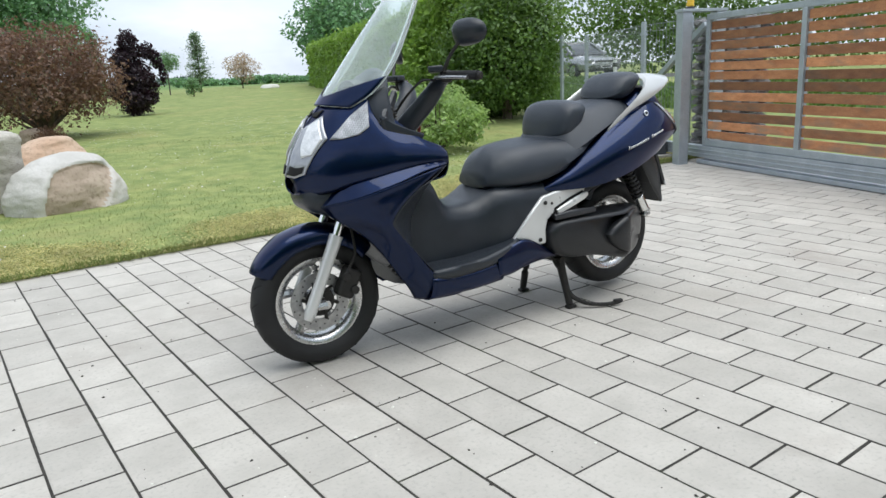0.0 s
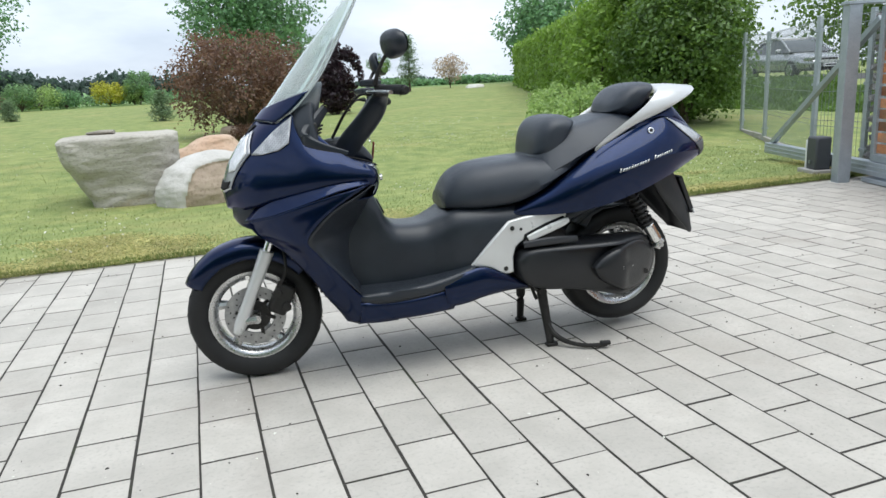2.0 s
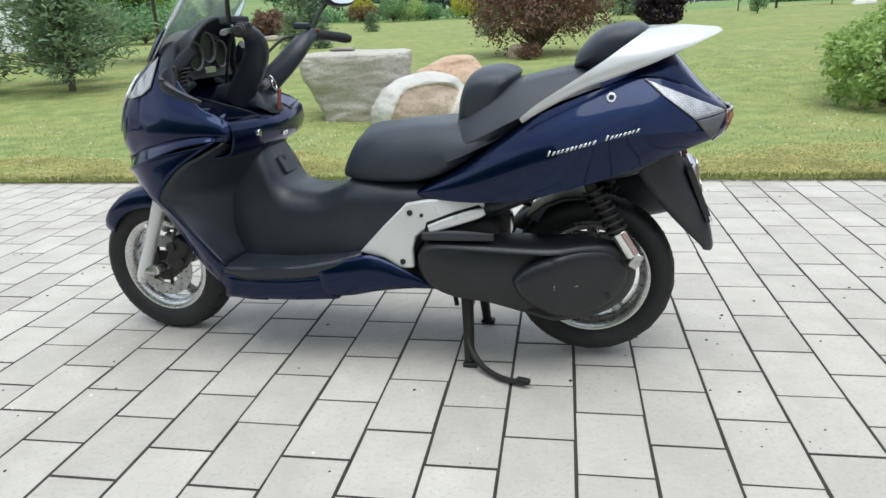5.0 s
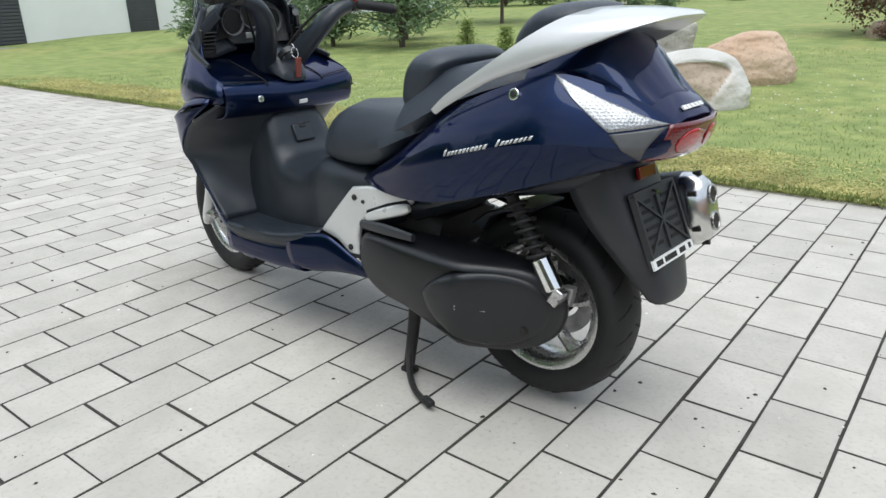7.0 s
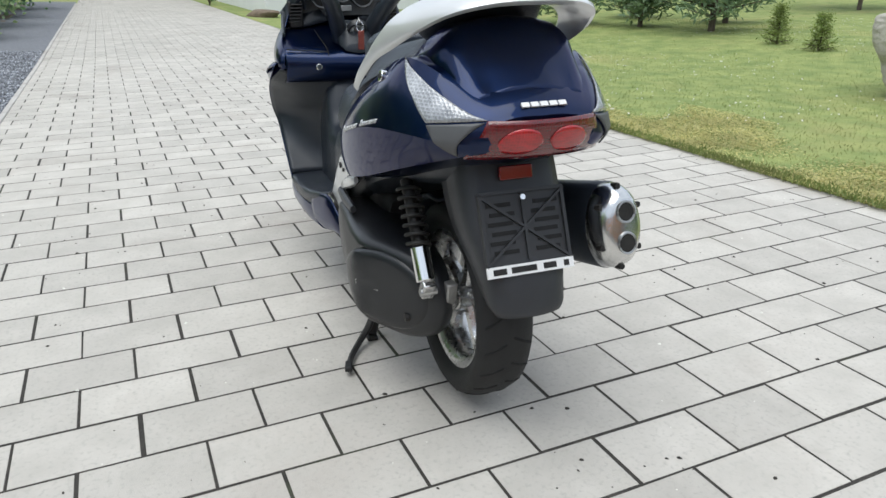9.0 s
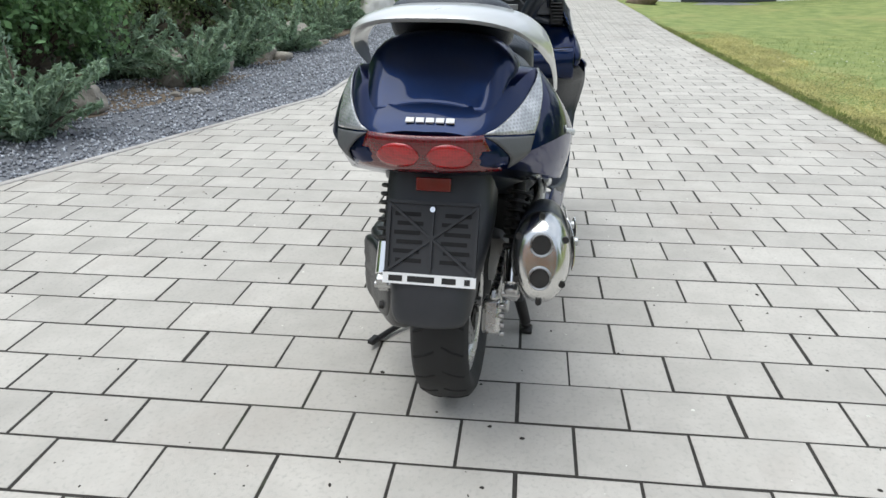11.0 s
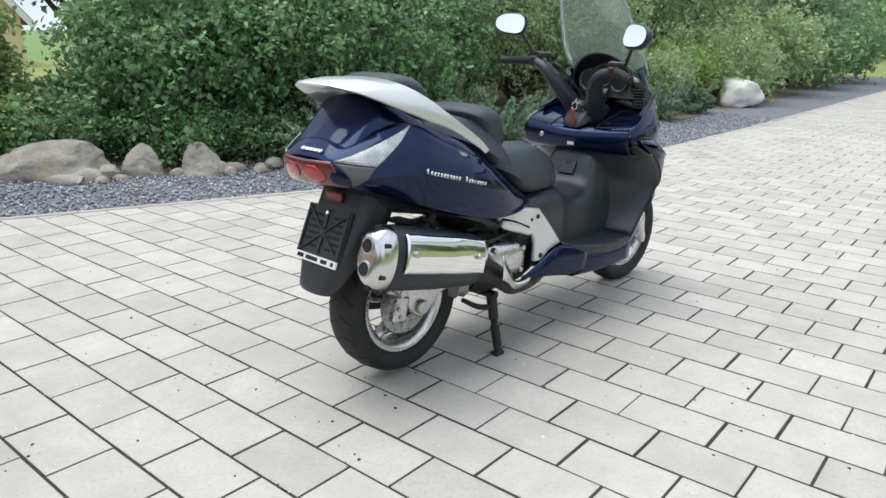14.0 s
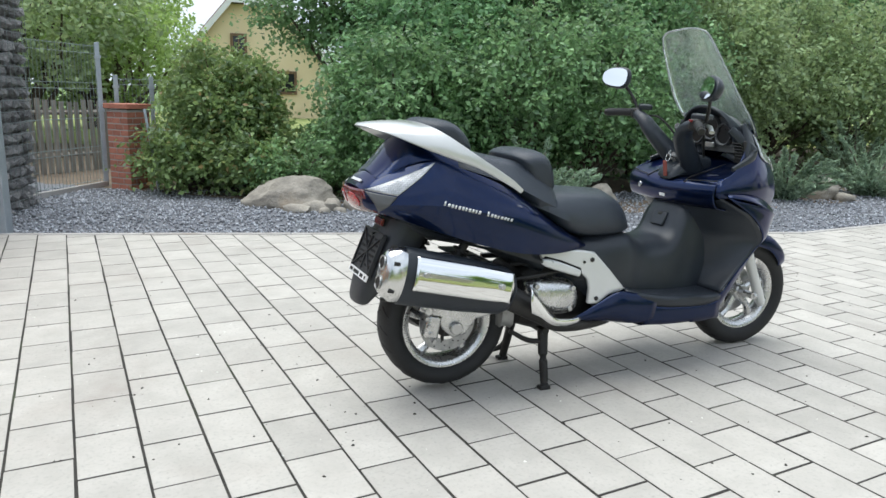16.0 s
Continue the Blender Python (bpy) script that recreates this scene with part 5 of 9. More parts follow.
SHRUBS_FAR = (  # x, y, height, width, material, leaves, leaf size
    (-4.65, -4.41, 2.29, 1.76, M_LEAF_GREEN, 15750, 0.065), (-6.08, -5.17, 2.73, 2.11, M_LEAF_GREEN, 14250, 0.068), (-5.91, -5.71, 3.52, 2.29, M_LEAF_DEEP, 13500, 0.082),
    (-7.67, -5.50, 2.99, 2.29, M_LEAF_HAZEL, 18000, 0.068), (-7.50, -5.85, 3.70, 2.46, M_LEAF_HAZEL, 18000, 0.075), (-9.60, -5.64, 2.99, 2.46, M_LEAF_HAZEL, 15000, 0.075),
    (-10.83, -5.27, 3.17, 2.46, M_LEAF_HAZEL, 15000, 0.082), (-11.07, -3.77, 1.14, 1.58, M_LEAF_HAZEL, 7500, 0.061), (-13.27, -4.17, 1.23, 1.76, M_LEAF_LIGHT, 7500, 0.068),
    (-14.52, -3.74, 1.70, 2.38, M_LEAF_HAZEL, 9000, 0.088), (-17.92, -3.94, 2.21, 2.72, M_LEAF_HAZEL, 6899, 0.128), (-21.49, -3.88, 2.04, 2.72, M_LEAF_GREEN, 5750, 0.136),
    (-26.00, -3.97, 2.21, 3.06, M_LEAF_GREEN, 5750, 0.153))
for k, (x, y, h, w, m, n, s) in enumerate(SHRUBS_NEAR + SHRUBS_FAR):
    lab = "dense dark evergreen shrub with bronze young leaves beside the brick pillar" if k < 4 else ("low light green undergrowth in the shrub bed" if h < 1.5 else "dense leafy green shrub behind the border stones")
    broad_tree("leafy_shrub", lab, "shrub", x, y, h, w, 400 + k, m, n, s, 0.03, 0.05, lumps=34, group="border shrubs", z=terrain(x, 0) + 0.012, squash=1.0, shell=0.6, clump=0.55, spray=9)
broad_tree("garden_tree", "leafy tree with a limb hanging over the low shrubs", "tree", -2.9, -7.0, 3.6, 3.0, 447, M_LEAF_GREEN, 9000, 0.075, 0.3, 0.09, z=terrain(-2.9, 0), group="trees behind the border", spray=9, shell=0.7,
           blobs=[(1.55, 0.1, 2.12, 0.30, 0.28, 0.20), (1.1, 0.0, 1.98, 0.38, 0.34, 0.26), (0.6, 0.1, 2.05, 0.42, 0.40, 0.34), (0.0, 0.0, 2.3, 0.55, 0.5, 0.45), (1.25, 0.0, 2.75, 0.5, 0.45, 0.4), (0.3, -0.1, 3.0, 0.7, 0.6, 0.55), (-0.5, 0.0, 2.6, 0.6, 0.5, 0.6)])
TREES_NEAR = (  # x, y, height, width, material, leaves, leaf size
    (1.9, -11.6, 4.4, 3.8, M_LEAF_HAZEL, 13799, 0.111), (3.4, -9.6, 2.6, 2.6, M_LEAF_HAZEL, 8049, 0.093), (0.3, -13.0, 3.0, 3.2, M_LEAF_LIGHT, 9200, 0.102),
    (-3.82, -7.15, 4.93, 3.70, M_LEAF_GREEN, 19500, 0.088), (-5.41, -7.47, 5.46, 4.05, M_LEAF_GREEN, 22500, 0.095), (-8.94, -7.77, 5.63, 4.40, M_LEAF_HAZEL, 19500, 0.102),
    (3.52, -16.06, 6.30, 4.46, M_LEAF_LIGHT, 10350, 0.170), (0.58, -18.51, 6.40, 4.27, M_LEAF_LIGHT, 10350, 0.170), (6.18, -18.11, 6.79, 5.33, M_LEAF_DEEP, 9200, 0.170))
TREES_FAR = (  # x, y, height, width, material, leaves, leaf size
    (-12.89, -7.34, 5.28, 4.05, M_LEAF_GREEN, 16500, 0.109), (-15.84, -6.52, 5.52, 4.08, M_LEAF_HAZEL, 15000, 0.122), (-19.67, -6.88, 5.95, 4.25, M_LEAF_HAZEL, 10350, 0.170),
    (-14.79, -16.74, 7.27, 5.82, M_LEAF_DEEP, 10350, 0.187), (-22.28, -15.61, 7.76, 6.79, M_LEAF_GREEN, 10350, 0.204), (-30.20, -11.47, 7.27, 5.82, M_LEAF_GREEN, 9200, 0.204),
    (-23.45, -4.35, 3.40, 2.55, M_NEEDLE, 6899, 0.136), (-28.15, -5.29, 4.25, 3.57, M_LEAF_GREEN, 6899, 0.170), (-31.16, -7.53, 5.95, 4.67, M_LEAF_HAZEL, 8049, 0.221))
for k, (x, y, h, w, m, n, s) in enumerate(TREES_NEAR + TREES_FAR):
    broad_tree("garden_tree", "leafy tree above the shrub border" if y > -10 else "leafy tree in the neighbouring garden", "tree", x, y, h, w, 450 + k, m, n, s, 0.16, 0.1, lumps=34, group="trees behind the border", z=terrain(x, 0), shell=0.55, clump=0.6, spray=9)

# ---- houses ----
def wall_box(name, x0, x1, y0, y1, z0, z1, material, parent, label="", bevel=0.0):
    bm = bmesh.new()
    box(bm, ((x0 + x1) / 2, (y0 + y1) / 2, (z0 + z1) / 2), (x1 - x0, y1 - y0, z1 - z0))
    return part(name, bm, material, parent, label, smooth=False, bevel=bevel)


def build_white_house():
    h = thing("white_house", "white rendered house with dark slatted panels beside the drive", "house", at=Matrix.Translation((0, 0, -0.32)))
    x0, y0 = -19.6, 3.6
    wall_box("wall", x0 - 0.3, x0, y0, 24.0, 0.0, 6.0, M_WHITE_WALL, h)
    wall_box("wall", -36.0, x0 - 0.3, y0, y0 + 0.3, 0.0, 6.0, M_WHITE_WALL, h)
    wall_box("wall", -36.0, -35.7, y0 + 0.3, 24.0, 0.0, 6.0, M_WHITE_WALL, h)
    wall_box("roof", -36.2, x0 + 0.2, y0 - 0.2, 24.2, 6.0, 6.25, M_DARK_PANEL, h)
    for a, b in ((4.5, 7.0), (9.9, 10.8), (14.0, 16.5)):
        w = wall_box("slatted_panel", x0 + 0.002, x0 + 0.03, a, b, 0.42, 2.7, M_DARK_PANEL, h, "dark panel with horizontal slats")
        for k in range(26):
            wall_box("slat", x0 + 0.03, x0 + 0.055, a + 0.02, b - 0.02, 0.45 + k * 0.086, 0.51 + k * 0.086, M_DARK_PANEL, w)
    wall_box("terrace", x0, x0 + 1.0, y0 + 0.2, 24.0, 0.0, 0.40, M_PLINTH, h, "low grey terrace along the wall", 0.02)
    for x in (-23.2, -24.6, -26.4, -27.8, -30.0):
        wall_box("slit_window", x - 0.14, x + 0.14, y0 - 0.02, y0 - 0.003, 1.15, 4.6, M_DARK_PANEL, h, "tall narrow dark window")
        for k in range(14):
            wall_box("slat", x - 0.13, x + 0.13, y0 - 0.04, y0 - 0.02, 1.2 + 0.24 * k, 1.3 + 0.24 * k, M_PLINTH, h.children[-1])
    g = thing("garage", "white garage building with a grey sectional door", "garage", at=Matrix.Translation((0, 0.6, -0.92)))
    wall_box("wall", -42.6, -42.3, -4.2, 1.05, 0.9, 5.4, M_WHITE_WALL, g)
    wall_box("wall", -42.6, -42.3, 4.35, 9.0, 0.9, 5.4, M_WHITE_WALL, g)
    wall_box("lintel", -42.6, -42.3, 1.05, 4.35, 3.7, 5.4, M_WHITE_WALL, g)
    wall_box("wall", -48.0, -42.6, -4.2, -3.9, 0.9, 5.4, M_WHITE_WALL, g)
    wall_box("roof", -48.2, -42.1, -4.4, 9.2, 5.4, 5.6, M_DARK_PANEL, g)
    d = wall_box("sectional_door", -42.55, -42.5, 1.05, 4.35, 1.2, 3.7, M_DARK_PANEL, g, "anthracite grey sectional door")
    for k in range(5):
        wall_box("door_panel", -42.5, -42.48, 1.07, 4.33, 1.22 + 0.5 * k, 1.70 + 0.5 * k, M_DARK_PANEL, d)
    bm = bmesh.new()
    pts = [(-0.3, 0.32), (0.3, 0.32), (0.3, -0.1), (0.0, -0.36), (-0.3, -0.1)]
    top = [bm.verts.new((-42.472, 2.95 + p[0], 2.3 + p[1])) for p in pts]
    bm.faces.new(top)
    part("shield_emblem", bm, M_WHITE_WALL, d, "plain pale shield")
    bm = bmesh.new()
    box(bm, (-42.468, 2.95, 2.26), (0.004, 0.42, 0.16))
    part("emblem_bar", bm, M_DARK_PANEL, d, smooth=False)
    wall_box("meter_box", -42.3, -42.22, -0.65, -0.35, 1.85, 2.15, M_PLINTH, g)
    wall_box("downpipe", -42.3, -42.2, 0.55, 0.65, 0.95, 5.4, M_PLINTH, g)


build_white_house()
stone("planting_bed", "dark low planting bed at the house corner", -18.6, 3.35, (1.5, 0.6, 0.2), 95, M_EARTH, 0.1, 0, 20, 3, category="bed")
broad_tree("planter_bush", "small dark bush at the house corner", "bush", -26.0, 2.9, 0.9, 0.6, 96, M_LEAF_DEEP, 900, 0.08, 0.1, 0.03, lumps=4)


def build_yellow_house():
    h = thing("yellow_house", "yellow rendered neighbouring house with a red half-hipped roof", "house", at=Matrix.Translation((-6.26, -26.40, -1.45)) @ Matrix.Rotation(radians(-12), 4, "Z") @ Matrix.Translation((0.45, 0, 0)))
    # local x along the gable, y towards the viewer
    wt2, w2 = 3.2, 9.0
    prof = [(-wt2, 0), (wt2, 0), (wt2, 3.15), (0.95, 5.78), (-0.95, 5.78), (-wt2, 3.15)]
    bm = bmesh.new()
    f = [bm.verts.new((x, 0, z)) for x, z in prof]
    b = [bm.verts.new((x, -w2, z)) for x, z in prof]
    bm.faces.new(f)
    bm.faces.new(b[::-1])
    for k in range(6):
        bm.faces.new((f[k], f[(k + 1) % 6], b[(k + 1) % 6], b[k]))
    part("wall", bm, M_YELLOW_WALL, h, smooth=False)
    for s in (-1, 1):
        bm = bmesh.new()
        a0, a1 = Vector((s * (wt2 + 0.35), 0.35, 2.85)), Vector((s * 0.95, 0.35, 5.93))
        c0, c1 = a0 + Vector((0, -w2 - 0.7, 0)), Vector((s * 0.95, -w2 - 0.35, 5.93))
        r0, r1 = Vector((0, -1.3, 7.13)), Vector((0, -w2 + 1.0, 7.13))
        q = [bm.verts.new(v) for v in (a0, a1, r0, r1, c1, c0)]
        bm.faces.new(q)
        ret = bmesh.ops.extrude_face_region(bm, geom=bm.faces[:])
        bmesh.ops.translate(bm, verts=[v for v in ret["geom"] if isinstance(v, bmesh.types.BMVert)], vec=(0, 0, 0.14))
        part("roof_slope", bm, M_ROOF, h, smooth=False)
        bm = bmesh.new()
        box(bm, (a0 + a1) / 2 + Vector((0, 0.02, -0.06)), ((a1 - a0).length, 0.05, 0.2), (a1 - a0).to_track_quat("X", "Z").to_matrix())
        part("bargeboard", bm, M_WHITE_WALL, h, smooth=False)
    bm = bmesh.new()
    q = [bm.verts.new(v) for v in ((-0.95, 0.35, 5.95), (0.95, 0.35, 5.95), (0, -1.3, 7.18))]
    bm.faces.new(q)
    part("roof_hip", bm, M_ROOF, h, smooth=False)
    bm = bmesh.new()
    box(bm, (0, 0.38, 5.89), (1.9, 0.05, 0.18))
    part("hip_board", bm, M_WHITE_WALL, h, smooth=False)
    for x, z, ww, hh in ((-1.05, 2.85, 0.78, 0.72), (0.68, 4.25, 0.42, 0.66)):
        bm = bmesh.new()
        box(bm, (x, 0.0, z), (ww, 0.06, hh))
        w = part("window", bm, M_GLASS_DARK, h, "dark window in a brown frame", smooth=False)
        for dx, dz, sx, sz in ((0, hh / 2 + 0.05, ww + 0.2, 0.1), (0, -hh / 2 - 0.05, ww + 0.2, 0.1), (ww / 2 + 0.05, 0, 0.1, hh), (-ww / 2 - 0.05, 0, 0.1, hh), (0, 0, 0.05, hh)):
            bm = bmesh.new()
            box(bm, (x + dx, 0.03, z + dz), (sx, 0.08, sz))
            part("frame", bm, M_TIMBER, w, smooth=False)


M_GLASS_DARK = surface("dark_window_glass", (0.02, 0.022, 0.025), (0.04, 0.042, 0.045), 1.0, 0.08, rough_vary=0.03)
build_yellow_house()


# ---- car parked on the road beyond the fence ----
M_CAR = surface("silver_car_paint", (0.42, 0.43, 0.44), (0.46, 0.47, 0.48), 3.0, 0.28, metal=0.7, coat=1.0)
M_ROAD = surface("asphalt", (0.055, 0.055, 0.057), (0.085, 0.085, 0.087), 2.0, 0.9, 0.4, 90.0, world_space=True)
M_CAR_GLASS = surface("tinted_car_glass", (0.05, 0.055, 0.06), (0.07, 0.075, 0.08), 2.0, 0.05, rough_vary=0.02)
M_BLACK = surface("black_plastic", (0.018, 0.018, 0.019), (0.03, 0.03, 0.031), 9.0, 0.5, 0.05, 200.0)
M_RUBBER = surface("tyre_rubber", (0.0064, 0.0066, 0.0071), (0.0120, 0.0122, 0.0129), 9.0, 0.66, 0.12, 260.0, stain=(0.020, 0.0195, 0.019), stain_scale=5.0, stain_at=(0.6, 0.85))
M_ALU = surface("cast_aluminium", (0.50, 0.50, 0.495), (0.62, 0.62, 0.615), 12.0, 0.27, 0.05, 200.0, metal=0.95)


def build_car():
    c = thing("parked_car", "silver saloon car parked on the road beyond the fence", "car", at=Matrix.Translation((19.5, 19.0, 0.60)) @ Matrix.Rotation(radians(-106), 4, "Z"))
    # x forward, y left
    st = [(-2.35, 0.45, 0.82, 0.70), (-2.15, 0.32, 1.02, 0.84), (-1.5, 0.26, 1.06, 0.9), (-0.6, 0.26, 0.98, 0.91), (0.5, 0.26, 0.95, 0.91), (1.1, 0.26, 0.93, 0.9), (1.7, 0.28, 0.85, 0.88), (2.2, 0.32, 0.74, 0.80), (2.4, 0.42, 0.62, 0.66)]
    bm = bmesh.new()
    rings = []
    for x, lo, hi, hw in st:
        ring = [(0, hi), (hw * 0.6, hi), (hw * 0.9, hi - 0.05), (hw, hi - 0.2), (hw, (lo + hi) / 2), (hw * 0.97, lo + 0.06), (hw * 0.85, lo), (0, lo)]
        pts = [(y, z) for y, z in ring] + [(-y, z) for y, z in ring[-2:0:-1]]
        rings.append([bm.verts.new((x, y, z)) for y, z in pts])
    for r0, r1 in zip(rings, rings[1:]):
        m = len(r0)
        for k in range(m):
            bm.faces.new((r0[k], r0[(k + 1) % m], r1[(k + 1) % m], r1[k]))
    bm.faces.new(rings[0])
    bm.faces.new(rings[-1][::-1])
    part("body", bm, M_CAR, c, bevel=0.02)
    cab = [(-1.95, 1.02, 0.62), (-1.25, 1.36, 0.60), (-0.5, 1.45, 0.60), (0.25, 1.42, 0.60), (1.15, 0.94, 0.70)]
    bm = bmesh.new()
    rr = []
    for x, z, hw in cab:
        rr.append([bm.verts.new((x, s * y, zz)) for s, y, zz in ((1, 0.84, 0.93), (1, hw, z), (-1, hw, z), (-1, 0.84, 0.93))])
    for r0, r1 in zip(rr, rr[1:]):
        for k in range(3):
            bm.faces.new((r0[k], r0[k + 1], r1[k + 1], r1[k]))
    part("glasshouse", bm, M_CAR_GLASS, c, "tinted windows")
    bm = bmesh.new()
    box(bm, (-0.55, 0, 1.44), (1.5, 1.2, 0.05))
    part("roof", bm, M_CAR, c, bevel=0.02)
    for s in (1, -1):
        bm = bmesh.new()
        tube(bm, [(1.15, s * 0.76, 0.95), (0.3, s * 0.66, 1.40), (-0.5, s * 0.65, 1.46), (-1.25, s * 0.66, 1.38), (-1.95, s * 0.74, 1.03)], 0.035, 6, 4)
        part("roof_pillar", bm, M_CAR, c)
        bm = bmesh.new()
        box(bm, (0.75, s * 0.98, 1.0), (0.12, 0.2, 0.13))
        part("wing_mirror", bm, M_CAR, c, bevel=0.03)
        bm = bmesh.new()
        box(bm, (2.2, s * 0.62, 0.68), (0.3, 0.3, 0.14), Matrix.Rotation(radians(-s * 28), 3, "Z"))
        part("headlight", bm, M_ALU, c, "clear headlight", bevel=0.03)
        for x in (1.45, -1.4):
            bm = bmesh.new()
            rod(bm, (x, s * 0.72, 0.32), (x, s * 0.925, 0.32), 0.32, n=28)
            wh = part("wheel", bm, M_RUBBER, c, bevel=0.03)
            bm = bmesh.new()
            rod(bm, (x, s * 0.9, 0.32), (x, s * 0.935, 0.32), 0.21, n=20)
            part("rim", bm, M_ALU, wh, bevel=0.01)
    bm = bmesh.new()
    box(bm, (2.36, 0, 0.62), (0.06, 0.9, 0.16))
    part("grille", bm, M_BLACK, c, bevel=0.02)
    bm = bmesh.new()
    box(bm, (2.42, 0, 0.46), (0.02, 0.5, 0.11))
    pl = part("number_plate", bm, M_WHITE_WALL, c, smooth=False)
    bm = bmesh.new()
    box(bm, (2.432, 0, 0.46), (0.004, 0.38, 0.05))
    part("plate_bar", bm, M_BLACK, pl, smooth=False)
    road = thing("road", "grassy bank carrying the road beyond the fence", "road", kind="structure")
    v = [(9.5, 13.5, 0.1), (16, 24, 0.25), (13, 11.5, 0.4), (19, 22.5, 0.48), (15.5, 13.0, 0.58), (20, 26, 0.58), (27, 11, 0.58), (28, 28, 0.58), (16, 6, 0.5), (22, 2, 0.5), (12, 5, -0.1), (18, -4, -0.1)]
    mesh_from("bank", v, [(0, 2, 3, 1), (2, 4, 5, 3), (4, 6, 7, 5), (2, 8, 4), (8, 9, 6, 4), (10, 8, 2, 0), (10, 11, 9, 8)], M_LAWN, road)
    mesh_from("carriageway", [(17.2, 14.6, 0.588), (21.0, 25.6, 0.588), (26.5, 26.0, 0.588), (25.0, 12.4, 0.588)], [(0, 3, 2, 1)], M_ROAD, road)
    rng = np.random.default_rng(61)
    pts = []
    for q in ((0, 2, 3, 1), (2, 4, 5, 3), (10, 8, 2, 0), (10, 11, 9, 8)):
        a, b, c, d = (np.array(v[i]) for i in q)
        s, t = rng.random((5000, 1)), rng.random((5000, 1))
        pts.append((a * (1 - s) + b * s) * (1 - t) + (d * (1 - s) + c * s) * t)
    pts = np.concatenate(pts) + np.array([0, 0, 0.08])
    n = len(pts)
    verge = quads_object("verge_grass", pts, rng.normal(size=(n, 3)) + np.array([-1, -0.5, 0.4]), 0.14 + 0.26 * rng.random(n), M_LEAF_HORN, None, aspect=0.35, rng=rng, along=rng.normal(size=(n, 3)) * 0.5 + np.array([0, 0, 1.0]))
    tagged(verge, "rough uncut grass on the road bank", "grass", kind="stuff")
    o = [along_gate(p, q, 0.006) for p, q in ((1.2, 0.25), (7.6, 0.25), (8.2, 6.0), (2.2, 6.0))]
    apron = mesh_from("drive_apron", [tuple(p) for p in o], [(0, 1, 2, 3)], M_KERB)
    tagged(apron, "pale gravelled drive beyond the gate", "drive", kind="structure")
    for k, (x, y) in enumerate(((17.6, 15.2),)):
        bm = bmesh.new()
        box(bm, (x, y, 0.8), (0.1, 0.1, 0.95))
        mk = part("road_marker", bm, M_WHITE_WALL, None, smooth=False, bevel=0.01)
        tagged(mk, "white roadside marker post with a dark band", "marker post")
        bm = bmesh.new()
        box(bm, (x, y, 1.1), (0.106, 0.106, 0.14))
        part("band", bm, M_BLACK, mk, smooth=False)


build_car()

# ---- the maxi scooter ----
from mathutils.bvhtree import BVHTree

M_BLUE = surface("blue_metallic_paint", (0.0026, 0.0105, 0.0418), (0.0037, 0.0134, 0.0541), 3.0, 0.34, 0.0, metal=0.9, coat=0.8, fine=(0.0042, 0.0138, 0.053), rough_vary=0.04)
M_BLUE.node_tree.nodes["Principled BSDF"].inputs["Specular Tint"].default_value = (0.30, 0.36, 0.58, 1)
M_BLUE.node_tree.nodes["Principled BSDF"].inputs["Coat IOR"].default_value = 1.38
M_MATTE = surface("grained_black_plastic", (0.0151, 0.0191, 0.0259), (0.0235, 0.0290, 0.0374), 7.0, 0.34, 0.12, 420.0, stain=(0.024, 0.025, 0.027), stain_scale=4.0, stain_at=(0.6, 0.9))
M_MATTE.node_tree.nodes["Principled BSDF"].inputs["Specular IOR Level"].default_value = 0.42
M_GREYPLAS = surface("dark_grey_plastic", (0.0216, 0.0236, 0.0270), (0.0324, 0.0344, 0.0392), 7.0, 0.42, 0.1, 420.0)
M_DASH = surface("grey_dash_plastic", (0.0735, 0.0756, 0.0784), (0.0945, 0.0966, 0.0994), 7.0, 0.5, 0.1, 420.0)
M_SEAT = surface("black_seat_vinyl", (0.0184, 0.0241, 0.0341), (0.0284, 0.0360, 0.0486), 5.0, 0.34, 0.25, 500.0)
M_SILVER = surface("silver_paint", (0.60, 0.605, 0.595), (0.66, 0.665, 0.655), 5.0, 0.3, metal=0.3, coat=0.6)
M_CHROME = surface("chrome", (0.80, 0.80, 0.79), (0.86, 0.86, 0.85), 6.0, 0.08, metal=1.0, rough_vary=0.04)
M_STEEL = surface("brushed_steel", (0.42, 0.42, 0.42), (0.55, 0.55, 0.545), 16.0, 0.3, metal=0.95, rough_vary=0.1)
M_ENGINE = surface("engine_casting", (0.28, 0.28, 0.275), (0.40, 0.40, 0.39), 14.0, 0.45, 0.15, 160.0, metal=0.7, stain=(0.12, 0.11, 0.1), stain_scale=5.0)
M_IRON = surface("black_iron", (0.012, 0.0115, 0.011), (0.03, 0.028, 0.026), 14.0, 0.5, 0.2, 160.0, metal=0.3)
# Flat black laid on to stand for the dark inside of grooves and slots.
M_HOLE = surface("black_recess", (0.003, 0.003, 0.003), (0.005, 0.005, 0.005), 14.0, 0.8)
M_RED = surface("red_lens", (0.15, 0.003, 0.004), (0.21, 0.005, 0.007), 8.0, 0.12, coat=1.0)
M_WHITE = surface("white_label", (0.74, 0.74, 0.73), (0.80, 0.80, 0.79), 20.0, 0.5)
M_FOB = surface("red_leather_fob", (0.16, 0.03, 0.022), (0.24, 0.05, 0.035), 30.0, 0.6, 0.2, 200.0)
M_MIRROR = surface("mirror_glass", (0.88, 0.89, 0.89), (0.9, 0.91, 0.91), 2.0, 0.02, metal=1.0, rough_vary=0.005)
M_DIAL = surface("dial_face", (0.006, 0.006, 0.007), (0.012, 0.012, 0.014), 20.0, 0.3)
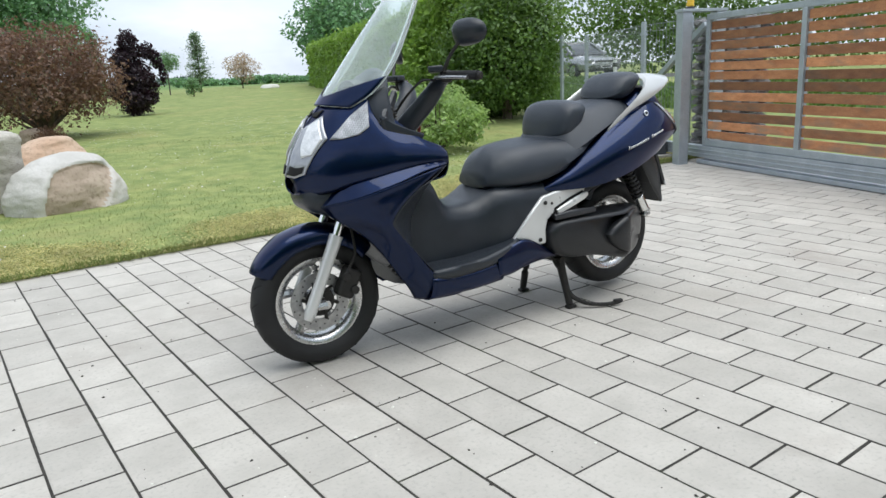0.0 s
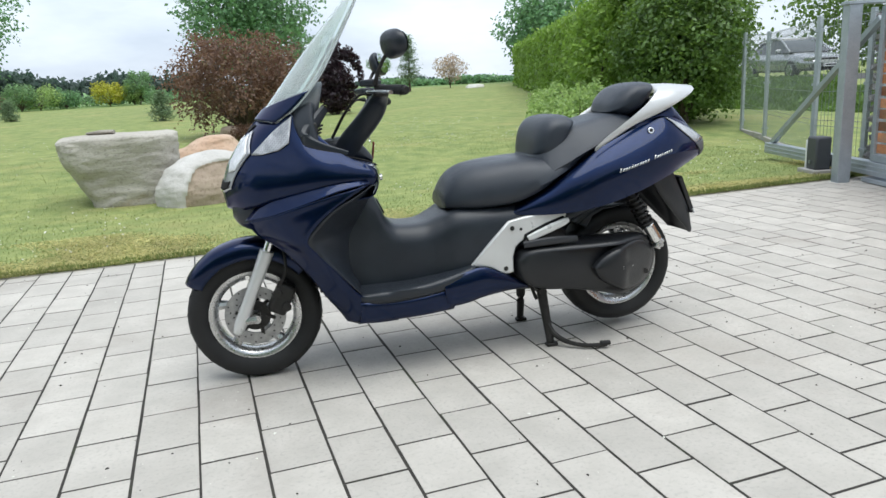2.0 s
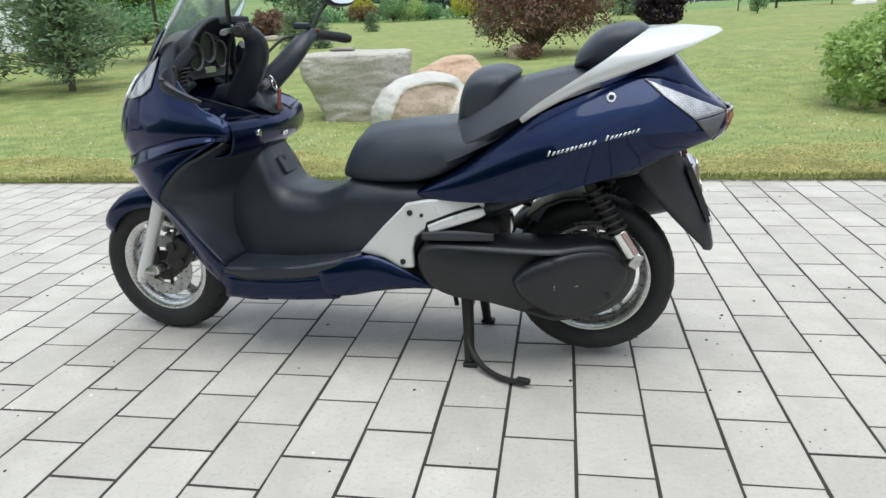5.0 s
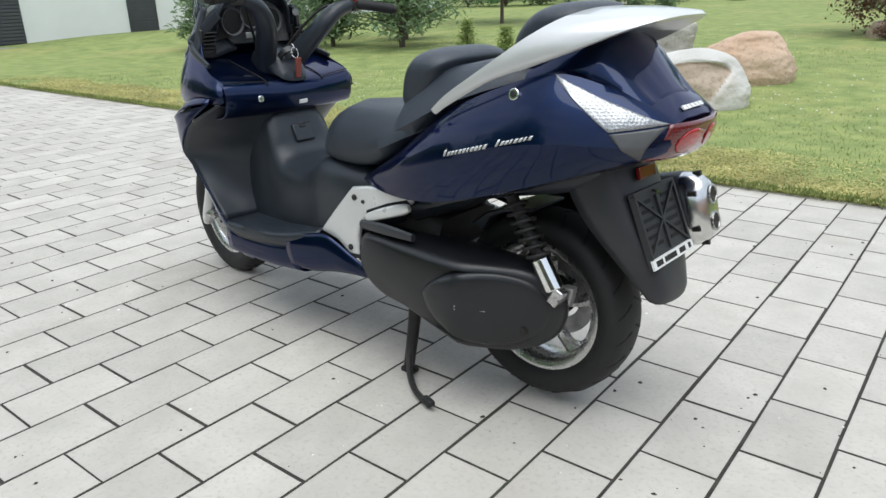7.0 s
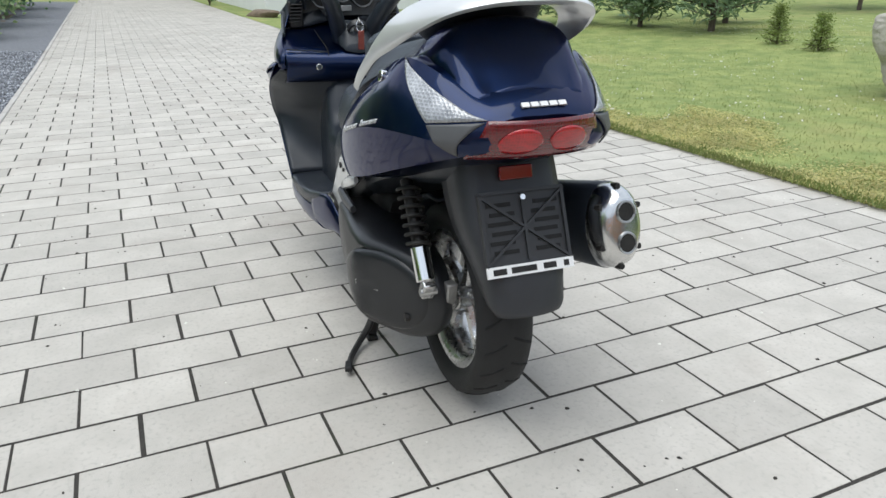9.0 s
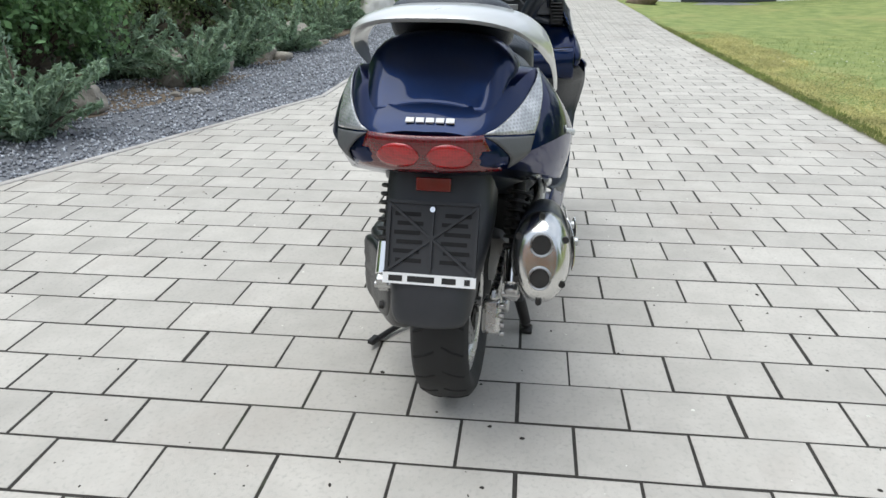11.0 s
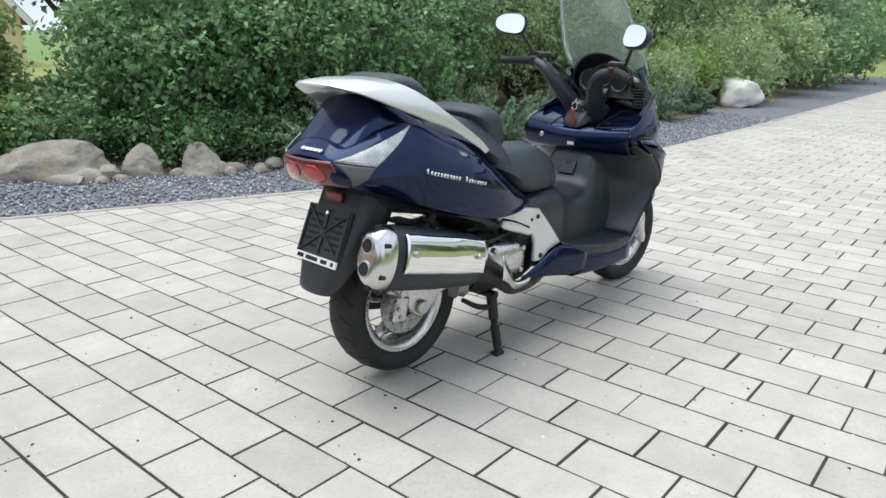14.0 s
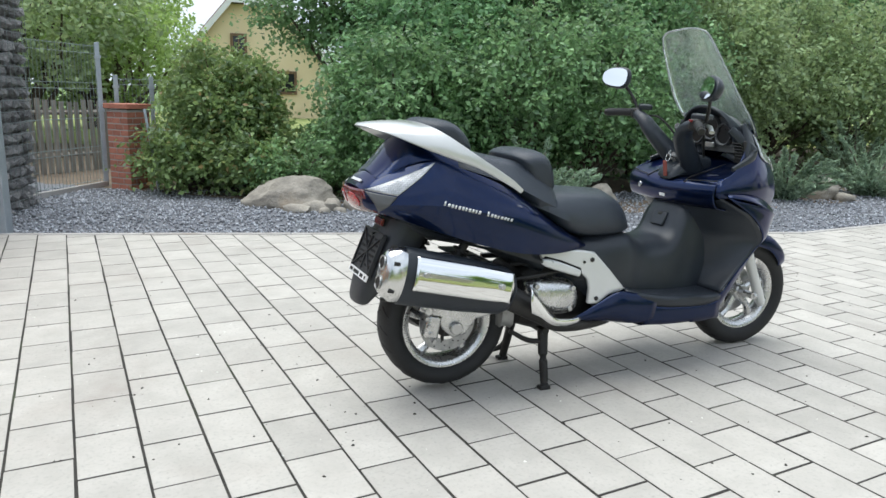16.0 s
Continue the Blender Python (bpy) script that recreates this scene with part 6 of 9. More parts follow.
M_BADGE = surface("silver_badge", (0.56, 0.57, 0.57), (0.64, 0.65, 0.65), 30.0, 0.28, metal=0.4)


def lens_material(name, low, high, ribs, metal=0.45, depth=0.5):
    m = surface(name, low, high, 14.0, 0.16, metal=metal, coat=1.0)
    nt = m.node_tree
    tc = nt.nodes.new("ShaderNodeTexCoord")
    wv = nt.nodes.new("ShaderNodeTexVoronoi")
    wv.inputs["Scale"].default_value, wv.inputs["Randomness"].default_value = ribs, 0.25
    gain = nt.nodes.new("ShaderNodeMapRange")
    gain.inputs["From Max"].default_value, gain.inputs["To Min"].default_value = 0.75, 0.12
    bp = nt.nodes.new("ShaderNodeBump")
    bp.inputs["Strength"].default_value, bp.inputs["Distance"].default_value = depth, 0.002
    nt.links.new(tc.outputs["Object"], wv.inputs["Vector"])
    nt.links.new(wv.outputs["Distance"], gain.inputs["Value"])
    nt.links.new(gain.outputs["Result"], bp.inputs["Height"])
    bsdf = nt.nodes["Principled BSDF"]
    nt.links.new(bp.outputs["Normal"], bsdf.inputs["Normal"])
    # the light and dark of the flutes is also multiplied into the base colour
    old = bsdf.inputs["Base Color"].links[0].from_socket
    mul = nt.nodes.new("ShaderNodeMix")
    mul.data_type, mul.blend_type = "RGBA", "MULTIPLY"
    mul.inputs["Factor"].default_value = 0.55
    nt.links.new(old, mul.inputs["A"])
    nt.links.new(gain.outputs["Result"], mul.inputs["B"])
    nt.links.new(mul.outputs["Result"], bsdf.inputs["Base Color"])
    return m


M_LENS = lens_material("clear_ribbed_lens", (0.20, 0.21, 0.225), (0.70, 0.71, 0.72), 150.0, 0.3, 0.5)
M_HEAD = surface("headlight_lens", (0.22, 0.23, 0.245), (0.46, 0.47, 0.49), 9.0, 0.12, metal=0.35, coat=1.0)
M_REFLECT = surface("silvered_reflector", (0.62, 0.63, 0.64), (0.93, 0.93, 0.92), 26.0, 0.2, 0.5, 60.0, metal=0.35, coat=1.0)
M_TAIL = lens_material("tail_lamp_red", (0.10, 0.001, 0.004), (0.16, 0.0015, 0.006), 160.0, 0.0)


def screen_material():
    m = bpy.data.materials.new("windscreen_plastic")
    m.use_nodes = True
    nt = m.node_tree
    b = nt.nodes["Principled BSDF"]
    b.inputs["Base Color"].default_value = (0.80, 0.9, 0.85, 1)
    b.inputs["Transmission Weight"].default_value = 1.0
    b.inputs["IOR"].default_value = 1.49
    n = nt.nodes.new("ShaderNodeTexNoise")
    n.inputs["Scale"].default_value = 6.0
    r = nt.nodes.new("ShaderNodeMapRange")
    r.inputs["To Min"].default_value, r.inputs["To Max"].default_value = 0.0, 0.05
    nt.links.new(n.outputs["Fac"], r.inputs["Value"])
    nt.links.new(r.outputs["Result"], b.inputs["Roughness"])
    # a milky diffuse share, painted in for the sky that the screen mirrors
    haze = nt.nodes.new("ShaderNodeBsdfDiffuse")
    haze.inputs["Color"].default_value = (0.70, 0.75, 0.76, 1)
    mx = nt.nodes.new("ShaderNodeMixShader")
    rf = nt.nodes.new("ShaderNodeMapRange")
    rf.inputs["To Min"].default_value, rf.inputs["To Max"].default_value = 0.09, 0.26
    nt.links.new(n.outputs["Fac"], rf.inputs["Value"])
    nt.links.new(rf.outputs["Result"], mx.inputs["Fac"])
    nt.links.new(b.outputs["BSDF"], mx.inputs[1])
    nt.links.new(haze.outputs["BSDF"], mx.inputs[2])
    nt.links.new(mx.outputs["Shader"], nt.nodes["Material Output"].inputs["Surface"])
    return m


M_SCREEN = screen_material()

SCOOTER_AT = Matrix.Translation((-0.953, 0.320, 0.0)) @ Matrix.Rotation(radians(176.2), 4, "Z") @ Matrix.Diagonal((1.0, 0.96, 1.0, 1.0))
scooter = thing("maxi_scooter", "dark blue maxi scooter with black seats parked on its centre stand", "scooter", at=SCOOTER_AT)


def resample(pts, n):
    line = smooth_line([(p[0], p[1], p[2] if len(p) > 2 else 0) for p in pts], 10)
    acc = [0.0]
    for a, b in zip(line, line[1:]):
        acc.append(acc[-1] + (b - a).length)
    out, j = [], 0
    for k in range(n):
        d = acc[-1] * k / (n - 1)
        while j < len(acc) - 2 and acc[j + 1] < d:
            j += 1
        w = (d - acc[j]) / max(1e-9, acc[j + 1] - acc[j])
        out.append(line[j].lerp(line[j + 1], min(1, w)))
    return out


def grid_rows(rows, n, steps, m=14):
    """Rows of 3D points, resampled and smoothed both ways."""
    rs = [resample(r, m) if n else [Vector(p) for p in r] for r in rows]
    cols = [smooth_line([r[k] for r in rs], steps) for k in range(len(rs[0]))]
    return [[c[i] for c in cols] for i in range(len(cols[0]))]


def sheet(name, rows, material, thick=0.004, mirror=False, label="", parent=None, steps=4, m=14, bevel=0.0, both=False):
    """A curved panel through rows of points, with thickness; mirror makes the other side's panel instead, both joins the two."""
    g = grid_rows(rows, True, steps, m)
    bm = bmesh.new()
    for sgn in ((1, -1) if both else ((-1,) if mirror else (1,))):
        vs = [[bm.verts.new((p.x, p.y * sgn, p.z)) for p in r] for r in g]
        for r0, r1 in zip(vs, vs[1:]):
            for k in range(len(r0) - 1):
                q = [r0[k], r0[k + 1], r1[k + 1], r1[k]]
                bm.faces.new(q if sgn > 0 else q[::-1])
    bmesh.ops.remove_doubles(bm, verts=bm.verts[:], dist=0.0008)
    ob = part(name, bm, material, parent or scooter, label, angle=60)
    if thick:
        sd = ob.modifiers.new("thickness", "SOLIDIFY")
        sd.thickness, sd.offset = thick, -1.0
    return ob


def hull(name, stations, material, label="", parent=None, steps=5, m=12, axis="x", angle=50):
    """A closed body: stations of (position, half profile from top to bottom), mirrored to both sides."""
    rows = []
    for u, prof in stations:
        half = resample([(p[0], p[1], 0) for p in prof], m)
        ring = [(u, p.x, p.y) for p in half] + [(u, -p.x, p.y) for p in half[-2:0:-1]]
        rows.append([Vector(p) for p in ring])
    cols = [smooth_line([r[k] for r in rows], steps) for k in range(len(rows[0]))]
    bm = bmesh.new()
    vs = [[bm.verts.new(c[i]) for c in cols] for i in range(len(cols[0]))]
    n = len(cols)
    for r0, r1 in zip(vs, vs[1:]):
        for k in range(n):
            bm.faces.new((r0[k], r0[(k + 1) % n], r1[(k + 1) % n], r1[k]))
    bm.faces.new(vs[0])
    bm.faces.new(vs[-1][::-1])
    bmesh.ops.remove_doubles(bm, verts=bm.verts[:], dist=0.0006)
    return part(name, bm, material, parent or scooter, label, angle=angle)


def creased_hull(name, stations, material, label="", parent=None, steps=5, bows=(0.004, 0.012, 0.006, 0.003), n=5, angle=26):
    """A closed body like hull, but with sharp lengthwise creases through the given profile points."""
    rows = []
    for u, prof in stations:
        half = []
        for (a, b), bow in zip(zip(prof, prof[1:]), bows):
            a, b = Vector(a), Vector(b)
            d = b - a
            out = Vector((-d.y, d.x)).normalized()
            if out.x + 0.3 * out.y * (1 if (a.y + b.y) / 2 > prof[2][1] else -1) < 0:
                out = -out
            scale = min(1.0, d.length / 0.09)
            half += [a + d * (k / n) + out * (bow * scale * math.sin(math.pi * k / n)) for k in range(n)]
        half.append(Vector(prof[-1]))
        ring = [(u, p.x, p.y) for p in half] + [(u, -p.x, p.y) for p in half[-2:0:-1]]
        rows.append([Vector(p) for p in ring])
    cols = [smooth_line([r[k] for r in rows], steps) for k in range(len(rows[0]))]
    bm = bmesh.new()
    vs = [[bm.verts.new(c[i]) for c in cols] for i in range(len(cols[0]))]
    m = len(cols)
    for r0, r1 in zip(vs, vs[1:]):
        for k in range(m):
            bm.faces.new((r0[k], r0[(k + 1) % m], r1[(k + 1) % m], r1[k]))
    bm.faces.new(vs[0])
    bm.faces.new(vs[-1][::-1])
    bmesh.ops.remove_doubles(bm, verts=bm.verts[:], dist=0.0006)
    return part(name, bm, material, parent or scooter, label, angle=angle)


def pad(name, poly, half, material, label="", parent=None, v0=0.0, round_=0.22, n=19):
    """An upholstered pad: an outline in side view, swept across and pinched towards its rounded ends."""
    c = Vector((sum(p[0] for p in poly) / len(poly), sum(p[1] for p in poly) / len(poly)))
    line = [Vector((p.x, p.y)) for p in smooth_line([(p[0], p[1], 0) for p in poly + poly[:1]], 5)][:-1]
    bm = bmesh.new()
    rings = []
    for k in range(n):
        q = math.sin(math.pi * (k / (n - 1) - 0.5))
        s = max(0.0, 1 - abs(q) ** 3.4) ** 0.45
        s = 1 - (1 - s) * min(0.9, round_ * 3.2)
        rings.append([bm.verts.new((c.x + (p.x - c.x) * s, v0 + q * half, c.y + (p.y - c.y) * s)) for p in line])
    m = len(line)
    for r0, r1 in zip(rings, rings[1:]):
        for k in range(m):
            bm.faces.new((r0[k], r0[(k + 1) % m], r1[(k + 1) % m], r1[k]))
    bm.faces.new(rings[0])
    bm.faces.new(rings[-1][::-1])
    ob = part(name, bm, material, parent or scooter, label, angle=60, bevel=0.008)
    return ob


def plate(name, poly, v, thick, material, label="", parent=None, bevel=0.005, top=None):
    """A cast plate with an outline in side view, from v outwards by thick; top gives its outer face another v per point."""
    bm = bmesh.new()
    a = [bm.verts.new((p[0], v, p[1])) for p in poly]
    b = [bm.verts.new((p[0], v + thick, p[1])) for p in poly]
    n = len(poly)
    bm.faces.new(a)
    bm.faces.new(b[::-1])
    for k in range(n):
        bm.faces.new((a[k], a[(k + 1) % n], b[(k + 1) % n], b[k]))
    return part(name, bm, material, parent or scooter, label, angle=35, bevel=bevel)


def tree_of(ob):
    me = ob.data
    return BVHTree.FromPolygons([v.co.copy() for v in me.vertices], [tuple(p.vertices) for p in me.polygons])


def on_side(tree, poly, side, material, name, label="", parent=None, lift=0.004, res=9, thick=0.004, axis="v"):
    """A lens, badge or cover that follows the body: a quadrilateral or polygon outline laid on its skin from one side (or from behind)."""
    bm = bmesh.new()
    pts = [Vector((p[0], p[1])) for p in poly]
    if len(pts) == 4:
        pts = [pts[0], pts[0].lerp(pts[1], 0.5), pts[1], pts[2], pts[2].lerp(pts[3], 0.5), pts[3]]
    run = lambda p, q, r, k: p.lerp(q, 2 * k) if k < 0.5 else q.lerp(r, 2 * k - 1)
    grid = []
    for i in range(res):
        row = []
        for j in range(res):
            s, t = i / (res - 1), j / (res - 1)
            p = run(pts[0], pts[1], pts[2], s).lerp(run(pts[5], pts[4], pts[3], s), t)
            if axis == "v":
                o, way = Vector((p.x, side * 0.8, p.y)), Vector((0, -side, 0))
            elif axis == "nose":
                o, way = Vector((2.0, side * p.x, p.y)), Vector((-1, 0, 0))
            else:
                o, way = Vector((-2.0, p.x, p.y)), Vector((1, 0, 0))
            hit, nrm, _, _ = tree.ray_cast(o, way)
            if hit is None:
                near, nrm, _, _ = tree.find_nearest(Vector((p.x, side * 0.25, p.y)) if axis == "v" else Vector((-1.15, p.x, p.y)))
                hit = near
            if nrm.dot(way) > 0:
                nrm = -nrm
            row.append(bm.verts.new(hit + nrm * lift))
        grid.append(row)
    for r0, r1 in zip(grid, grid[1:]):
        for k in range(res - 1):
            bm.faces.new((r0[k], r0[k + 1], r1[k + 1], r1[k]))
    ob = part(name, bm, material, parent or scooter, label, angle=70)
    sd = ob.modifiers.new("thickness", "SOLIDIFY")
    sd.thickness, sd.offset = thick, 0.0
    return ob


def ring_profile(bm, profile, centre, n=48):
    """A body of revolution about the v axis: profile of (radius, v), closed."""
    rings = []
    for k in range(n):
        a = 2 * math.pi * k / n
        rings.append([bm.verts.new((centre[0] + r * math.cos(a), centre[1] + v, centre[2] + r * math.sin(a))) for r, v in profile])
    m = len(profile)
    for k in range(n):
        r0, r1 = rings[k], rings[(k + 1) % n]
        for j in range(m):
            bm.faces.new((r0[j], r0[(j + 1) % m], r1[(j + 1) % m], r1[j]))


M_DISC = surface("brake_disc_steel", (0.32, 0.32, 0.325), (0.50, 0.50, 0.50), 40.0, 0.36, 0.2, 300.0, metal=0.9)


def wheel(name, centre, R, width, rim_r, spokes, label, disc_side, disc_r, turn=0.0):
    w = new(name)
    w.parent = scooter
    tagged(w, label)
    w.matrix_basis = Matrix.Translation(centre) @ Matrix.Rotation(radians(turn), 4, "Z")
    h = width / 2
    bm = bmesh.new()
    sec = R - rim_r
    prof = [(rim_r - 0.004, -h * 0.72), (rim_r + sec * 0.35, -h * 0.96), (rim_r + sec * 0.62, -h), (rim_r + sec * 0.84, -h * 0.84), (rim_r + sec * 0.96, -h * 0.5), (R, 0),
            (rim_r + sec * 0.96, h * 0.5), (rim_r + sec * 0.84, h * 0.84), (rim_r + sec * 0.62, h), (rim_r + sec * 0.35, h * 0.96), (rim_r - 0.004, h * 0.72), (rim_r - 0.012, 0)]
    ring_profile(bm, prof, (0, 0, 0), 64)
    ty = part("tyre", bm, M_RUBBER, w, angle=80)
    # tread grooves across the shoulder: thin black tubes whose colour stands for their shade
    for k in range(22):
        a = 2 * math.pi * k / 22
        for s in (-1, 1):
            bm = bmesh.new()
            pts = []
            for q in range(4):
                w_ = 0.12 + 0.72 * q / 3
                rr = rim_r + sec * (1 - 0.04 * (w_ / 0.5) ** 2.6) - 0.0030
                aa = a + 0.11 * q / 3 + (0.06 if s > 0 else 0)
                pts.append((rr * math.cos(aa), s * h * w_, rr * math.sin(aa)))
            tube(bm, pts, 0.0042, 6, 2)
            part("groove", bm, M_HOLE, ty)
    bm = bmesh.new()
    ring_profile(bm, [(rim_r + 0.002, -h * 0.74), (rim_r + 0.004, -h * 0.66), (rim_r - 0.014, -h * 0.6), (rim_r - 0.022, -h * 0.3), (rim_r - 0.022, h * 0.3), (rim_r - 0.014, h * 0.6), (rim_r + 0.004, h * 0.66), (rim_r + 0.002, h * 0.74),
                      (rim_r - 0.012, h * 0.74), (rim_r - 0.034, h * 0.45), (rim_r - 0.036, 0), (rim_r - 0.034, -h * 0.45), (rim_r - 0.012, -h * 0.74)], (0, 0, 0), 64)
    part("rim", bm, M_ALU, w, "cast silver rim", angle=60)
    bm = bmesh.new()
    rod(bm, (0, -h * 0.62, 0), (0, h * 0.62, 0), 0.038, n=24)
    part("hub", bm, M_ALU, w, bevel=0.006)
    for k in range(spokes):
        a = 2 * math.pi * k / spokes + 0.3
        bm = bmesh.new()
        d = Vector((math.cos(a), 0, math.sin(a)))
        e = Vector((-math.sin(a), 0, math.cos(a)))
        tube(bm, [d * 0.03, d * (rim_r * 0.55) + e * 0.012, d * (rim_r - 0.028)], [0.021, 0.017, 0.022], 8, 4, (1.0, 1.0))
        part("spoke", bm, M_ALU, w)
    bm = bmesh.new()
    dv = disc_side * (h * 0.72)
    ring_profile(bm, [(disc_r * 0.60, dv - 0.0025), (disc_r, dv - 0.0025), (disc_r, dv + 0.0025), (disc_r * 0.62, dv + 0.0025)], (0, 0, 0), 56)
    dk = part("brake_disc", bm, M_DISC, w, "drilled steel brake disc", angle=30)
    for k in range(30):
        a = 2 * math.pi * k / 30
        rr = disc_r * (0.70 + 0.11 * (k % 3))
        bm = bmesh.new()
        rod(bm, (rr * math.cos(a), dv + disc_side * 0.0022, rr * math.sin(a)), (rr * math.cos(a), dv + disc_side * 0.0032, rr * math.sin(a)), 0.0034, n=8)
        part("drill_hole", bm, M_IRON, dk, smooth=False)
    bm = bmesh.new()
    ring_profile(bm, [(0.022, dv - 0.004), (disc_r * 0.50, dv - 0.003), (disc_r * 0.50, dv + 0.003), (0.022, dv + 0.004)], (0, 0, 0), 32)
    part("disc_carrier", bm, M_IRON, dk, "dark disc carrier")
    for k in range(6):
        a = 2 * math.pi * k / 6
        bm = bmesh.new()
        rod(bm, (0.036 * math.cos(a), dv, 0.036 * math.sin(a)), (disc_r * 0.66 * math.cos(a + 0.25), dv, disc_r * 0.66 * math.sin(a + 0.25)), 0.008, n=6)
        part("carrier_arm", bm, M_IRON, dk)
    bm = bmesh.new()
    rod(bm, (0, -h * 1.0, 0), (0, h * 1.0, 0), 0.013, n=12)
    part("axle", bm, M_STEEL, w)
    return w


FRONT, REAR = Vector((0.79, 0, 0.265)), Vector((-0.81, 0, 0.292))
wheel("front_wheel", FRONT, 0.265, 0.118, 0.182, 5, "front wheel with a cast rim and black tyre", 1, 0.120, -4.0)
wheel("rear_wheel", REAR, 0.268, 0.152, 0.192, 5, "rear wheel with a cast rim, lifted just clear of the ground", -1, 0.12)

# --- tail, tail lamps and grab rail ---
tail_body = creased_hull("tail_cowl", [
    (-0.262, [(0.165, 0.606), (0.18, 0.604), (0.188, 0.598), (0.186, 0.592), (0.17, 0.588)]),
    (-0.33, [(0.10, 0.642), (0.20, 0.640), (0.221, 0.618), (0.215, 0.588), (0.12, 0.578)]),
    (-0.42, [(0.0, 0.67), (0.21, 0.692), (0.248, 0.648), (0.240, 0.585), (0.0, 0.565)]),
    (-0.53, [(0.0, 0.72), (0.218, 0.766), (0.278, 0.694), (0.264, 0.592), (0.0, 0.56)]),
    (-0.65, [(0.0, 0.80), (0.220, 0.842), (0.298, 0.738), (0.276, 0.612), (0.0, 0.58)]),
    (-0.80, [(0.0, 0.88), (0.216, 0.905), (0.303, 0.772), (0.270, 0.652), (0.0, 0.62)]),
    (-0.94, [(0.0, 0.950), (0.210, 0.942), (0.286, 0.796), (0.245, 0.698), (0.0, 0.67)]),
    (-1.04, [(0.0, 0.952), (0.176, 0.922), (0.252, 0.799), (0.206, 0.732), (0.0, 0.71)]),
    (-1.12, [(0.0, 0.904), (0.146, 0.880), (0.206, 0.795), (0.172, 0.758), (0.0, 0.745)]),
    (-1.165, [(0.0, 0.868), (0.125, 0.853), (0.160, 0.795), (0.138, 0.773), (0.0, 0.763)]),
    (-1.185, [(0.0, 0.845), (0.100, 0.838), (0.124, 0.803), (0.095, 0.786), (0.0, 0.781)])], M_BLUE, "glossy dark blue tail cowl", steps=6)
TAIL = tree_of(tail_body)
for s in (1, -1):
    on_side(TAIL, [(-0.945, 0.940), (-1.176, 0.840), (-1.086, 0.827), (-1.000, 0.893)], s, M_LENS, "indicator_lens", "clear ribbed indicator lens", lift=0.003, res=14)
    on_side(TAIL, [(-1.088, 0.823), (-1.176, 0.836), (-1.138, 0.769), (-1.112, 0.795)], s, M_DASH, "side_reflector", "plain grey wedge under the indicator", lift=0.003, res=12)
    # the model badge: slanted strokes in two words, the first stroke of each a little taller
    words = (((-0.686, 0.739), (-0.822, 0.776), 11), ((-0.845, 0.782), (-0.937, 0.806), 8)) if s > 0 else (((-0.939, 0.799), (-0.800, 0.764), 11), ((-0.778, 0.758), (-0.668, 0.731), 8))
    for p, q, n in words:
        p, q = Vector(p), Vector(q)
        run = (q - p) / n
        for k in range(n):
            a, b = p + run * k, p + run * (k + (0.62 if k % 3 else 0.45))
            up = Vector((-0.005 if s > 0 else 0.005, 0.015 if k == 0 else 0.0098))
            on_side(TAIL, [tuple(a), tuple(b), tuple(b + up), tuple(a + up)], s, M_BADGE, "badge_stroke", "slim silver stroke of the side badge", lift=0.0025, res=3, thick=0.003)
bm = bmesh.new()
rod(bm, (-0.858, 0.228, 0.890), (-0.858, 0.250, 0.896), 0.014, n=18)
lk = part("seat_lock", bm, M_CHROME, scooter, "chrome lock barrel", bevel=0.002)
bm = bmesh.new()
rod(bm, (-0.858, 0.2495, 0.8958), (-0.858, 0.2515, 0.8964), 0.0075, n=14)
part("lock_core", bm, M_IRON, lk)


def lamp_point(q, h, out=0.0):
    """A point of the tail lamp's face: q across from -1 to 1, h up from 0 to 1."""
    v = q * (0.160 - 0.036 * h)
    bulge = 1 - abs(q) ** 2.4
    u = -1.139 - 0.042 * h - bulge * (0.040 - 0.014 * h) - 0.010 * math.sin(math.pi * h) - out
    return (u, v, 0.761 + 0.081 * h)


def tail_lamp():
    ob = sheet("tail_lamp", [[lamp_point(-1 + q / 5, h, 0.004) for h in (1.0, 0.75, 0.4, 0.12, 0.0)] for q in range(11)], M_TAIL, 0.012, label="wide dark red tail lamp", steps=3, m=10)
    for s in (1, -1):
        rows = []
        for k in range(9):
            e = math.sqrt(max(0.02, 1 - (k / 4 - 1) ** 2))
            rows.append([lamp_point(s * (0.06 + 0.66 * k / 8), 0.47 + 0.34 * e * g, 0.0062) for g in (1.0, 0.5, 0.0, -0.5, -1.0)])
        sheet("bulb_reflector", rows, M_TAIL_BRIGHT, 0.002, label="brighter red oval reflector", parent=ob, steps=2, m=8)
    return ob


M_TAIL_BRIGHT = lens_material("tail_lamp_bright", (0.28, 0.001, 0.003), (0.52, 0.002, 0.006), 160.0, 0.0)
tail_lamp()
for k in range(5):
    bm = bmesh.new()
    box(bm, (-1.1720, 0.034 - 0.0215 * k, 0.8655), (0.004, 0.0175, 0.011), Matrix.Rotation(radians(49), 3, "Y"))
    part("badge_block", bm, M_WHITE, scooter, "plain white block of the tail badge", smooth=False)


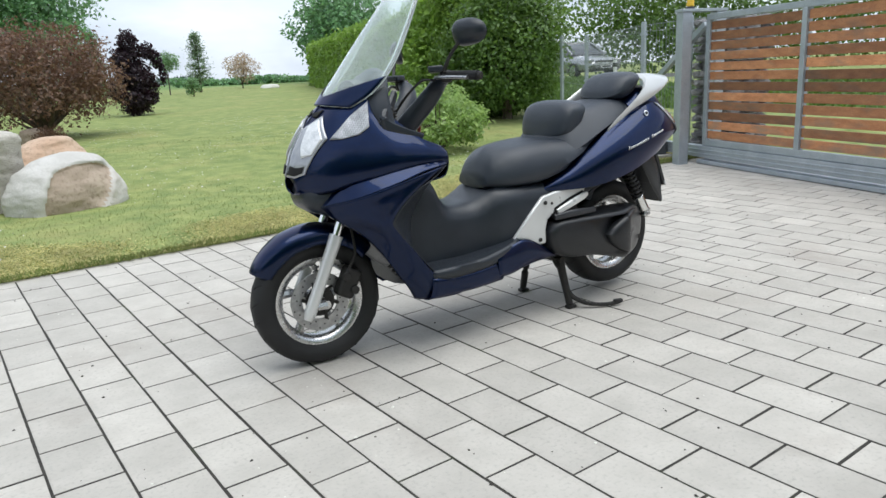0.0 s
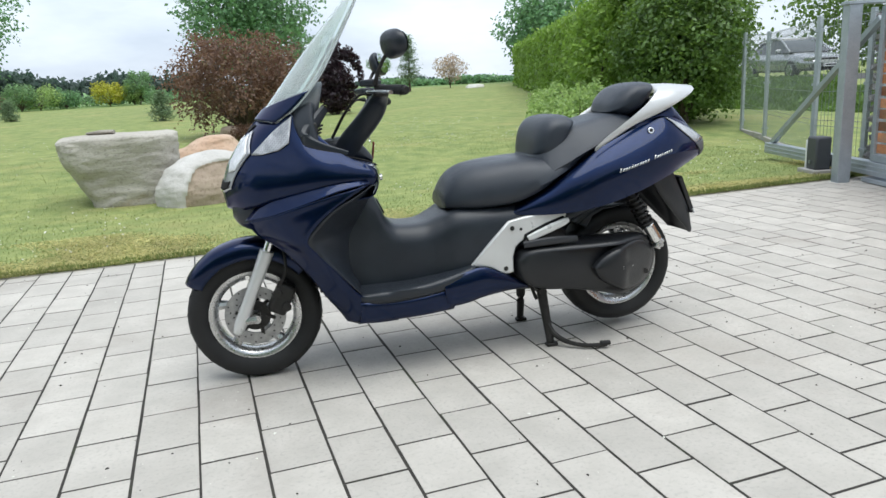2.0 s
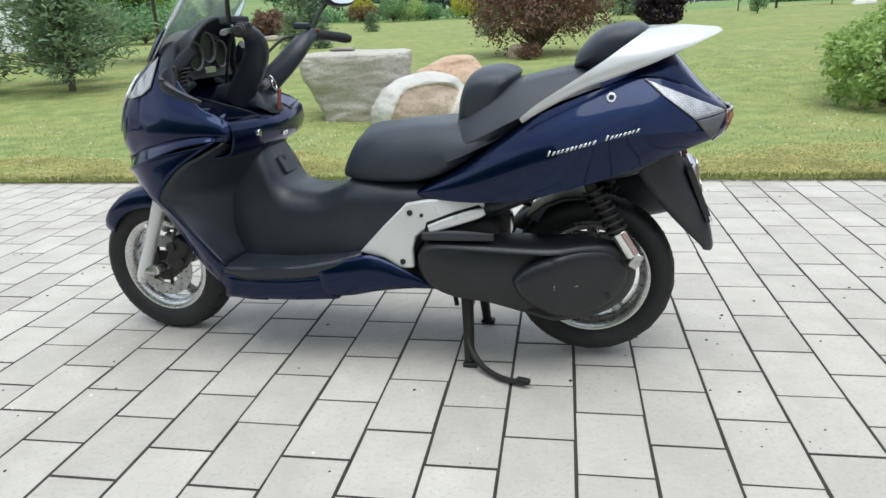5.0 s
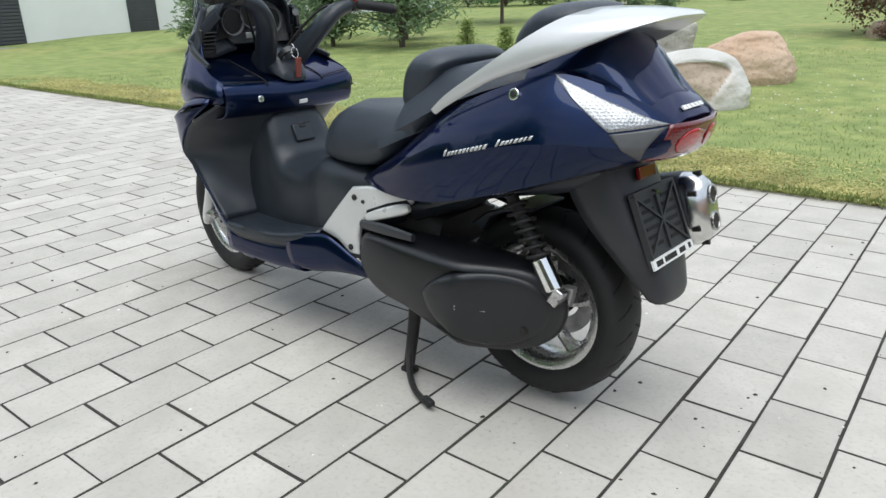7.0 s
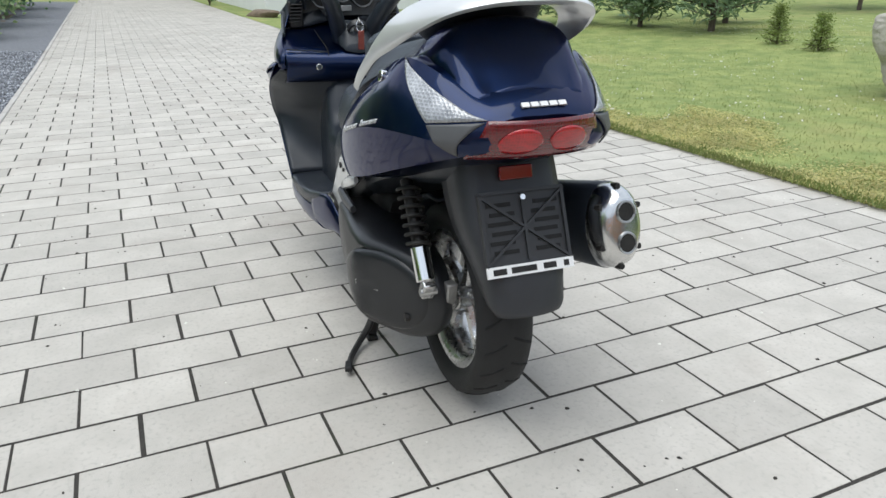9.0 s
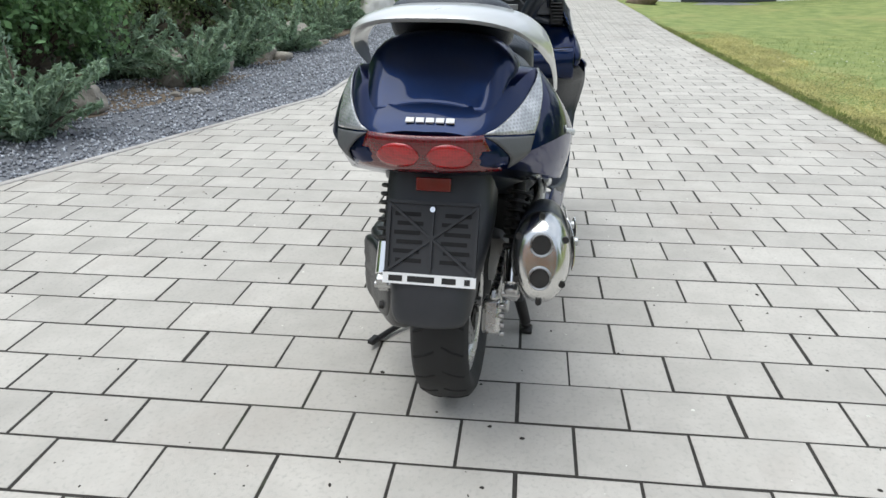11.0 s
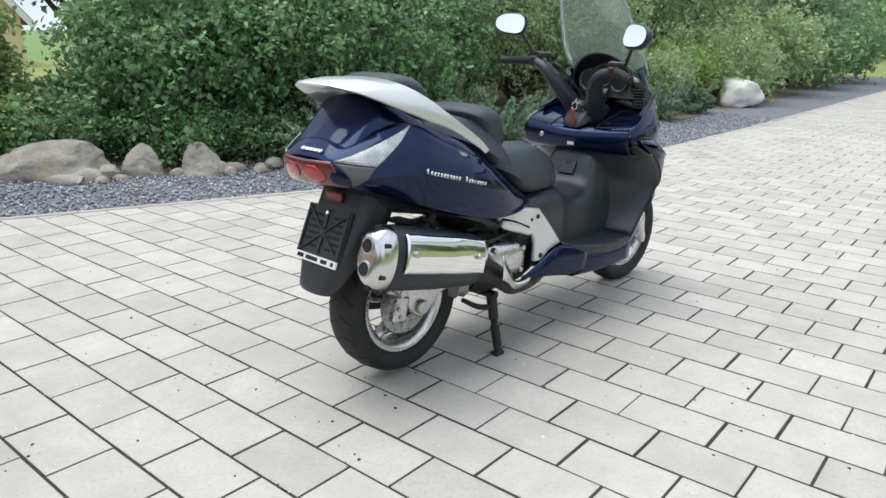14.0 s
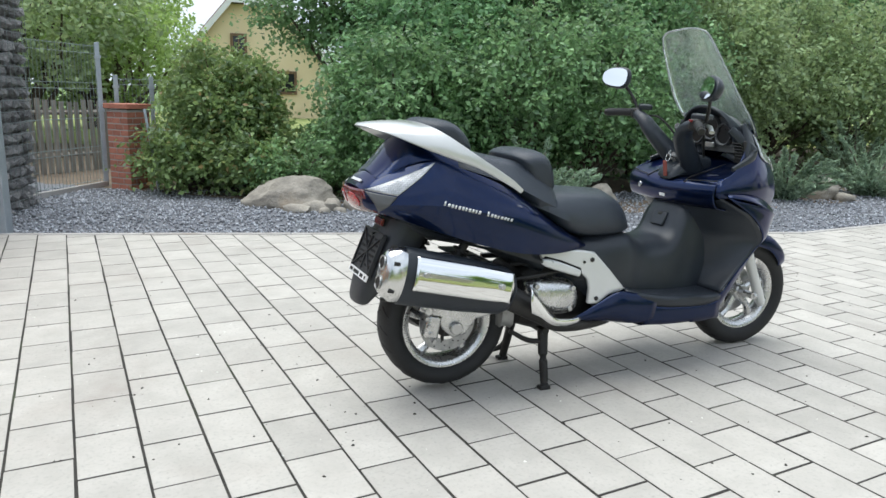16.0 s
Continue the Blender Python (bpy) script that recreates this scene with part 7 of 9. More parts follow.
def grab_rail():
    """One wide silver wing: side arms that rise from beside the seat into a rear deck."""
    st = [(0.246, (-0.604, 0.832), (-0.622, 0.842)), (0.246, (-0.650, 0.872), (-0.688, 0.876)), (0.241, (-0.735, 0.926), (-0.790, 0.926)), (0.231, (-0.805, 0.968), (-0.895, 0.962)),
          (0.212, (-0.865, 1.010), (-1.000, 0.998)), (0.168, (-0.915, 1.044), (-1.095, 1.036)), (0.095, (-0.945, 1.062), (-1.150, 1.056)), (0.0, (-0.955, 1.066), (-1.164, 1.060))]
    st = st + [(-v, a, b) for v, a, b in st[-2::-1]]
    rows = []
    for v, a, b in st:
        a, b = Vector((a[0], v, a[1])), Vector((b[0], v, b[1]))
        d = b - a
        n = Vector((-d.z, 0, d.x))
        if n.z < 0:
            n = -n
        n = (n.normalized() + Vector((0, v * 2.2, 0))).normalized()
        t = 0.013 if d.length > 0.06 else 0.009
        rows.append([a, a + d * 0.06 + n * t, a + d * 0.5 + n * t * 1.15, b - d * 0.05 + n * t * 0.6, b, b - d * 0.08 - n * t * 0.7, a + d * 0.5 - n * t, a + d * 0.08 - n * t * 0.9])
    cols = [smooth_line([r[k] for r in rows], 5) for k in range(8)]
    bm = bmesh.new()
    vs = [[bm.verts.new(c[i]) for c in cols] for i in range(len(cols[0]))]
    for r0, r1 in zip(vs, vs[1:]):
        for k in range(8):
            bm.faces.new((r0[k], r0[(k + 1) % 8], r1[(k + 1) % 8], r1[k]))
    bm.faces.new(vs[0])
    bm.faces.new(vs[-1][::-1])
    part("grab_rail", bm, M_SILVER, scooter, "silver grab rail and rear spoiler", angle=50)
    creased_hull("rail_mount", [
        (-0.83, [(0.0, 0.955), (0.12, 0.950), (0.17, 0.91), (0.15, 0.89), (0.0, 0.88)]),
        (-0.92, [(0.0, 1.012), (0.116, 1.000), (0.178, 0.930), (0.160, 0.91), (0.0, 0.90)]),
        (-1.0, [(0.0, 1.026), (0.116, 1.008), (0.175, 0.931), (0.155, 0.90), (0.0, 0.89)]),
        (-1.035, [(0.0, 1.006), (0.110, 0.986), (0.163, 0.923), (0.145, 0.89), (0.0, 0.88)]),
        (-1.068, [(0.0, 0.968), (0.102, 0.950), (0.155, 0.910), (0.135, 0.88), (0.0, 0.87)]),
        (-1.105, [(0.0, 0.925), (0.096, 0.908), (0.144, 0.888), (0.125, 0.87), (0.0, 0.86)]),
        (-1.135, [(0.0, 0.893), (0.090, 0.881), (0.131, 0.868), (0.12, 0.855), (0.0, 0.85)])], M_BLUE, "deep blue deck under the grab rail", angle=62)


grab_rail()

# --- seats ---
hull("front_seat", [
    (0.0, [(0.0, 0.690), (0.06, 0.686), (0.10, 0.668), (0.105, 0.635), (0.0, 0.620)]),
    (-0.03, [(0.0, 0.752), (0.08, 0.735), (0.128, 0.695), (0.128, 0.632), (0.0, 0.62)]),
    (-0.075, [(0.0, 0.792), (0.105, 0.765), (0.155, 0.715), (0.155, 0.632), (0.0, 0.62)]),
    (-0.15, [(0.0, 0.806), (0.125, 0.788), (0.180, 0.738), (0.182, 0.636), (0.0, 0.615)]),
    (-0.28, [(0.0, 0.811), (0.135, 0.803), (0.194, 0.758), (0.202, 0.648), (0.0, 0.62)]),
    (-0.38, [(0.0, 0.813), (0.138, 0.808), (0.202, 0.772), (0.215, 0.684), (0.0, 0.65)]),
    (-0.48, [(0.0, 0.820), (0.13, 0.81), (0.200, 0.785), (0.216, 0.748), (0.0, 0.70)]),
    (-0.56, [(0.0, 0.815), (0.11, 0.808), (0.165, 0.800), (0.185, 0.785), (0.0, 0.74)])], M_SEAT, "black vinyl rider's seat", steps=6, m=16)
hull("pillion_seat", [
    (-0.375, [(0.0, 0.80), (0.09, 0.792), (0.14, 0.765), (0.185, 0.72), (0.0, 0.69)]),
    (-0.425, [(0.0, 0.885), (0.11, 0.87), (0.17, 0.82), (0.21, 0.735), (0.0, 0.70)]),
    (-0.50, [(0.0, 0.922), (0.12, 0.915), (0.176, 0.86), (0.218, 0.765), (0.0, 0.74)]),
    (-0.60, [(0.0, 0.942), (0.125, 0.934), (0.178, 0.892), (0.216, 0.828), (0.0, 0.80)]),
    (-0.70, [(0.0, 0.962), (0.115, 0.955), (0.165, 0.92), (0.202, 0.872), (0.0, 0.85)]),
    (-0.78, [(0.0, 0.975), (0.10, 0.966), (0.145, 0.94), (0.18, 0.90), (0.0, 0.88)]),
    (-0.83, [(0.0, 0.975), (0.08, 0.966), (0.12, 0.945), (0.15, 0.915), (0.0, 0.90)])], M_SEAT, "black vinyl passenger seat", steps=6, m=16)
pad("rider_backrest", [(-0.386, 0.815), (-0.398, 0.89), (-0.423, 0.945), (-0.462, 0.972), (-0.53, 0.976), (-0.572, 0.958), (-0.567, 0.93), (-0.53, 0.86), (-0.46, 0.80), (-0.42, 0.782)], 0.172, M_SEAT, "padded rider's backrest", round_=0.2)
pad("passenger_backrest", [(-0.742, 0.968), (-0.758, 1.012), (-0.798, 1.058), (-0.845, 1.083), (-0.91, 1.091), (-0.952, 1.082), (-0.955, 1.055), (-0.90, 0.985), (-0.82, 0.95)], 0.148, M_SEAT, "padded passenger backrest", round_=0.24)

# --- rear mudguard, plate carrier ---
sheet("rear_mudguard", [half + [(x, -y, z) for x, y, z in half[2::-1]] for half in (
    [(-0.93, -0.128, 0.7), (-1.02, -0.123, 0.735), (-1.045, -0.068, 0.745), (-1.05, 0, 0.748)],
    [(-0.95, -0.131, 0.645), (-1.055, -0.121, 0.67), (-1.075, -0.068, 0.675), (-1.08, 0, 0.677)],
    [(-1, -0.128, 0.575), (-1.095, -0.119, 0.585), (-1.115, -0.068, 0.59), (-1.12, 0, 0.592)],
    [(-1.075, -0.108, 0.49), (-1.14, -0.1, 0.5), (-1.158, -0.068, 0.503), (-1.163, 0, 0.505)],
    [(-1.135, -0.098, 0.43), (-1.165, -0.089, 0.428), (-1.18, -0.057, 0.426), (-1.184, 0, 0.425)],
    [(-1.15, -0.085, 0.408), (-1.17, -0.08, 0.404), (-1.182, -0.046, 0.402), (-1.186, 0, 0.401)])], M_GREYPLAS, 0.006, label="dark grey plastic mudguard")
tilt = Matrix.Rotation(radians(22.5), 3, "Y")
PLATE = Vector((-1.110, 0.0, 0.578))


def on_plate(x, z, sx, sz, out, thick):
    """A box lying on the plate carrier: x across, z up along its face, out from it."""
    c = PLATE + tilt @ Vector((-0.014 - out, x * 1.09, z * 0.86))
    bm = bmesh.new()
    box(bm, c, (thick, sx * 1.09 if sx > 0.01 else sx, sz * 0.86 if sz > 0.05 else sz), tilt)
    return bm


M_CARRIER = surface("carrier_plastic", (0.020, 0.021, 0.023), (0.03, 0.031, 0.034), 9.0, 0.5)
carrier = part("plate_carrier", on_plate(0, 0, 0.196, 0.212, 0.0, 0.012), M_CARRIER, scooter, "empty black number plate carrier", smooth=False, bevel=0.004)
for x, z, sx, sz in ((0, 0.101, 0.196, 0.008), (-0.094, 0.01, 0.008, 0.18), (0.094, 0.01, 0.008, 0.18), (0, 0.01, 0.007, 0.17)):
    part("rib", on_plate(x, z, sx, sz, 0.008, 0.009), M_CARRIER, carrier, smooth=False)
for s in (1, -1):
    bm = on_plate(0, 0.008, 0.245, 0.006, 0.008, 0.008)
    c = PLATE + tilt @ Vector((-0.014, 0, 0.007))
    bmesh.ops.transform(bm, verts=bm.verts[:], matrix=Matrix.Translation(c) @ Matrix.Rotation(s * 0.63, 4, tilt @ Vector((1, 0, 0))) @ Matrix.Translation(-c))
    part("diagonal_rib", bm, M_CARRIER, carrier, smooth=False)
    for k in range(6):
        part("slot", on_plate(s * (0.054 - 0.006 * (k % 2)), 0.07 - k * 0.024, 0.056, 0.009, 0.0065, 0.002), M_HOLE, carrier, smooth=False)
bm = bmesh.new()
c = PLATE + tilt @ Vector((-0.02, 0, 0.072))
rod(bm, c, c + tilt @ Vector((-0.012, 0, 0)), 0.0065, n=10)
part("screw", bm, M_CHROME, carrier)
strip = part("dealer_strip", on_plate(0, -0.097, 0.200, 0.024, 0.009, 0.006), M_WHITE, carrier, "white strip with dark bars", smooth=False)
for x, sx in ((0.072, 0.030), (0.017, 0.058), (-0.043, 0.030), (-0.082, 0.012)):
    part("bar", on_plate(x, -0.097, sx, 0.013, 0.0125, 0.001), M_IRON, strip, smooth=False)
bm = bmesh.new()
box(bm, (-1.078, 0.004, 0.704), (0.012, 0.082, 0.03), Matrix.Rotation(radians(12), 3, "Y"))
part("rear_reflector", bm, M_RED, scooter, "red rear reflector", bevel=0.002)
hull("under_tail", [(-0.45, [(0.0, 0.60), (0.15, 0.60), (0.19, 0.57), (0.17, 0.50), (0.0, 0.47)]), (-0.7, [(0.0, 0.64), (0.18, 0.64), (0.2, 0.625), (0.16, 0.60), (0.0, 0.595)]), (-0.95, [(0.0, 0.71), (0.14, 0.71), (0.16, 0.69), (0.12, 0.655), (0.0, 0.65)]), (-1.05, [(0.0, 0.745), (0.10, 0.745), (0.11, 0.735), (0.09, 0.715), (0.0, 0.71)])], M_MATTE, "black under-tail tray")

# --- front cowl, fairings, screen ---
cowl = sheet("front_cowl", [
    [(0.863, 0.0, 0.770), (0.861, 0.026, 0.766), (0.856, 0.050, 0.744), (0.850, 0.048, 0.712), (0.846, 0.0, 0.699)],
    [(0.829, 0.0, 0.864), (0.824, 0.062, 0.852), (0.814, 0.116, 0.802), (0.808, 0.126, 0.744), (0.810, 0.090, 0.700)],
    [(0.770, 0.0, 0.955), (0.764, 0.095, 0.930), (0.756, 0.170, 0.860), (0.752, 0.192, 0.780), (0.755, 0.172, 0.715)],
    [(0.700, 0.0, 1.036), (0.692, 0.115, 1.000), (0.682, 0.198, 0.908), (0.676, 0.238, 0.802), (0.680, 0.222, 0.735)],
    [(0.640, 0.110, 1.055), (0.625, 0.185, 0.990), (0.606, 0.246, 0.890), (0.598, 0.276, 0.810), (0.602, 0.262, 0.752)],
    [(0.586, 0.174, 1.050), (0.556, 0.230, 0.955), (0.514, 0.286, 0.872), (0.503, 0.303, 0.812), (0.506, 0.290, 0.768)],
    [(0.430, 0.268, 0.906), (0.418, 0.281, 0.884), (0.402, 0.304, 0.848), (0.396, 0.313, 0.810), (0.402, 0.303, 0.776)],
    [(0.345, 0.286, 0.862), (0.338, 0.293, 0.850), (0.326, 0.305, 0.830), (0.320, 0.309, 0.804), (0.326, 0.300, 0.778)],
    [(0.312, 0.279, 0.842), (0.308, 0.285, 0.834), (0.303, 0.290, 0.820), (0.301, 0.290, 0.800), (0.306, 0.284, 0.785)]], M_BLUE, 0.005, both=True, label="dark blue front cowl", steps=6, m=18)
COWL = tree_of(cowl)
for s in (1, -1):
    lens = on_side(COWL, [(0.004, 0.944), (0.078, 0.991), (0.148, 0.912), (0.102, 0.784), (0.055, 0.768), (0.006, 0.772)], s, M_HEAD, "headlight", "clear headlight lens", lift=0.004, res=19, axis="nose")
    on_side(COWL, [(0.034, 0.950), (0.077, 0.976), (0.136, 0.908), (0.118, 0.852), (0.078, 0.842), (0.058, 0.880)], s, M_REFLECT, "reflector", "bright silvered reflector", lens, lift=0.0085, res=15, axis="nose")
    # A flat black strip is laid over the foot of the lens.
    on_side(COWL, [(0.020, 0.812), (0.060, 0.806), (0.098, 0.812), (0.090, 0.788), (0.055, 0.776), (0.016, 0.780)], s, M_HOLE, "lower_trim", "flat black strip at the foot of the lens", lens, lift=0.0075, res=9, axis="nose")
    on_side(COWL, [(0.004, 1.000), (0.054, 1.012), (0.044, 0.986), (0.018, 0.986)], s, M_HOLE, "air_inlet", "small black air inlet above the headlight", lift=0.003, res=6, axis="nose")
    on_side(COWL, [(0.738, 0.907), (0.655, 0.985), (0.582, 1.040), (0.603, 0.946), (0.640, 0.922), (0.700, 0.908)], s, M_LENS, "front_indicator", "clear front indicator lens", lift=0.004, res=14)
    sheet("fairing_wing", [
        [(0.735, 0.172, 0.730), (0.66, 0.234, 0.752), (0.544, 0.285, 0.782), (0.44, 0.314, 0.797), (0.345, 0.316, 0.802)],
        [(0.766, 0.162, 0.694), (0.676, 0.250, 0.722), (0.555, 0.308, 0.758), (0.446, 0.330, 0.785), (0.340, 0.324, 0.797)],
        [(0.796, 0.148, 0.660), (0.690, 0.264, 0.692), (0.565, 0.327, 0.735), (0.452, 0.341, 0.772), (0.336, 0.331, 0.790)]], M_BLUE, 0.004, mirror=s < 0, label="bright upper facet of the side fairing", steps=4)
    sheet("side_fairing", [
        [(0.796, 0.148, 0.658), (0.690, 0.264, 0.690), (0.565, 0.327, 0.733), (0.336, 0.331, 0.788)],
        [(0.774, 0.150, 0.638), (0.688, 0.254, 0.654), (0.600, 0.312, 0.676), (0.487, 0.335, 0.700)],
        [(0.744, 0.166, 0.604), (0.680, 0.240, 0.604), (0.630, 0.290, 0.604), (0.576, 0.318, 0.604)],
        [(0.664, 0.205, 0.545), (0.620, 0.248, 0.545), (0.585, 0.282, 0.545), (0.549, 0.303, 0.545)],
        [(0.585, 0.222, 0.450), (0.55, 0.252, 0.450), (0.51, 0.280, 0.450), (0.470, 0.296, 0.450)],
        [(0.525, 0.225, 0.358), (0.48, 0.256, 0.355), (0.44, 0.280, 0.355), (0.395, 0.290, 0.358)],
        [(0.480, 0.220, 0.295), (0.43, 0.256, 0.292), (0.37, 0.280, 0.295), (0.300, 0.286, 0.318)],
        [(0.448, 0.205, 0.240), (0.40, 0.245, 0.236), (0.33, 0.265, 0.236), (0.255, 0.270, 0.238)]], M_BLUE, 0.005, mirror=s < 0, label="dark blue side fairing", steps=5)
    sheet("leg_shield", [
        [(0.325, 0.306, 0.782), (0.316, 0.22, 0.762), (0.303, 0.09, 0.748)],
        [(0.400, 0.331, 0.742), (0.352, 0.22, 0.715), (0.312, 0.10, 0.700)],
        [(0.487, 0.331, 0.697), (0.400, 0.22, 0.665), (0.330, 0.10, 0.650)],
        [(0.576, 0.314, 0.602), (0.466, 0.22, 0.600), (0.360, 0.11, 0.600)],
        [(0.549, 0.298, 0.545), (0.474, 0.22, 0.545), (0.385, 0.11, 0.545)],
        [(0.470, 0.291, 0.450), (0.450, 0.22, 0.450), (0.395, 0.11, 0.450)],
        [(0.395, 0.286, 0.362), (0.392, 0.22, 0.362), (0.370, 0.11, 0.362)]], M_MATTE, 0.004, mirror=s < 0, label="black inner leg shield", steps=5)
    sheet("floorboard", [
        [(0.410, 0.14, 0.368), (0.408, 0.22, 0.362), (0.402, 0.282, 0.358), (0.396, 0.290, 0.346), (0.395, 0.284, 0.325)],
        [(0.30, 0.14, 0.366), (0.30, 0.22, 0.362), (0.30, 0.280, 0.360), (0.30, 0.292, 0.348), (0.30, 0.286, 0.315)],
        [(0.15, 0.15, 0.368), (0.15, 0.22, 0.365), (0.15, 0.272, 0.365), (0.15, 0.284, 0.353), (0.15, 0.278, 0.320)],
        [(0.02, 0.16, 0.385), (0.02, 0.21, 0.384), (0.02, 0.252, 0.384), (0.02, 0.264, 0.372), (0.02, 0.258, 0.335)],
        [(-0.08, 0.17, 0.408), (-0.08, 0.205, 0.407), (-0.08, 0.228, 0.407), (-0.08, 0.238, 0.395), (-0.08, 0.232, 0.36)]], M_MATTE, 0.004, mirror=s < 0, label="ribbed floorboard edge", steps=4)
    sheet("sill", [
        [(0.40, 0.287, 0.330), (0.40, 0.286, 0.29), (0.41, 0.265, 0.240), (0.41, 0.16, 0.228)],
        [(0.28, 0.283, 0.318), (0.28, 0.282, 0.28), (0.28, 0.262, 0.238), (0.28, 0.16, 0.226)],
        [(0.14, 0.275, 0.322), (0.14, 0.276, 0.28), (0.14, 0.255, 0.238), (0.14, 0.16, 0.226)],
        [(0.02, 0.255, 0.338), (0.02, 0.262, 0.29), (0.02, 0.24, 0.242), (0.02, 0.16, 0.230)]], M_BLUE, 0.005, mirror=s < 0, label="dark blue lower sill", steps=4)
    sheet("lower_cover", [
        [(0.06, 0.262, 0.368), (0.06, 0.272, 0.33), (0.05, 0.258, 0.262), (0.05, 0.2, 0.24)],
        [(-0.04, 0.248, 0.392), (-0.04, 0.262, 0.34), (-0.04, 0.25, 0.268), (-0.04, 0.19, 0.244)],
        [(-0.12, 0.238, 0.400), (-0.12, 0.252, 0.35), (-0.12, 0.242, 0.285), (-0.12, 0.18, 0.255)],
        [(-0.22, 0.225, 0.352), (-0.22, 0.235, 0.32), (-0.22, 0.225, 0.288), (-0.22, 0.17, 0.265)],
        [(-0.315, 0.20, 0.295), (-0.315, 0.205, 0.288), (-0.315, 0.20, 0.278), (-0.315, 0.16, 0.27)]], M_BLUE, 0.005, mirror=s < 0, label="dark blue lower side cover", steps=4)
hull("tunnel", [(u, [(0.0, top), (a, top - 0.006), (b, zb), (c, zc), (d, zd), (0.0, low)]) for u, top, a, b, zb, c, zc, d, zd, low in (
    (0.47, 0.7, 0.09, 0.135, 0.62, 0.145, 0.45, 0.12, 0.3, 0.28),
    (0.36, 0.752, 0.1, 0.138, 0.68, 0.15, 0.48, 0.15, 0.28, 0.26),
    (0.305, 0.735, 0.095, 0.136, 0.67, 0.15, 0.48, 0.15, 0.28, 0.25),
    (0.275, 0.682, 0.1, 0.142, 0.62, 0.152, 0.46, 0.15, 0.28, 0.25),
    (0.245, 0.618, 0.105, 0.147, 0.566, 0.155, 0.45, 0.15, 0.28, 0.25),
    (0.2, 0.584, 0.108, 0.15, 0.54, 0.158, 0.45, 0.15, 0.28, 0.25),
    (0.1, 0.578, 0.11, 0.152, 0.532, 0.16, 0.44, 0.15, 0.28, 0.25),
    (0.03, 0.602, 0.12, 0.164, 0.556, 0.172, 0.45, 0.16, 0.28, 0.25),
    (-0.04, 0.632, 0.135, 0.182, 0.586, 0.19, 0.46, 0.17, 0.29, 0.26),
    (-0.15, 0.632, 0.15, 0.194, 0.588, 0.2, 0.46, 0.17, 0.32, 0.28),
    (-0.26, 0.63, 0.15, 0.196, 0.588, 0.196, 0.5, 0.15, 0.4, 0.34),
    (-0.4, 0.62, 0.14, 0.19, 0.59, 0.18, 0.53, 0.13, 0.46, 0.42))], M_MATTE, "black plastic centre tunnel", steps=5, m=16)
# fuel flap on the tunnel's slope
bm = bmesh.new()
box(bm, (0.2590, 0.0, 0.655), (0.066, 0.085, 0.012), Matrix.Rotation(radians(-65), 3, "Y"))
part("fuel_flap", bm, M_MATTE, scooter, "black fuel filler flap with a keyhole", bevel=0.005)
bm = bmesh.new()
box(bm, (0.2660, 0.0, 0.676), (0.014, 0.026, 0.013), Matrix.Rotation(radians(-65), 3, "Y"))
part("flap_latch", bm, M_IRON, scooter, bevel=0.003)


def glove_panel():
    rows = []
    for v in (-0.286, -0.25, -0.16, -0.08, 0.0, 0.08, 0.16, 0.25, 0.286):
        k = abs(v) / 0.286
        du, dw = 0.042 * k * k, 0.014 * (1 - k)
        rows.append([(0.56, v * 0.86, 0.928), (0.46, v * 0.94, 0.900 - dw), (0.37 + 0.5 * du, v, 0.876 - dw), (0.296 + du, v, 0.856 - dw), (0.264 + du, v, 0.836 - dw), (0.255 + du, v, 0.800 - 0.5 * dw), (0.262 + du, v, 0.758), (0.282 + du, v, 0.733), (0.34 + du, v, 0.724)])
    return sheet("glovebox_panel", rows, M_BLUE, 0.005, label="dark blue glovebox panel", steps=4, m=20)


gp = glove_panel()
for s in (1, -1):
    bm = bmesh.new()
    tube(bm, [(0.50, s * 0.128, 0.906), (0.40, s * 0.125, 0.878), (0.31, s * 0.122, 0.853), (0.270, s * 0.124, 0.832)], 0.0022, 5, 4)
    tube(bm, [(0.278, s * 0.128, 0.842), (0.292, s * 0.20, 0.847), (0.312, s * 0.278, 0.852)], 0.0022, 5, 4)
    part("panel_gap", bm, M_IRON, gp)
bm = bmesh.new()
rod(bm, (0.283, 0.165, 0.788), (0.262, 0.165, 0.790), 0.012, n=16)
part("glovebox_lock", bm, M_CHROME, scooter, "chrome glovebox lock", bevel=0.002)
bm = bmesh.new()
box(bm, (0.2545, -0.010, 0.764), (0.004, 0.034, 0.013), Matrix.Rotation(radians(-14), 3, "Y"))
part("sticker", bm, M_WHITE, scooter, "small white sticker", smooth=False)

# cockpit: hood, dials, vents, frame round the dash
hood_rows = []
for u, rv, top in ((0.63, 0.13, 1.055), (0.575, 0.165, 1.095), (0.51, 0.180, 1.135), (0.470, 0.174, 1.160), (0.448, 0.168, 1.160)):
    hood_rows.append([(u + (0.05 if u < 0.52 else 0.0) * (1 - math.sin(math.pi * k / 10)), -rv * math.cos(math.pi * k / 10), 0.985 + (top - 0.985) * math.sin(math.pi * k / 10) ** 0.8) for k in range(11)])
sheet("instrument_hood", hood_rows, M_MATTE, 0.01, label="black arched instrument hood", steps=4, m=24)
bm = bmesh.new()
pv = [bm.verts.new((0.535 - 0.02 * math.cos(math.pi * k / 14), -0.185 * math.cos(math.pi * k / 14), 0.955 + 0.165 * math.sin(math.pi * k / 14) ** 0.8)) for k in range(15)]
bm.faces.new(pv)
rr = bmesh.ops.extrude_face_region(bm, geom=bm.faces[:])
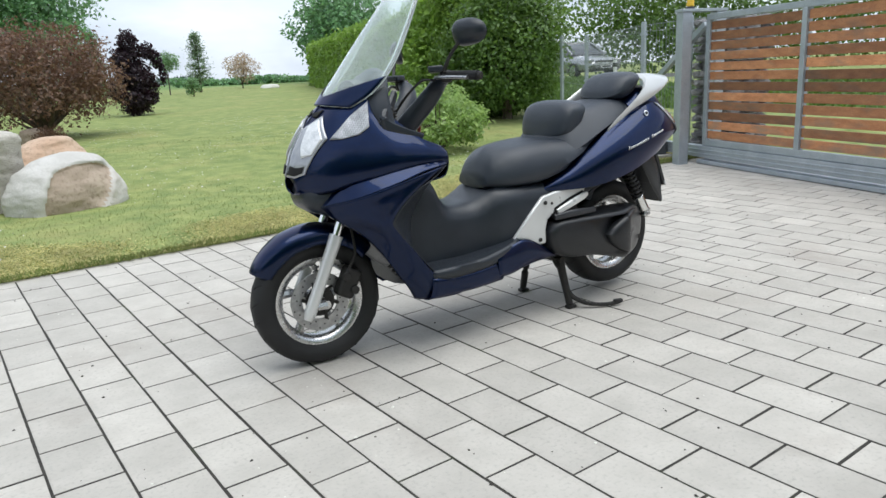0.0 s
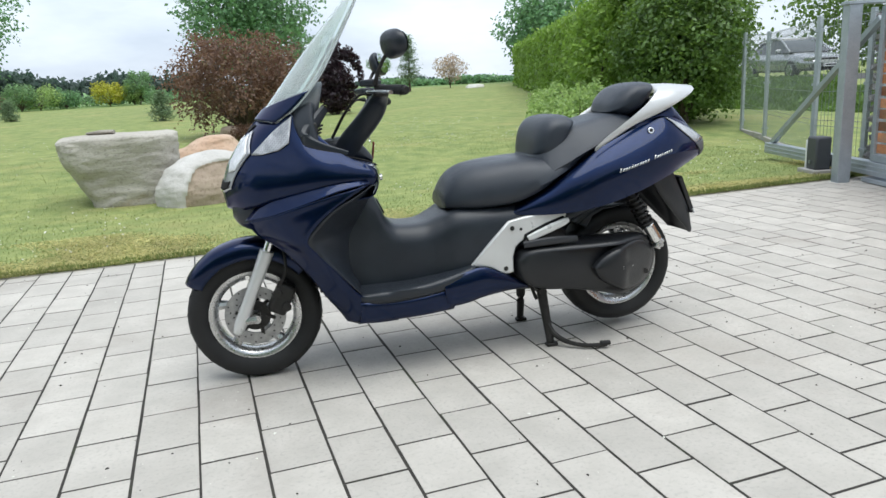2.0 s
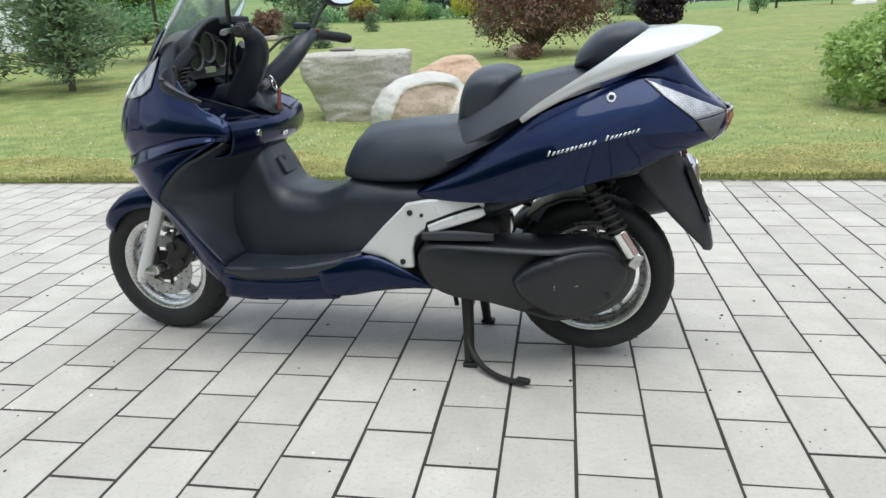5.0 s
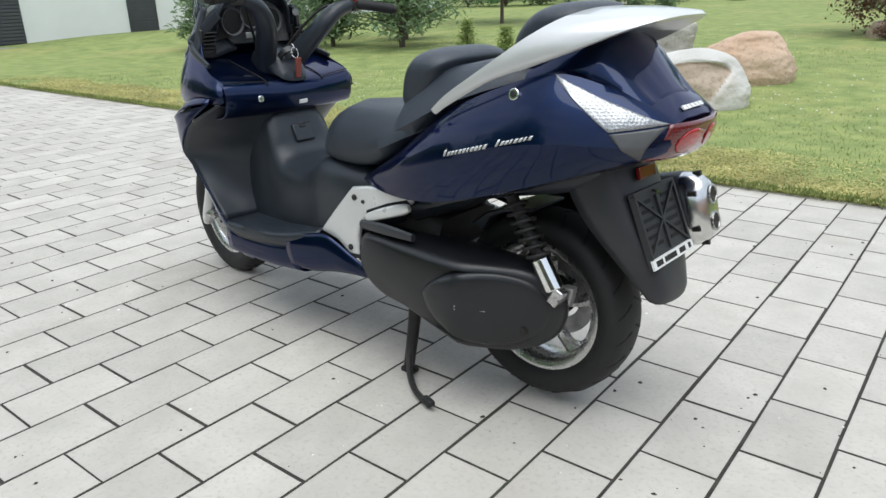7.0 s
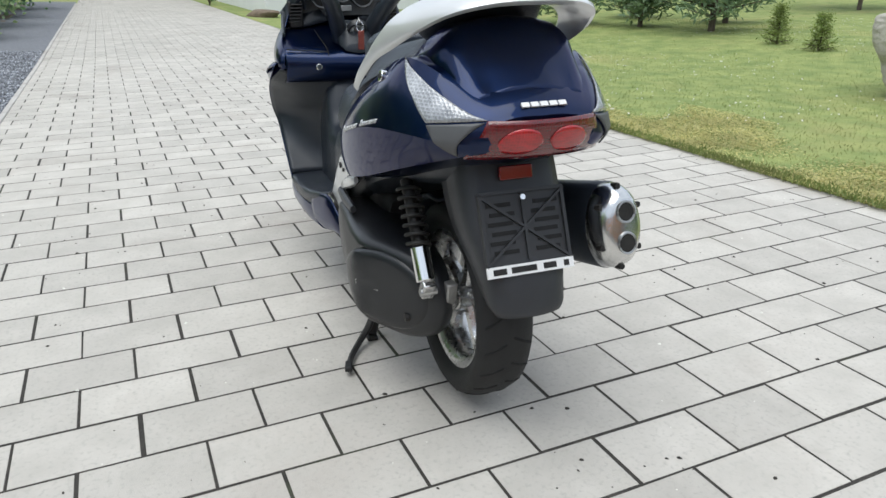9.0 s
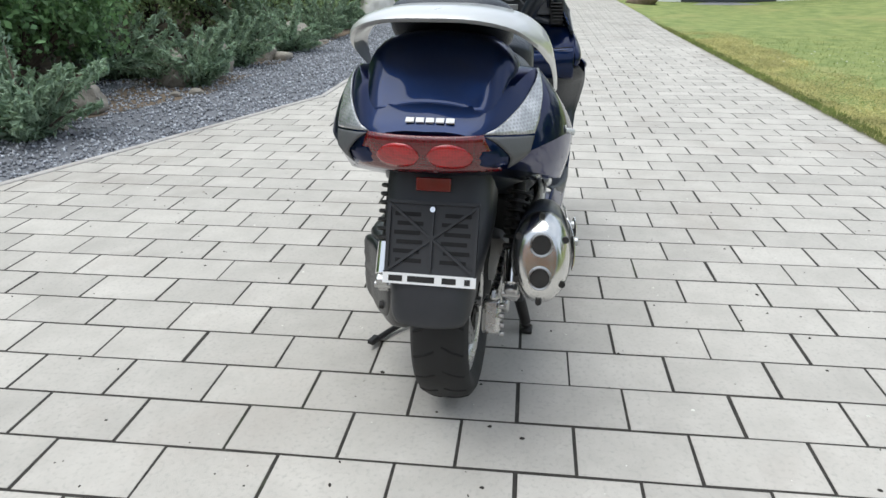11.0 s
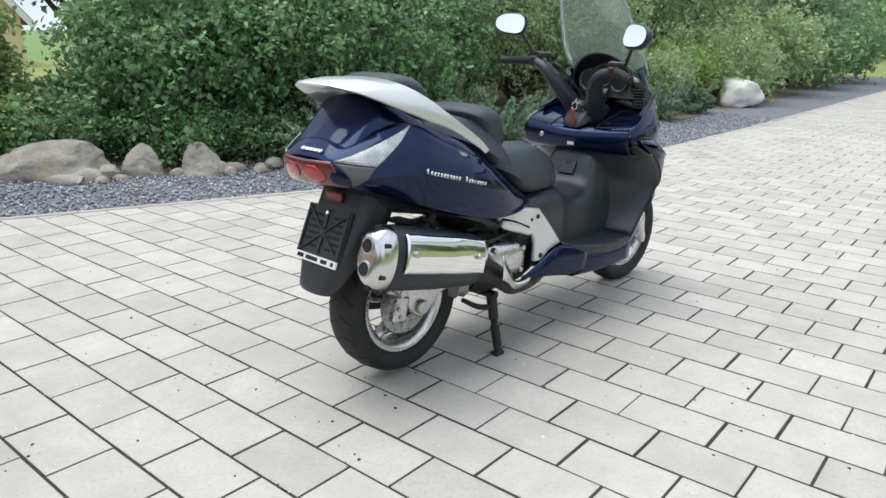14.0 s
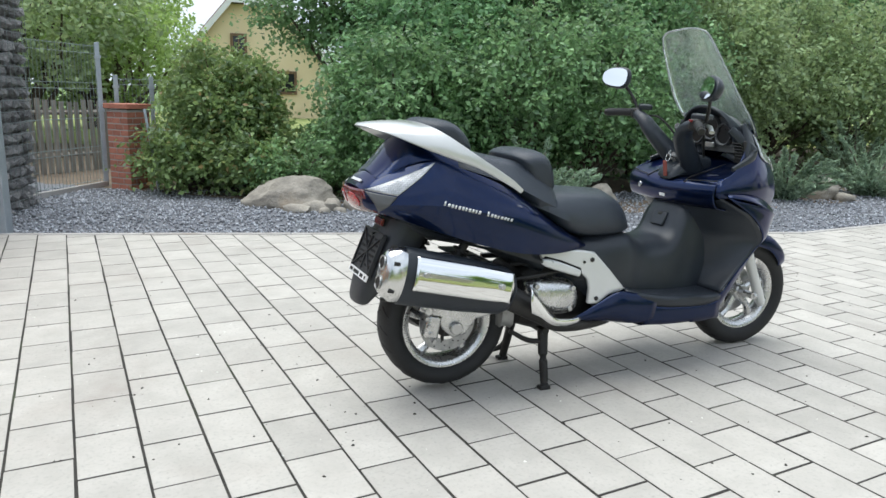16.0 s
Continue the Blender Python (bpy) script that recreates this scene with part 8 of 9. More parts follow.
bmesh.ops.translate(bm, verts=[v for v in rr["geom"] if isinstance(v, bmesh.types.BMVert)], vec=(0.05, 0, 0))
dash = part("instrument_panel", bm, M_DASH, scooter, "grey instrument panel with three dials", bevel=0.004)
for v, w, r in ((0.085, 1.035, 0.042), (0.0, 1.06, 0.046), (-0.085, 1.035, 0.042)):
    bm = bmesh.new()
    ring_profile(bm, [(r, -0.012), (r + 0.006, -0.012), (r + 0.006, 0.012), (r, 0.008)], (0, 0, 0), 28)
    bmesh.ops.transform(bm, verts=bm.verts[:], matrix=Matrix.Translation((0.515, v, w)) @ Matrix.Rotation(radians(90), 4, "Z"))
    dr = part("dial_ring", bm, M_DASH, dash)
    bm = bmesh.new()
    rod(bm, (0.512, v, w), (0.518, v, w), r, n=28)
    part("dial", bm, M_DIAL, dr)
bm = bmesh.new()
box(bm, (0.508, 0.0, 0.985), (0.008, 0.07, 0.022))
part("display", bm, M_STEEL, dash, bevel=0.002)
for s in (1, -1):
    bm = bmesh.new()
    tube(bm, [(0.462, s * 0.172, 1.06), (0.505, s * 0.205, 1.012), (0.545, s * 0.232, 0.962), (0.500, s * 0.252, 0.932), (0.40, s * 0.270, 0.898)], [0.016, 0.02, 0.022, 0.014, 0.008], 8, 5, (0.8, 1.2))
    part("cockpit_frame", bm, M_MATTE, scooter, "black cockpit edge")
    for k in range(6):
        bm = bmesh.new()
        box(bm, (0.485 + 0.004 * k, s * (0.198 + 0.002 * k), 0.935 + 0.013 * (5 - k)), (0.02, 0.045, 0.005), Matrix.Rotation(radians(24), 3, "Y"))
        part("vent_slat", bm, M_IRON, dash, smooth=False)
    bm = bmesh.new()
    box(bm, (0.512, s * 0.2, 0.965), (0.03, 0.06, 0.1))
    part("vent_box", bm, M_IRON, dash, bevel=0.006)
    sheet("cockpit_cheek", [
        [(0.584, 0.166, 1.056), (0.578, 0.200, 1.000), (0.560, 0.232, 0.950)],
        [(0.552, 0.186, 1.078), (0.560, 0.216, 1.015), (0.552, 0.240, 0.952)],
        [(0.512, 0.200, 1.090), (0.516, 0.228, 1.020), (0.508, 0.250, 0.940)],
        [(0.500, 0.188, 1.080), (0.503, 0.216, 1.014), (0.495, 0.238, 0.940)]], M_MATTE, 0.006, mirror=s < 0, label="black side panel beside the dials", steps=4)
    sheet("cockpit_side", [[(0.66, s * 0.10, 1.05), (0.62, s * 0.18, 0.995), (0.565, s * 0.22, 0.96)], [(0.56, s * 0.10, 1.0), (0.55, s * 0.17, 0.96), (0.535, s * 0.235, 0.93)], [(0.53, s * 0.06, 0.94), (0.52, s * 0.15, 0.92), (0.50, s * 0.25, 0.915)]], M_MATTE, 0.004, steps=3, m=8)


def windscreen():
    rows = []
    for w, uc, ue, h in ((1.030, 0.708, 0.640, 0.150), (1.075, 0.668, 0.575, 0.198), (1.13, 0.622, 0.520, 0.216), (1.20, 0.566, 0.462, 0.212), (1.28, 0.500, 0.412, 0.198), (1.36, 0.430, 0.365, 0.180), (1.43, 0.366, 0.325, 0.162), (1.468, 0.333, 0.305, 0.142), (1.484, 0.318, 0.300, 0.105)):
        rows.append([(uc - (uc - ue) * q * q, h * q, w - 0.012 * q * q) for q in (-1, -0.85, -0.6, -0.3, 0, 0.3, 0.6, 0.85, 1)])
    ob = sheet("windscreen", rows, M_SCREEN, 0.0035, label="tall clear windscreen", steps=4, m=19)
    ob.visible_shadow = False
    def on_screen(q, w):
        k = max(i for i in range(len(rows) - 1) if rows[i][4][2] <= w or i == 0)
        t = (w - rows[k][4][2]) / (rows[k + 1][4][2] - rows[k][4][2])
        mid = Vector(rows[k][4]).lerp(Vector(rows[k + 1][4]), t)
        end = Vector(rows[k][8]).lerp(Vector(rows[k + 1][8]), t)
        return (mid.x - (mid.x - end.x) * q * q + 0.006, end.y * q * 1.015, w - 0.012 * q * q + 0.003)

    apron = []
    for f in (0.0, 0.35, 0.7, 1.0):
        apron.append([on_screen(q, 1.030 + f * (0.030 + 0.078 * abs(q) ** 1.5)) for q in (-1, -0.85, -0.6, -0.3, 0, 0.3, 0.6, 0.85, 1)])
    sheet("screen_apron", apron, M_BLUE, 0.003, label="dark blue apron at the foot of the screen", steps=4, m=19)
    bm = bmesh.new()
    edge = [r[-1] for r in rows[1:]] + [(r[6][0], r[6][1], r[6][2]) for r in rows[-1:]] + [rows[-1][4]] + [rows[-1][2]] + [r[0] for r in rows[:0:-1]]
    tube(bm, edge, 0.0022, 6, 3)
    part("screen_rim", bm, M_SCREEN_RIM, ob, "polished edge of the screen")


M_SCREEN_RIM = surface("polished_edge", (0.34, 0.37, 0.37), (0.44, 0.47, 0.47), 8.0, 0.2)
windscreen()
# dark intake under the nose and inner front
hull("nose_intake", [(0.832, [(0.0, 0.715), (0.05, 0.71), (0.07, 0.69), (0.05, 0.67), (0.0, 0.665)]), (0.80, [(0.0, 0.735), (0.10, 0.73), (0.12, 0.69), (0.10, 0.64), (0.0, 0.63)]), (0.70, [(0.0, 0.75), (0.16, 0.74), (0.19, 0.68), (0.14, 0.60), (0.0, 0.59)]), (0.58, [(0.0, 0.78), (0.20, 0.76), (0.23, 0.64), (0.19, 0.52), (0.0, 0.50)]), (0.50, [(0.0, 0.78), (0.20, 0.76), (0.22, 0.60), (0.20, 0.40), (0.0, 0.38)]), (0.455, [(0.0, 0.74), (0.12, 0.72), (0.14, 0.6), (0.14, 0.36), (0.0, 0.32)])], M_MATTE, "black inner front structure")
for k in range(4):
    bm = bmesh.new()
    box(bm, (0.53 - 0.016 * k, 0.212, 0.405 - 0.02 * k), (0.06, 0.02, 0.006), Matrix.Rotation(radians(20), 3, "Y"))
    part("radiator_louvre", bm, M_IRON, scooter, smooth=False)
    bm = bmesh.new()
    box(bm, (0.53 - 0.016 * k, -0.212, 0.405 - 0.02 * k), (0.06, 0.02, 0.006), Matrix.Rotation(radians(20), 3, "Y"))
    part("radiator_louvre", bm, M_IRON, scooter, smooth=False)

# front mudguard and forks
ANG = Matrix.Translation(FRONT) @ Matrix.Rotation(radians(-4), 4, "Z") @ Matrix.Translation(-FRONT)
rows = []
for a, r, hw in ((31, 0.287, 0.052), (39, 0.291, 0.070), (52, 0.294, 0.080), (68, 0.298, 0.086), (90, 0.302, 0.088), (112, 0.304, 0.086), (128, 0.304, 0.08), (140, 0.302, 0.07)):
    ca, sa = math.cos(radians(a)), math.sin(radians(a))
    row = []
    for q, dr in ((-1.0, -0.062), (-0.98, -0.03), (-0.86, -0.006), (-0.5, 0.008), (0, 0.012), (0.5, 0.008), (0.86, -0.006), (0.98, -0.03), (1.0, -0.062)):
        row.append(ANG @ Vector((FRONT.x + (r + dr) * ca, q * hw, FRONT.z + (r + dr) * sa)))
    rows.append(row)
sheet("front_mudguard", rows, M_BLUE, 0.004, label="dark blue front mudguard", steps=4, m=20)
for s in (1, -1):
    lo, hi = ANG @ Vector((0.862, s * 0.098, 0.215)), ANG @ Vector((0.715, s * 0.098, 0.535))
    up = ANG @ Vector((0.655, s * 0.098, 0.67))
    bm = bmesh.new()
    tube(bm, [lo, lo.lerp(hi, 0.12), lo.lerp(hi, 0.5), hi], [0.018, 0.025, 0.024, 0.028], 14, 5)
    fk = part("fork_leg", bm, M_SILVER, scooter, "silver fork slider")
    bm = bmesh.new()
    rod(bm, hi, up, 0.018, n=14)
    part("fork_tube", bm, M_CHROME, fk)
    bm = bmesh.new()
    c = lo.lerp(hi, 0.13)
    rod(bm, FRONT + Vector((0, s * 0.05, 0)), FRONT + Vector((0, s * 0.112, 0)), 0.017, n=14)
    tube(bm, [FRONT + Vector((0, s * 0.10, 0)), FRONT + Vector((0.04, s * 0.1, 0)), lo.lerp(hi, 0.16)], [0.02, 0.018, 0.016], 8, 3)
    part("axle_lug", bm, M_ALU, fk)
    bm = bmesh.new()
    rod(bm, ANG @ Vector((0.80, s * 0.086, 0.435)), ANG @ Vector((0.80, s * 0.096, 0.435)), 0.009, n=10)
    part("mudguard_bolt", bm, M_CHROME, scooter)
bm = bmesh.new()
box(bm, (0.685, 0.088, 0.335), (0.075, 0.062, 0.125), Matrix.Rotation(radians(-28), 3, "Y"))
cal = part("brake_caliper", bm, M_IRON, scooter, "black front brake caliper", bevel=0.014)
for dz in (-0.03, 0.03):
    bm = bmesh.new()
    rod(bm, (0.685 + dz * 0.5, 0.115, 0.335 + dz), (0.685 + dz * 0.5, 0.128, 0.335 + dz), 0.018, n=14)
    part("piston_cap", bm, M_IRON, cal, bevel=0.003)
bm = bmesh.new()
tube(bm, [(0.69, 0.115, 0.39), (0.66, 0.125, 0.46), (0.66, 0.11, 0.56), (0.64, 0.09, 0.64)], 0.006, 7, 5)
part("brake_hose", bm, M_IRON, scooter)

# --- handlebar, controls and mirrors, turned a little to the right ---
bars = new("handlebar")
bars.parent = scooter
tagged(bars, "black covered handlebar with levers and mirrors")
bars.matrix_basis = Matrix.Translation((0.242, 0, 0.989)) @ Matrix.Rotation(radians(-5.5), 4, "Z") @ Matrix.Rotation(radians(4.0), 4, "X") @ Matrix.Translation((-0.26, 0, -1.0))
hull("column_cover", [(0.49, [(0.0, 0.945), (0.04, 0.942), (0.055, 0.925), (0.055, 0.89), (0.0, 0.875)]), (0.42, [(0.0, 0.955), (0.045, 0.952), (0.068, 0.93), (0.072, 0.88), (0.0, 0.86)]), (0.36, [(0.0, 0.948), (0.045, 0.944), (0.068, 0.92), (0.072, 0.872), (0.0, 0.85)]), (0.318, [(0.0, 0.912), (0.045, 0.907), (0.062, 0.888), (0.062, 0.862), (0.0, 0.845)]), (0.288, [(0.0, 0.872), (0.035, 0.869), (0.048, 0.860), (0.045, 0.850), (0.0, 0.844)])], M_MATTE, "black steering column cover", parent=bars)
for s in (1, -1):
    # a broad flat arm that rises from the column and bends out to the grip
    bm = bmesh.new()
    spec = smooth_line([(0.398, 0.052, 0.885), (0.358, 0.072, 0.943), (0.304, 0.098, 1.002), (0.268, 0.126, 1.050), (0.252, 0.165, 1.088), (0.246, 0.222, 1.110)], 5)
    rad = smooth_line([(0.050, 0.033, 0), (0.046, 0.032, 0), (0.044, 0.031, 0), (0.041, 0.030, 0), (0.034, 0.027, 0), (0.023, 0.023, 0)], 5)
    rings = []
    for k, (c, r) in enumerate(zip(spec, rad)):
        d = (spec[min(k + 1, len(spec) - 1)] - spec[max(k - 1, 0)]).normalized()
        fore = (Vector((1, 0, 0)) - d * d.x).normalized()
        lat = d.cross(fore)
        rings.append([bm.verts.new(Vector((1, s, 1)) * (c + r.x * math.cos(a) * fore + r.y * math.sin(a) * lat)) for a in (2 * math.pi * q / 16 for q in range(16))])
    for r0, r1 in zip(rings, rings[1:]):
        for q in range(16):
            bm.faces.new((r0[q], r0[(q + 1) % 16], r1[(q + 1) % 16], r1[q]))
    bm.faces.new(rings[0])
    bm.faces.new(rings[-1][::-1])
    part("bar_cover", bm, M_MATTE, bars)
    bm = bmesh.new()
    tube(bm, [(0.246, s * 0.245, 1.112), (0.215, s * 0.30, 1.108), (0.178, s * 0.362, 1.100)], [0.0185, 0.0175, 0.0185], 14, 4)
    gr = part("grip", bm, M_RUBBER, bars, "black rubber grip")
    bm = bmesh.new()
    rod(bm, (0.178, s * 0.362, 1.100), (0.170, s * 0.376, 1.098), 0.0165, 0.0145, 14)
    part("bar_end", bm, M_IRON, gr, bevel=0.003)
    bm = bmesh.new()
    box(bm, (0.248, s * 0.228, 1.110), (0.045, 0.05, 0.046), Matrix.Rotation(radians(-s * 28), 3, "Z"))
    sw = part("switch_housing", bm, M_IRON, bars, bevel=0.01)
    bm = bmesh.new()
    box(bm, (0.224, s * 0.224, 1.125), (0.01, 0.018, 0.01))
    part("switch_button", bm, M_RED if s < 0 else M_GREYPLAS, sw, "red stop switch" if s < 0 else "", bevel=0.002)
    bm = bmesh.new()
    box(bm, (0.285, s * 0.215, 1.140), (0.06, 0.075, 0.024), Matrix.Rotation(radians(-s * 28), 3, "Z"))
    rs = part("brake_reservoir", bm, M_MATTE, bars, "black brake fluid reservoir", bevel=0.006)
    bm = bmesh.new()
    tube(bm, [(0.292, s * 0.232, 1.108), (0.288, s * 0.265, 1.106), (0.262, s * 0.31, 1.102), (0.226, s * 0.366, 1.094)], [0.010, 0.009, 0.0075, 0.0085], 8, 5, (1.4, 0.8))
    part("brake_lever", bm, M_STEEL, bars, "polished brake lever")
    bm = bmesh.new()
    tube(bm, [(0.272, s * 0.262, 1.13), (0.258, s * 0.285, 1.175), (0.238, s * 0.312, 1.215), (0.220, s * 0.335, 1.235)], [0.009, 0.0075, 0.007, 0.008], 8, 5)
    st = part("mirror_stem", bm, M_IRON, bars)
    bm = bmesh.new()
    bmesh.ops.create_uvsphere(bm, u_segments=28, v_segments=16, radius=1.0)
    for v in bm.verts:
        x, y, z = v.co
        k = 1.0 if x > 0 else 0.25
        v.co = Vector((x * 0.042 * k, math.copysign(abs(y) ** 0.75, y) * 0.082, math.copysign(abs(z) ** 0.8, z) * 0.050 * (1 - 0.18 * y * s)))
    bmesh.ops.transform(bm, verts=bm.verts[:], matrix=Matrix.Translation((0.196, s * 0.356, 1.262)) @ Matrix.Rotation(radians(s * 20), 4, "Z") @ Matrix.Rotation(radians(13), 4, "Y"))
    mh = part("mirror", bm, M_MATTE, bars, "black rear-view mirror", angle=60)
    bm = bmesh.new()
    vs = []
    for k in range(28):
        a = 2 * math.pi * k / 28
        y, z = math.copysign(abs(math.cos(a)) ** 0.72, math.cos(a)) * 0.073, math.copysign(abs(math.sin(a)) ** 0.78, math.sin(a)) * 0.042 * (1 - 0.18 * math.cos(a) * s)
        vs.append(bm.verts.new((-0.0125, y, z)))
    bm.faces.new(vs)
    bmesh.ops.transform(bm, verts=bm.verts[:], matrix=Matrix.Translation((0.196, s * 0.356, 1.262)) @ Matrix.Rotation(radians(s * 20), 4, "Z") @ Matrix.Rotation(radians(13), 4, "Y"))
    part("mirror_glass", bm, M_MIRROR, mh, "mirror glass", smooth=False)
    bm = bmesh.new()
    tube(bm, [(0.285, s * 0.20, 1.10), (0.330, s * 0.165, 1.10), (0.385, s * 0.115, 1.04), (0.44, s * 0.06, 0.95)], 0.0055, 6, 5)
    part("cable", bm, M_IRON, bars)
# ignition and keys
bm = bmesh.new()
ring_profile(bm, [(0.03, -0.01), (0.04, -0.01), (0.04, 0.01), (0.03, 0.012)], (0, 0, 0), 24)
bmesh.ops.transform(bm, verts=bm.verts[:], matrix=Matrix.Translation((0.315, -0.005, 0.918)) @ Matrix.Rotation(radians(45), 4, "Y") @ Matrix.Rotation(radians(90), 4, "X"))
ig = part("ignition_lock", bm, M_GREYPLAS, scooter, "ignition lock surround")
bm = bmesh.new()
rod(bm, (0.322, -0.005, 0.912), (0.297, -0.005, 0.937), 0.013, n=14)
part("lock_barrel", bm, M_STEEL, ig, bevel=0.002)
key = new("key")
key.parent = scooter
tagged(key, "key with a ring and a red-brown fob")
bm = bmesh.new()
box(bm, (0.289, -0.005, 0.944), (0.03, 0.004, 0.022), Matrix.Rotation(radians(45), 3, "Y"))
part("key_head", bm, M_STEEL, key, bevel=0.002)
bm = bmesh.new()
tube(bm, [(0.274 + 0.004 * math.sin(a), -0.005 + 0.014 * math.cos(a), 0.930 + 0.018 * math.sin(a)) for a in [2 * math.pi * k / 12 for k in range(13)]], 0.0016, 6, 2)
part("key_ring", bm, M_CHROME, key)
bm = bmesh.new()
box(bm, (0.262, -0.006, 0.880), (0.006, 0.024, 0.070), Matrix.Rotation(radians(-8), 3, "Y"))
part("fob", bm, M_FOB, key, "red-brown leather fob", bevel=0.003)

# --- engine, drive case, suspension, exhaust ---
hull("engine_block", [(-0.12, [(0.0, 0.42), (0.08, 0.41), (0.11, 0.36), (0.10, 0.27), (0.0, 0.25)]), (-0.25, [(0.0, 0.50), (0.12, 0.49), (0.15, 0.42), (0.14, 0.27), (0.0, 0.24)]), (-0.42, [(0.0, 0.54), (0.13, 0.53), (0.155, 0.44), (0.14, 0.26), (0.0, 0.235)]), (-0.52, [(0.0, 0.50), (0.12, 0.49), (0.14, 0.42), (0.12, 0.28), (0.0, 0.26)])], M_IRON, "dark engine block")
def case_v(u, v):
    """The case bends in towards the tyre behind its middle."""
    bend = 0.6 * max(0.0, -0.69 - u) * min(1.0, max(0.0, -0.69 - u) / 0.05)
    return v if v < 0.11 else 0.105 + (v - 0.105) * (1 - bend / 0.21)


case = []
for v, k in ((0.10, 0.93), (0.16, 1.0), (0.22, 1.0), (0.255, 0.97), (0.275, 0.90), (0.282, 0.8)):
    case.append((v, k))
cvt_poly = [(-0.262, 0.405), (-0.285, 0.440), (-0.335, 0.455), (-0.50, 0.458), (-0.70, 0.458), (-0.84, 0.452), (-0.915, 0.420), (-0.950, 0.345), (-0.925, 0.265), (-0.85, 0.215), (-0.73, 0.205), (-0.62, 0.232), (-0.50, 0.258), (-0.38, 0.268), (-0.30, 0.30), (-0.265, 0.35)]
cl = [Vector((p.x, p.y)) for p in smooth_line([(p[0], p[1], 0) for p in cvt_poly + cvt_poly[:1]], 4)][:-1]
cc = Vector((-0.60, 0.345))
bm = bmesh.new()
rings = []
for v, k in case:
    ring = []
    for p in cl:
        slope = 0.035 * min(1.0, max(0.0, (p.x + 0.60) / 0.35))
        u = cc.x + (p.x - cc.x) * (1 - (1 - k) * 0.55)
        ring.append(bm.verts.new((u, case_v(u, v - slope * (1 if v > 0.12 else 0)), cc.y + (p.y - cc.y) * k)))
    rings.append(ring)
n = len(cl)
for r0, r1 in zip(rings, rings[1:]):
    for k in range(n):
        bm.faces.new((r0[k], r0[(k + 1) % n], r1[(k + 1) % n], r1[k]))
bm.faces.new(rings[0])
bm.faces.new(rings[-1][::-1])
M_CASE = surface("glossy_black_plastic", (0.0085, 0.0095, 0.0115), (0.0135, 0.0148, 0.0172), 7.0, 0.34, 0.08, 420.0, stain=(0.02, 0.021, 0.023), stain_scale=4.0, stain_at=(0.6, 0.9))
cvt = part("drive_case", bm, M_CASE, scooter, "black plastic drive belt case", angle=50)
cov_poly = [(-0.578, 0.350), (-0.62, 0.392), (-0.70, 0.428), (-0.80, 0.438), (-0.88, 0.415), (-0.925, 0.355), (-0.905, 0.285), (-0.84, 0.238), (-0.74, 0.232), (-0.65, 0.268), (-0.60, 0.305)]
bm = bmesh.new()
cl2 = [Vector((p.x, p.y)) for p in smooth_line([(p[0], p[1], 0) for p in cov_poly + cov_poly[:1]], 4)][:-1]
rings = []
for v, k in ((0.262, 1.0), (0.286, 0.985), (0.297, 0.93), (0.303, 0.80), (0.305, 0.5), (0.306, 0.25)):
    rings.append([bm.verts.new((-0.76 + (p.x + 0.76) * k, case_v(-0.76 + (p.x + 0.76) * k, v), 0.335 + (p.y - 0.335) * k)) for p in cl2])
n = len(cl2)
for r0, r1 in zip(rings, rings[1:]):
    for k in range(n):
        bm.faces.new((r0[k], r0[(k + 1) % n], r1[(k + 1) % n], r1[k]))
bm.faces.new(rings[0])
bm.faces.new(rings[-1][::-1])
cov = part("case_cover", bm, M_CASE, cvt, "raised oval cover", angle=40)
bm = bmesh.new()
box(bm, (-0.745, (case_v(-0.70, 0.308) + case_v(-0.79, 0.308)) / 2 - 0.004, 0.338), (0.09, 0.004, 0.013), Matrix.Rotation(math.atan2(case_v(-0.70, 0.308) - case_v(-0.79, 0.308), 0.09), 3, "Z"))
part("badge", bm, M_STEEL, cov, "small plain metal badge", smooth=False)
bm = bmesh.new()
rod(bm, (-0.866, case_v(-0.866, 0.306) - 0.02, 0.285), (-0.866, case_v(-0.866, 0.306) + 0.004, 0.285), 0.011, n=12)
part("inspection_hole", bm, M_IRON, cov)
bm = bmesh.new()
tube(bm, [(-0.29, 0.232, 0.47), (-0.40, 0.245, 0.478), (-0.52, 0.25, 0.478)], [0.014, 0.017, 0.012], 8, 4, (0.8, 1.0))
part("air_duct", bm, M_GREYPLAS, cvt)
hull("gearbox", [(-0.55, [(0.0, 0.42), (0.10, 0.41), (0.13, 0.36), (0.12, 0.26), (0.0, 0.25)]), (-0.60, [(0.095, 0.40), (0.12, 0.39), (0.13, 0.34), (0.12, 0.27), (0.095, 0.26)])], M_ENGINE, "grey gearbox casting")
plate("swing_arm", [(-0.56, 0.38), (-0.70, 0.40), (-0.86, 0.37), (-0.93, 0.40), (-0.96, 0.40), (-0.95, 0.35), (-0.86, 0.26), (-0.78, 0.25), (-0.68, 0.28), (-0.56, 0.30)], 0.092, 0.03, M_ENGINE, "grey drive-side arm")
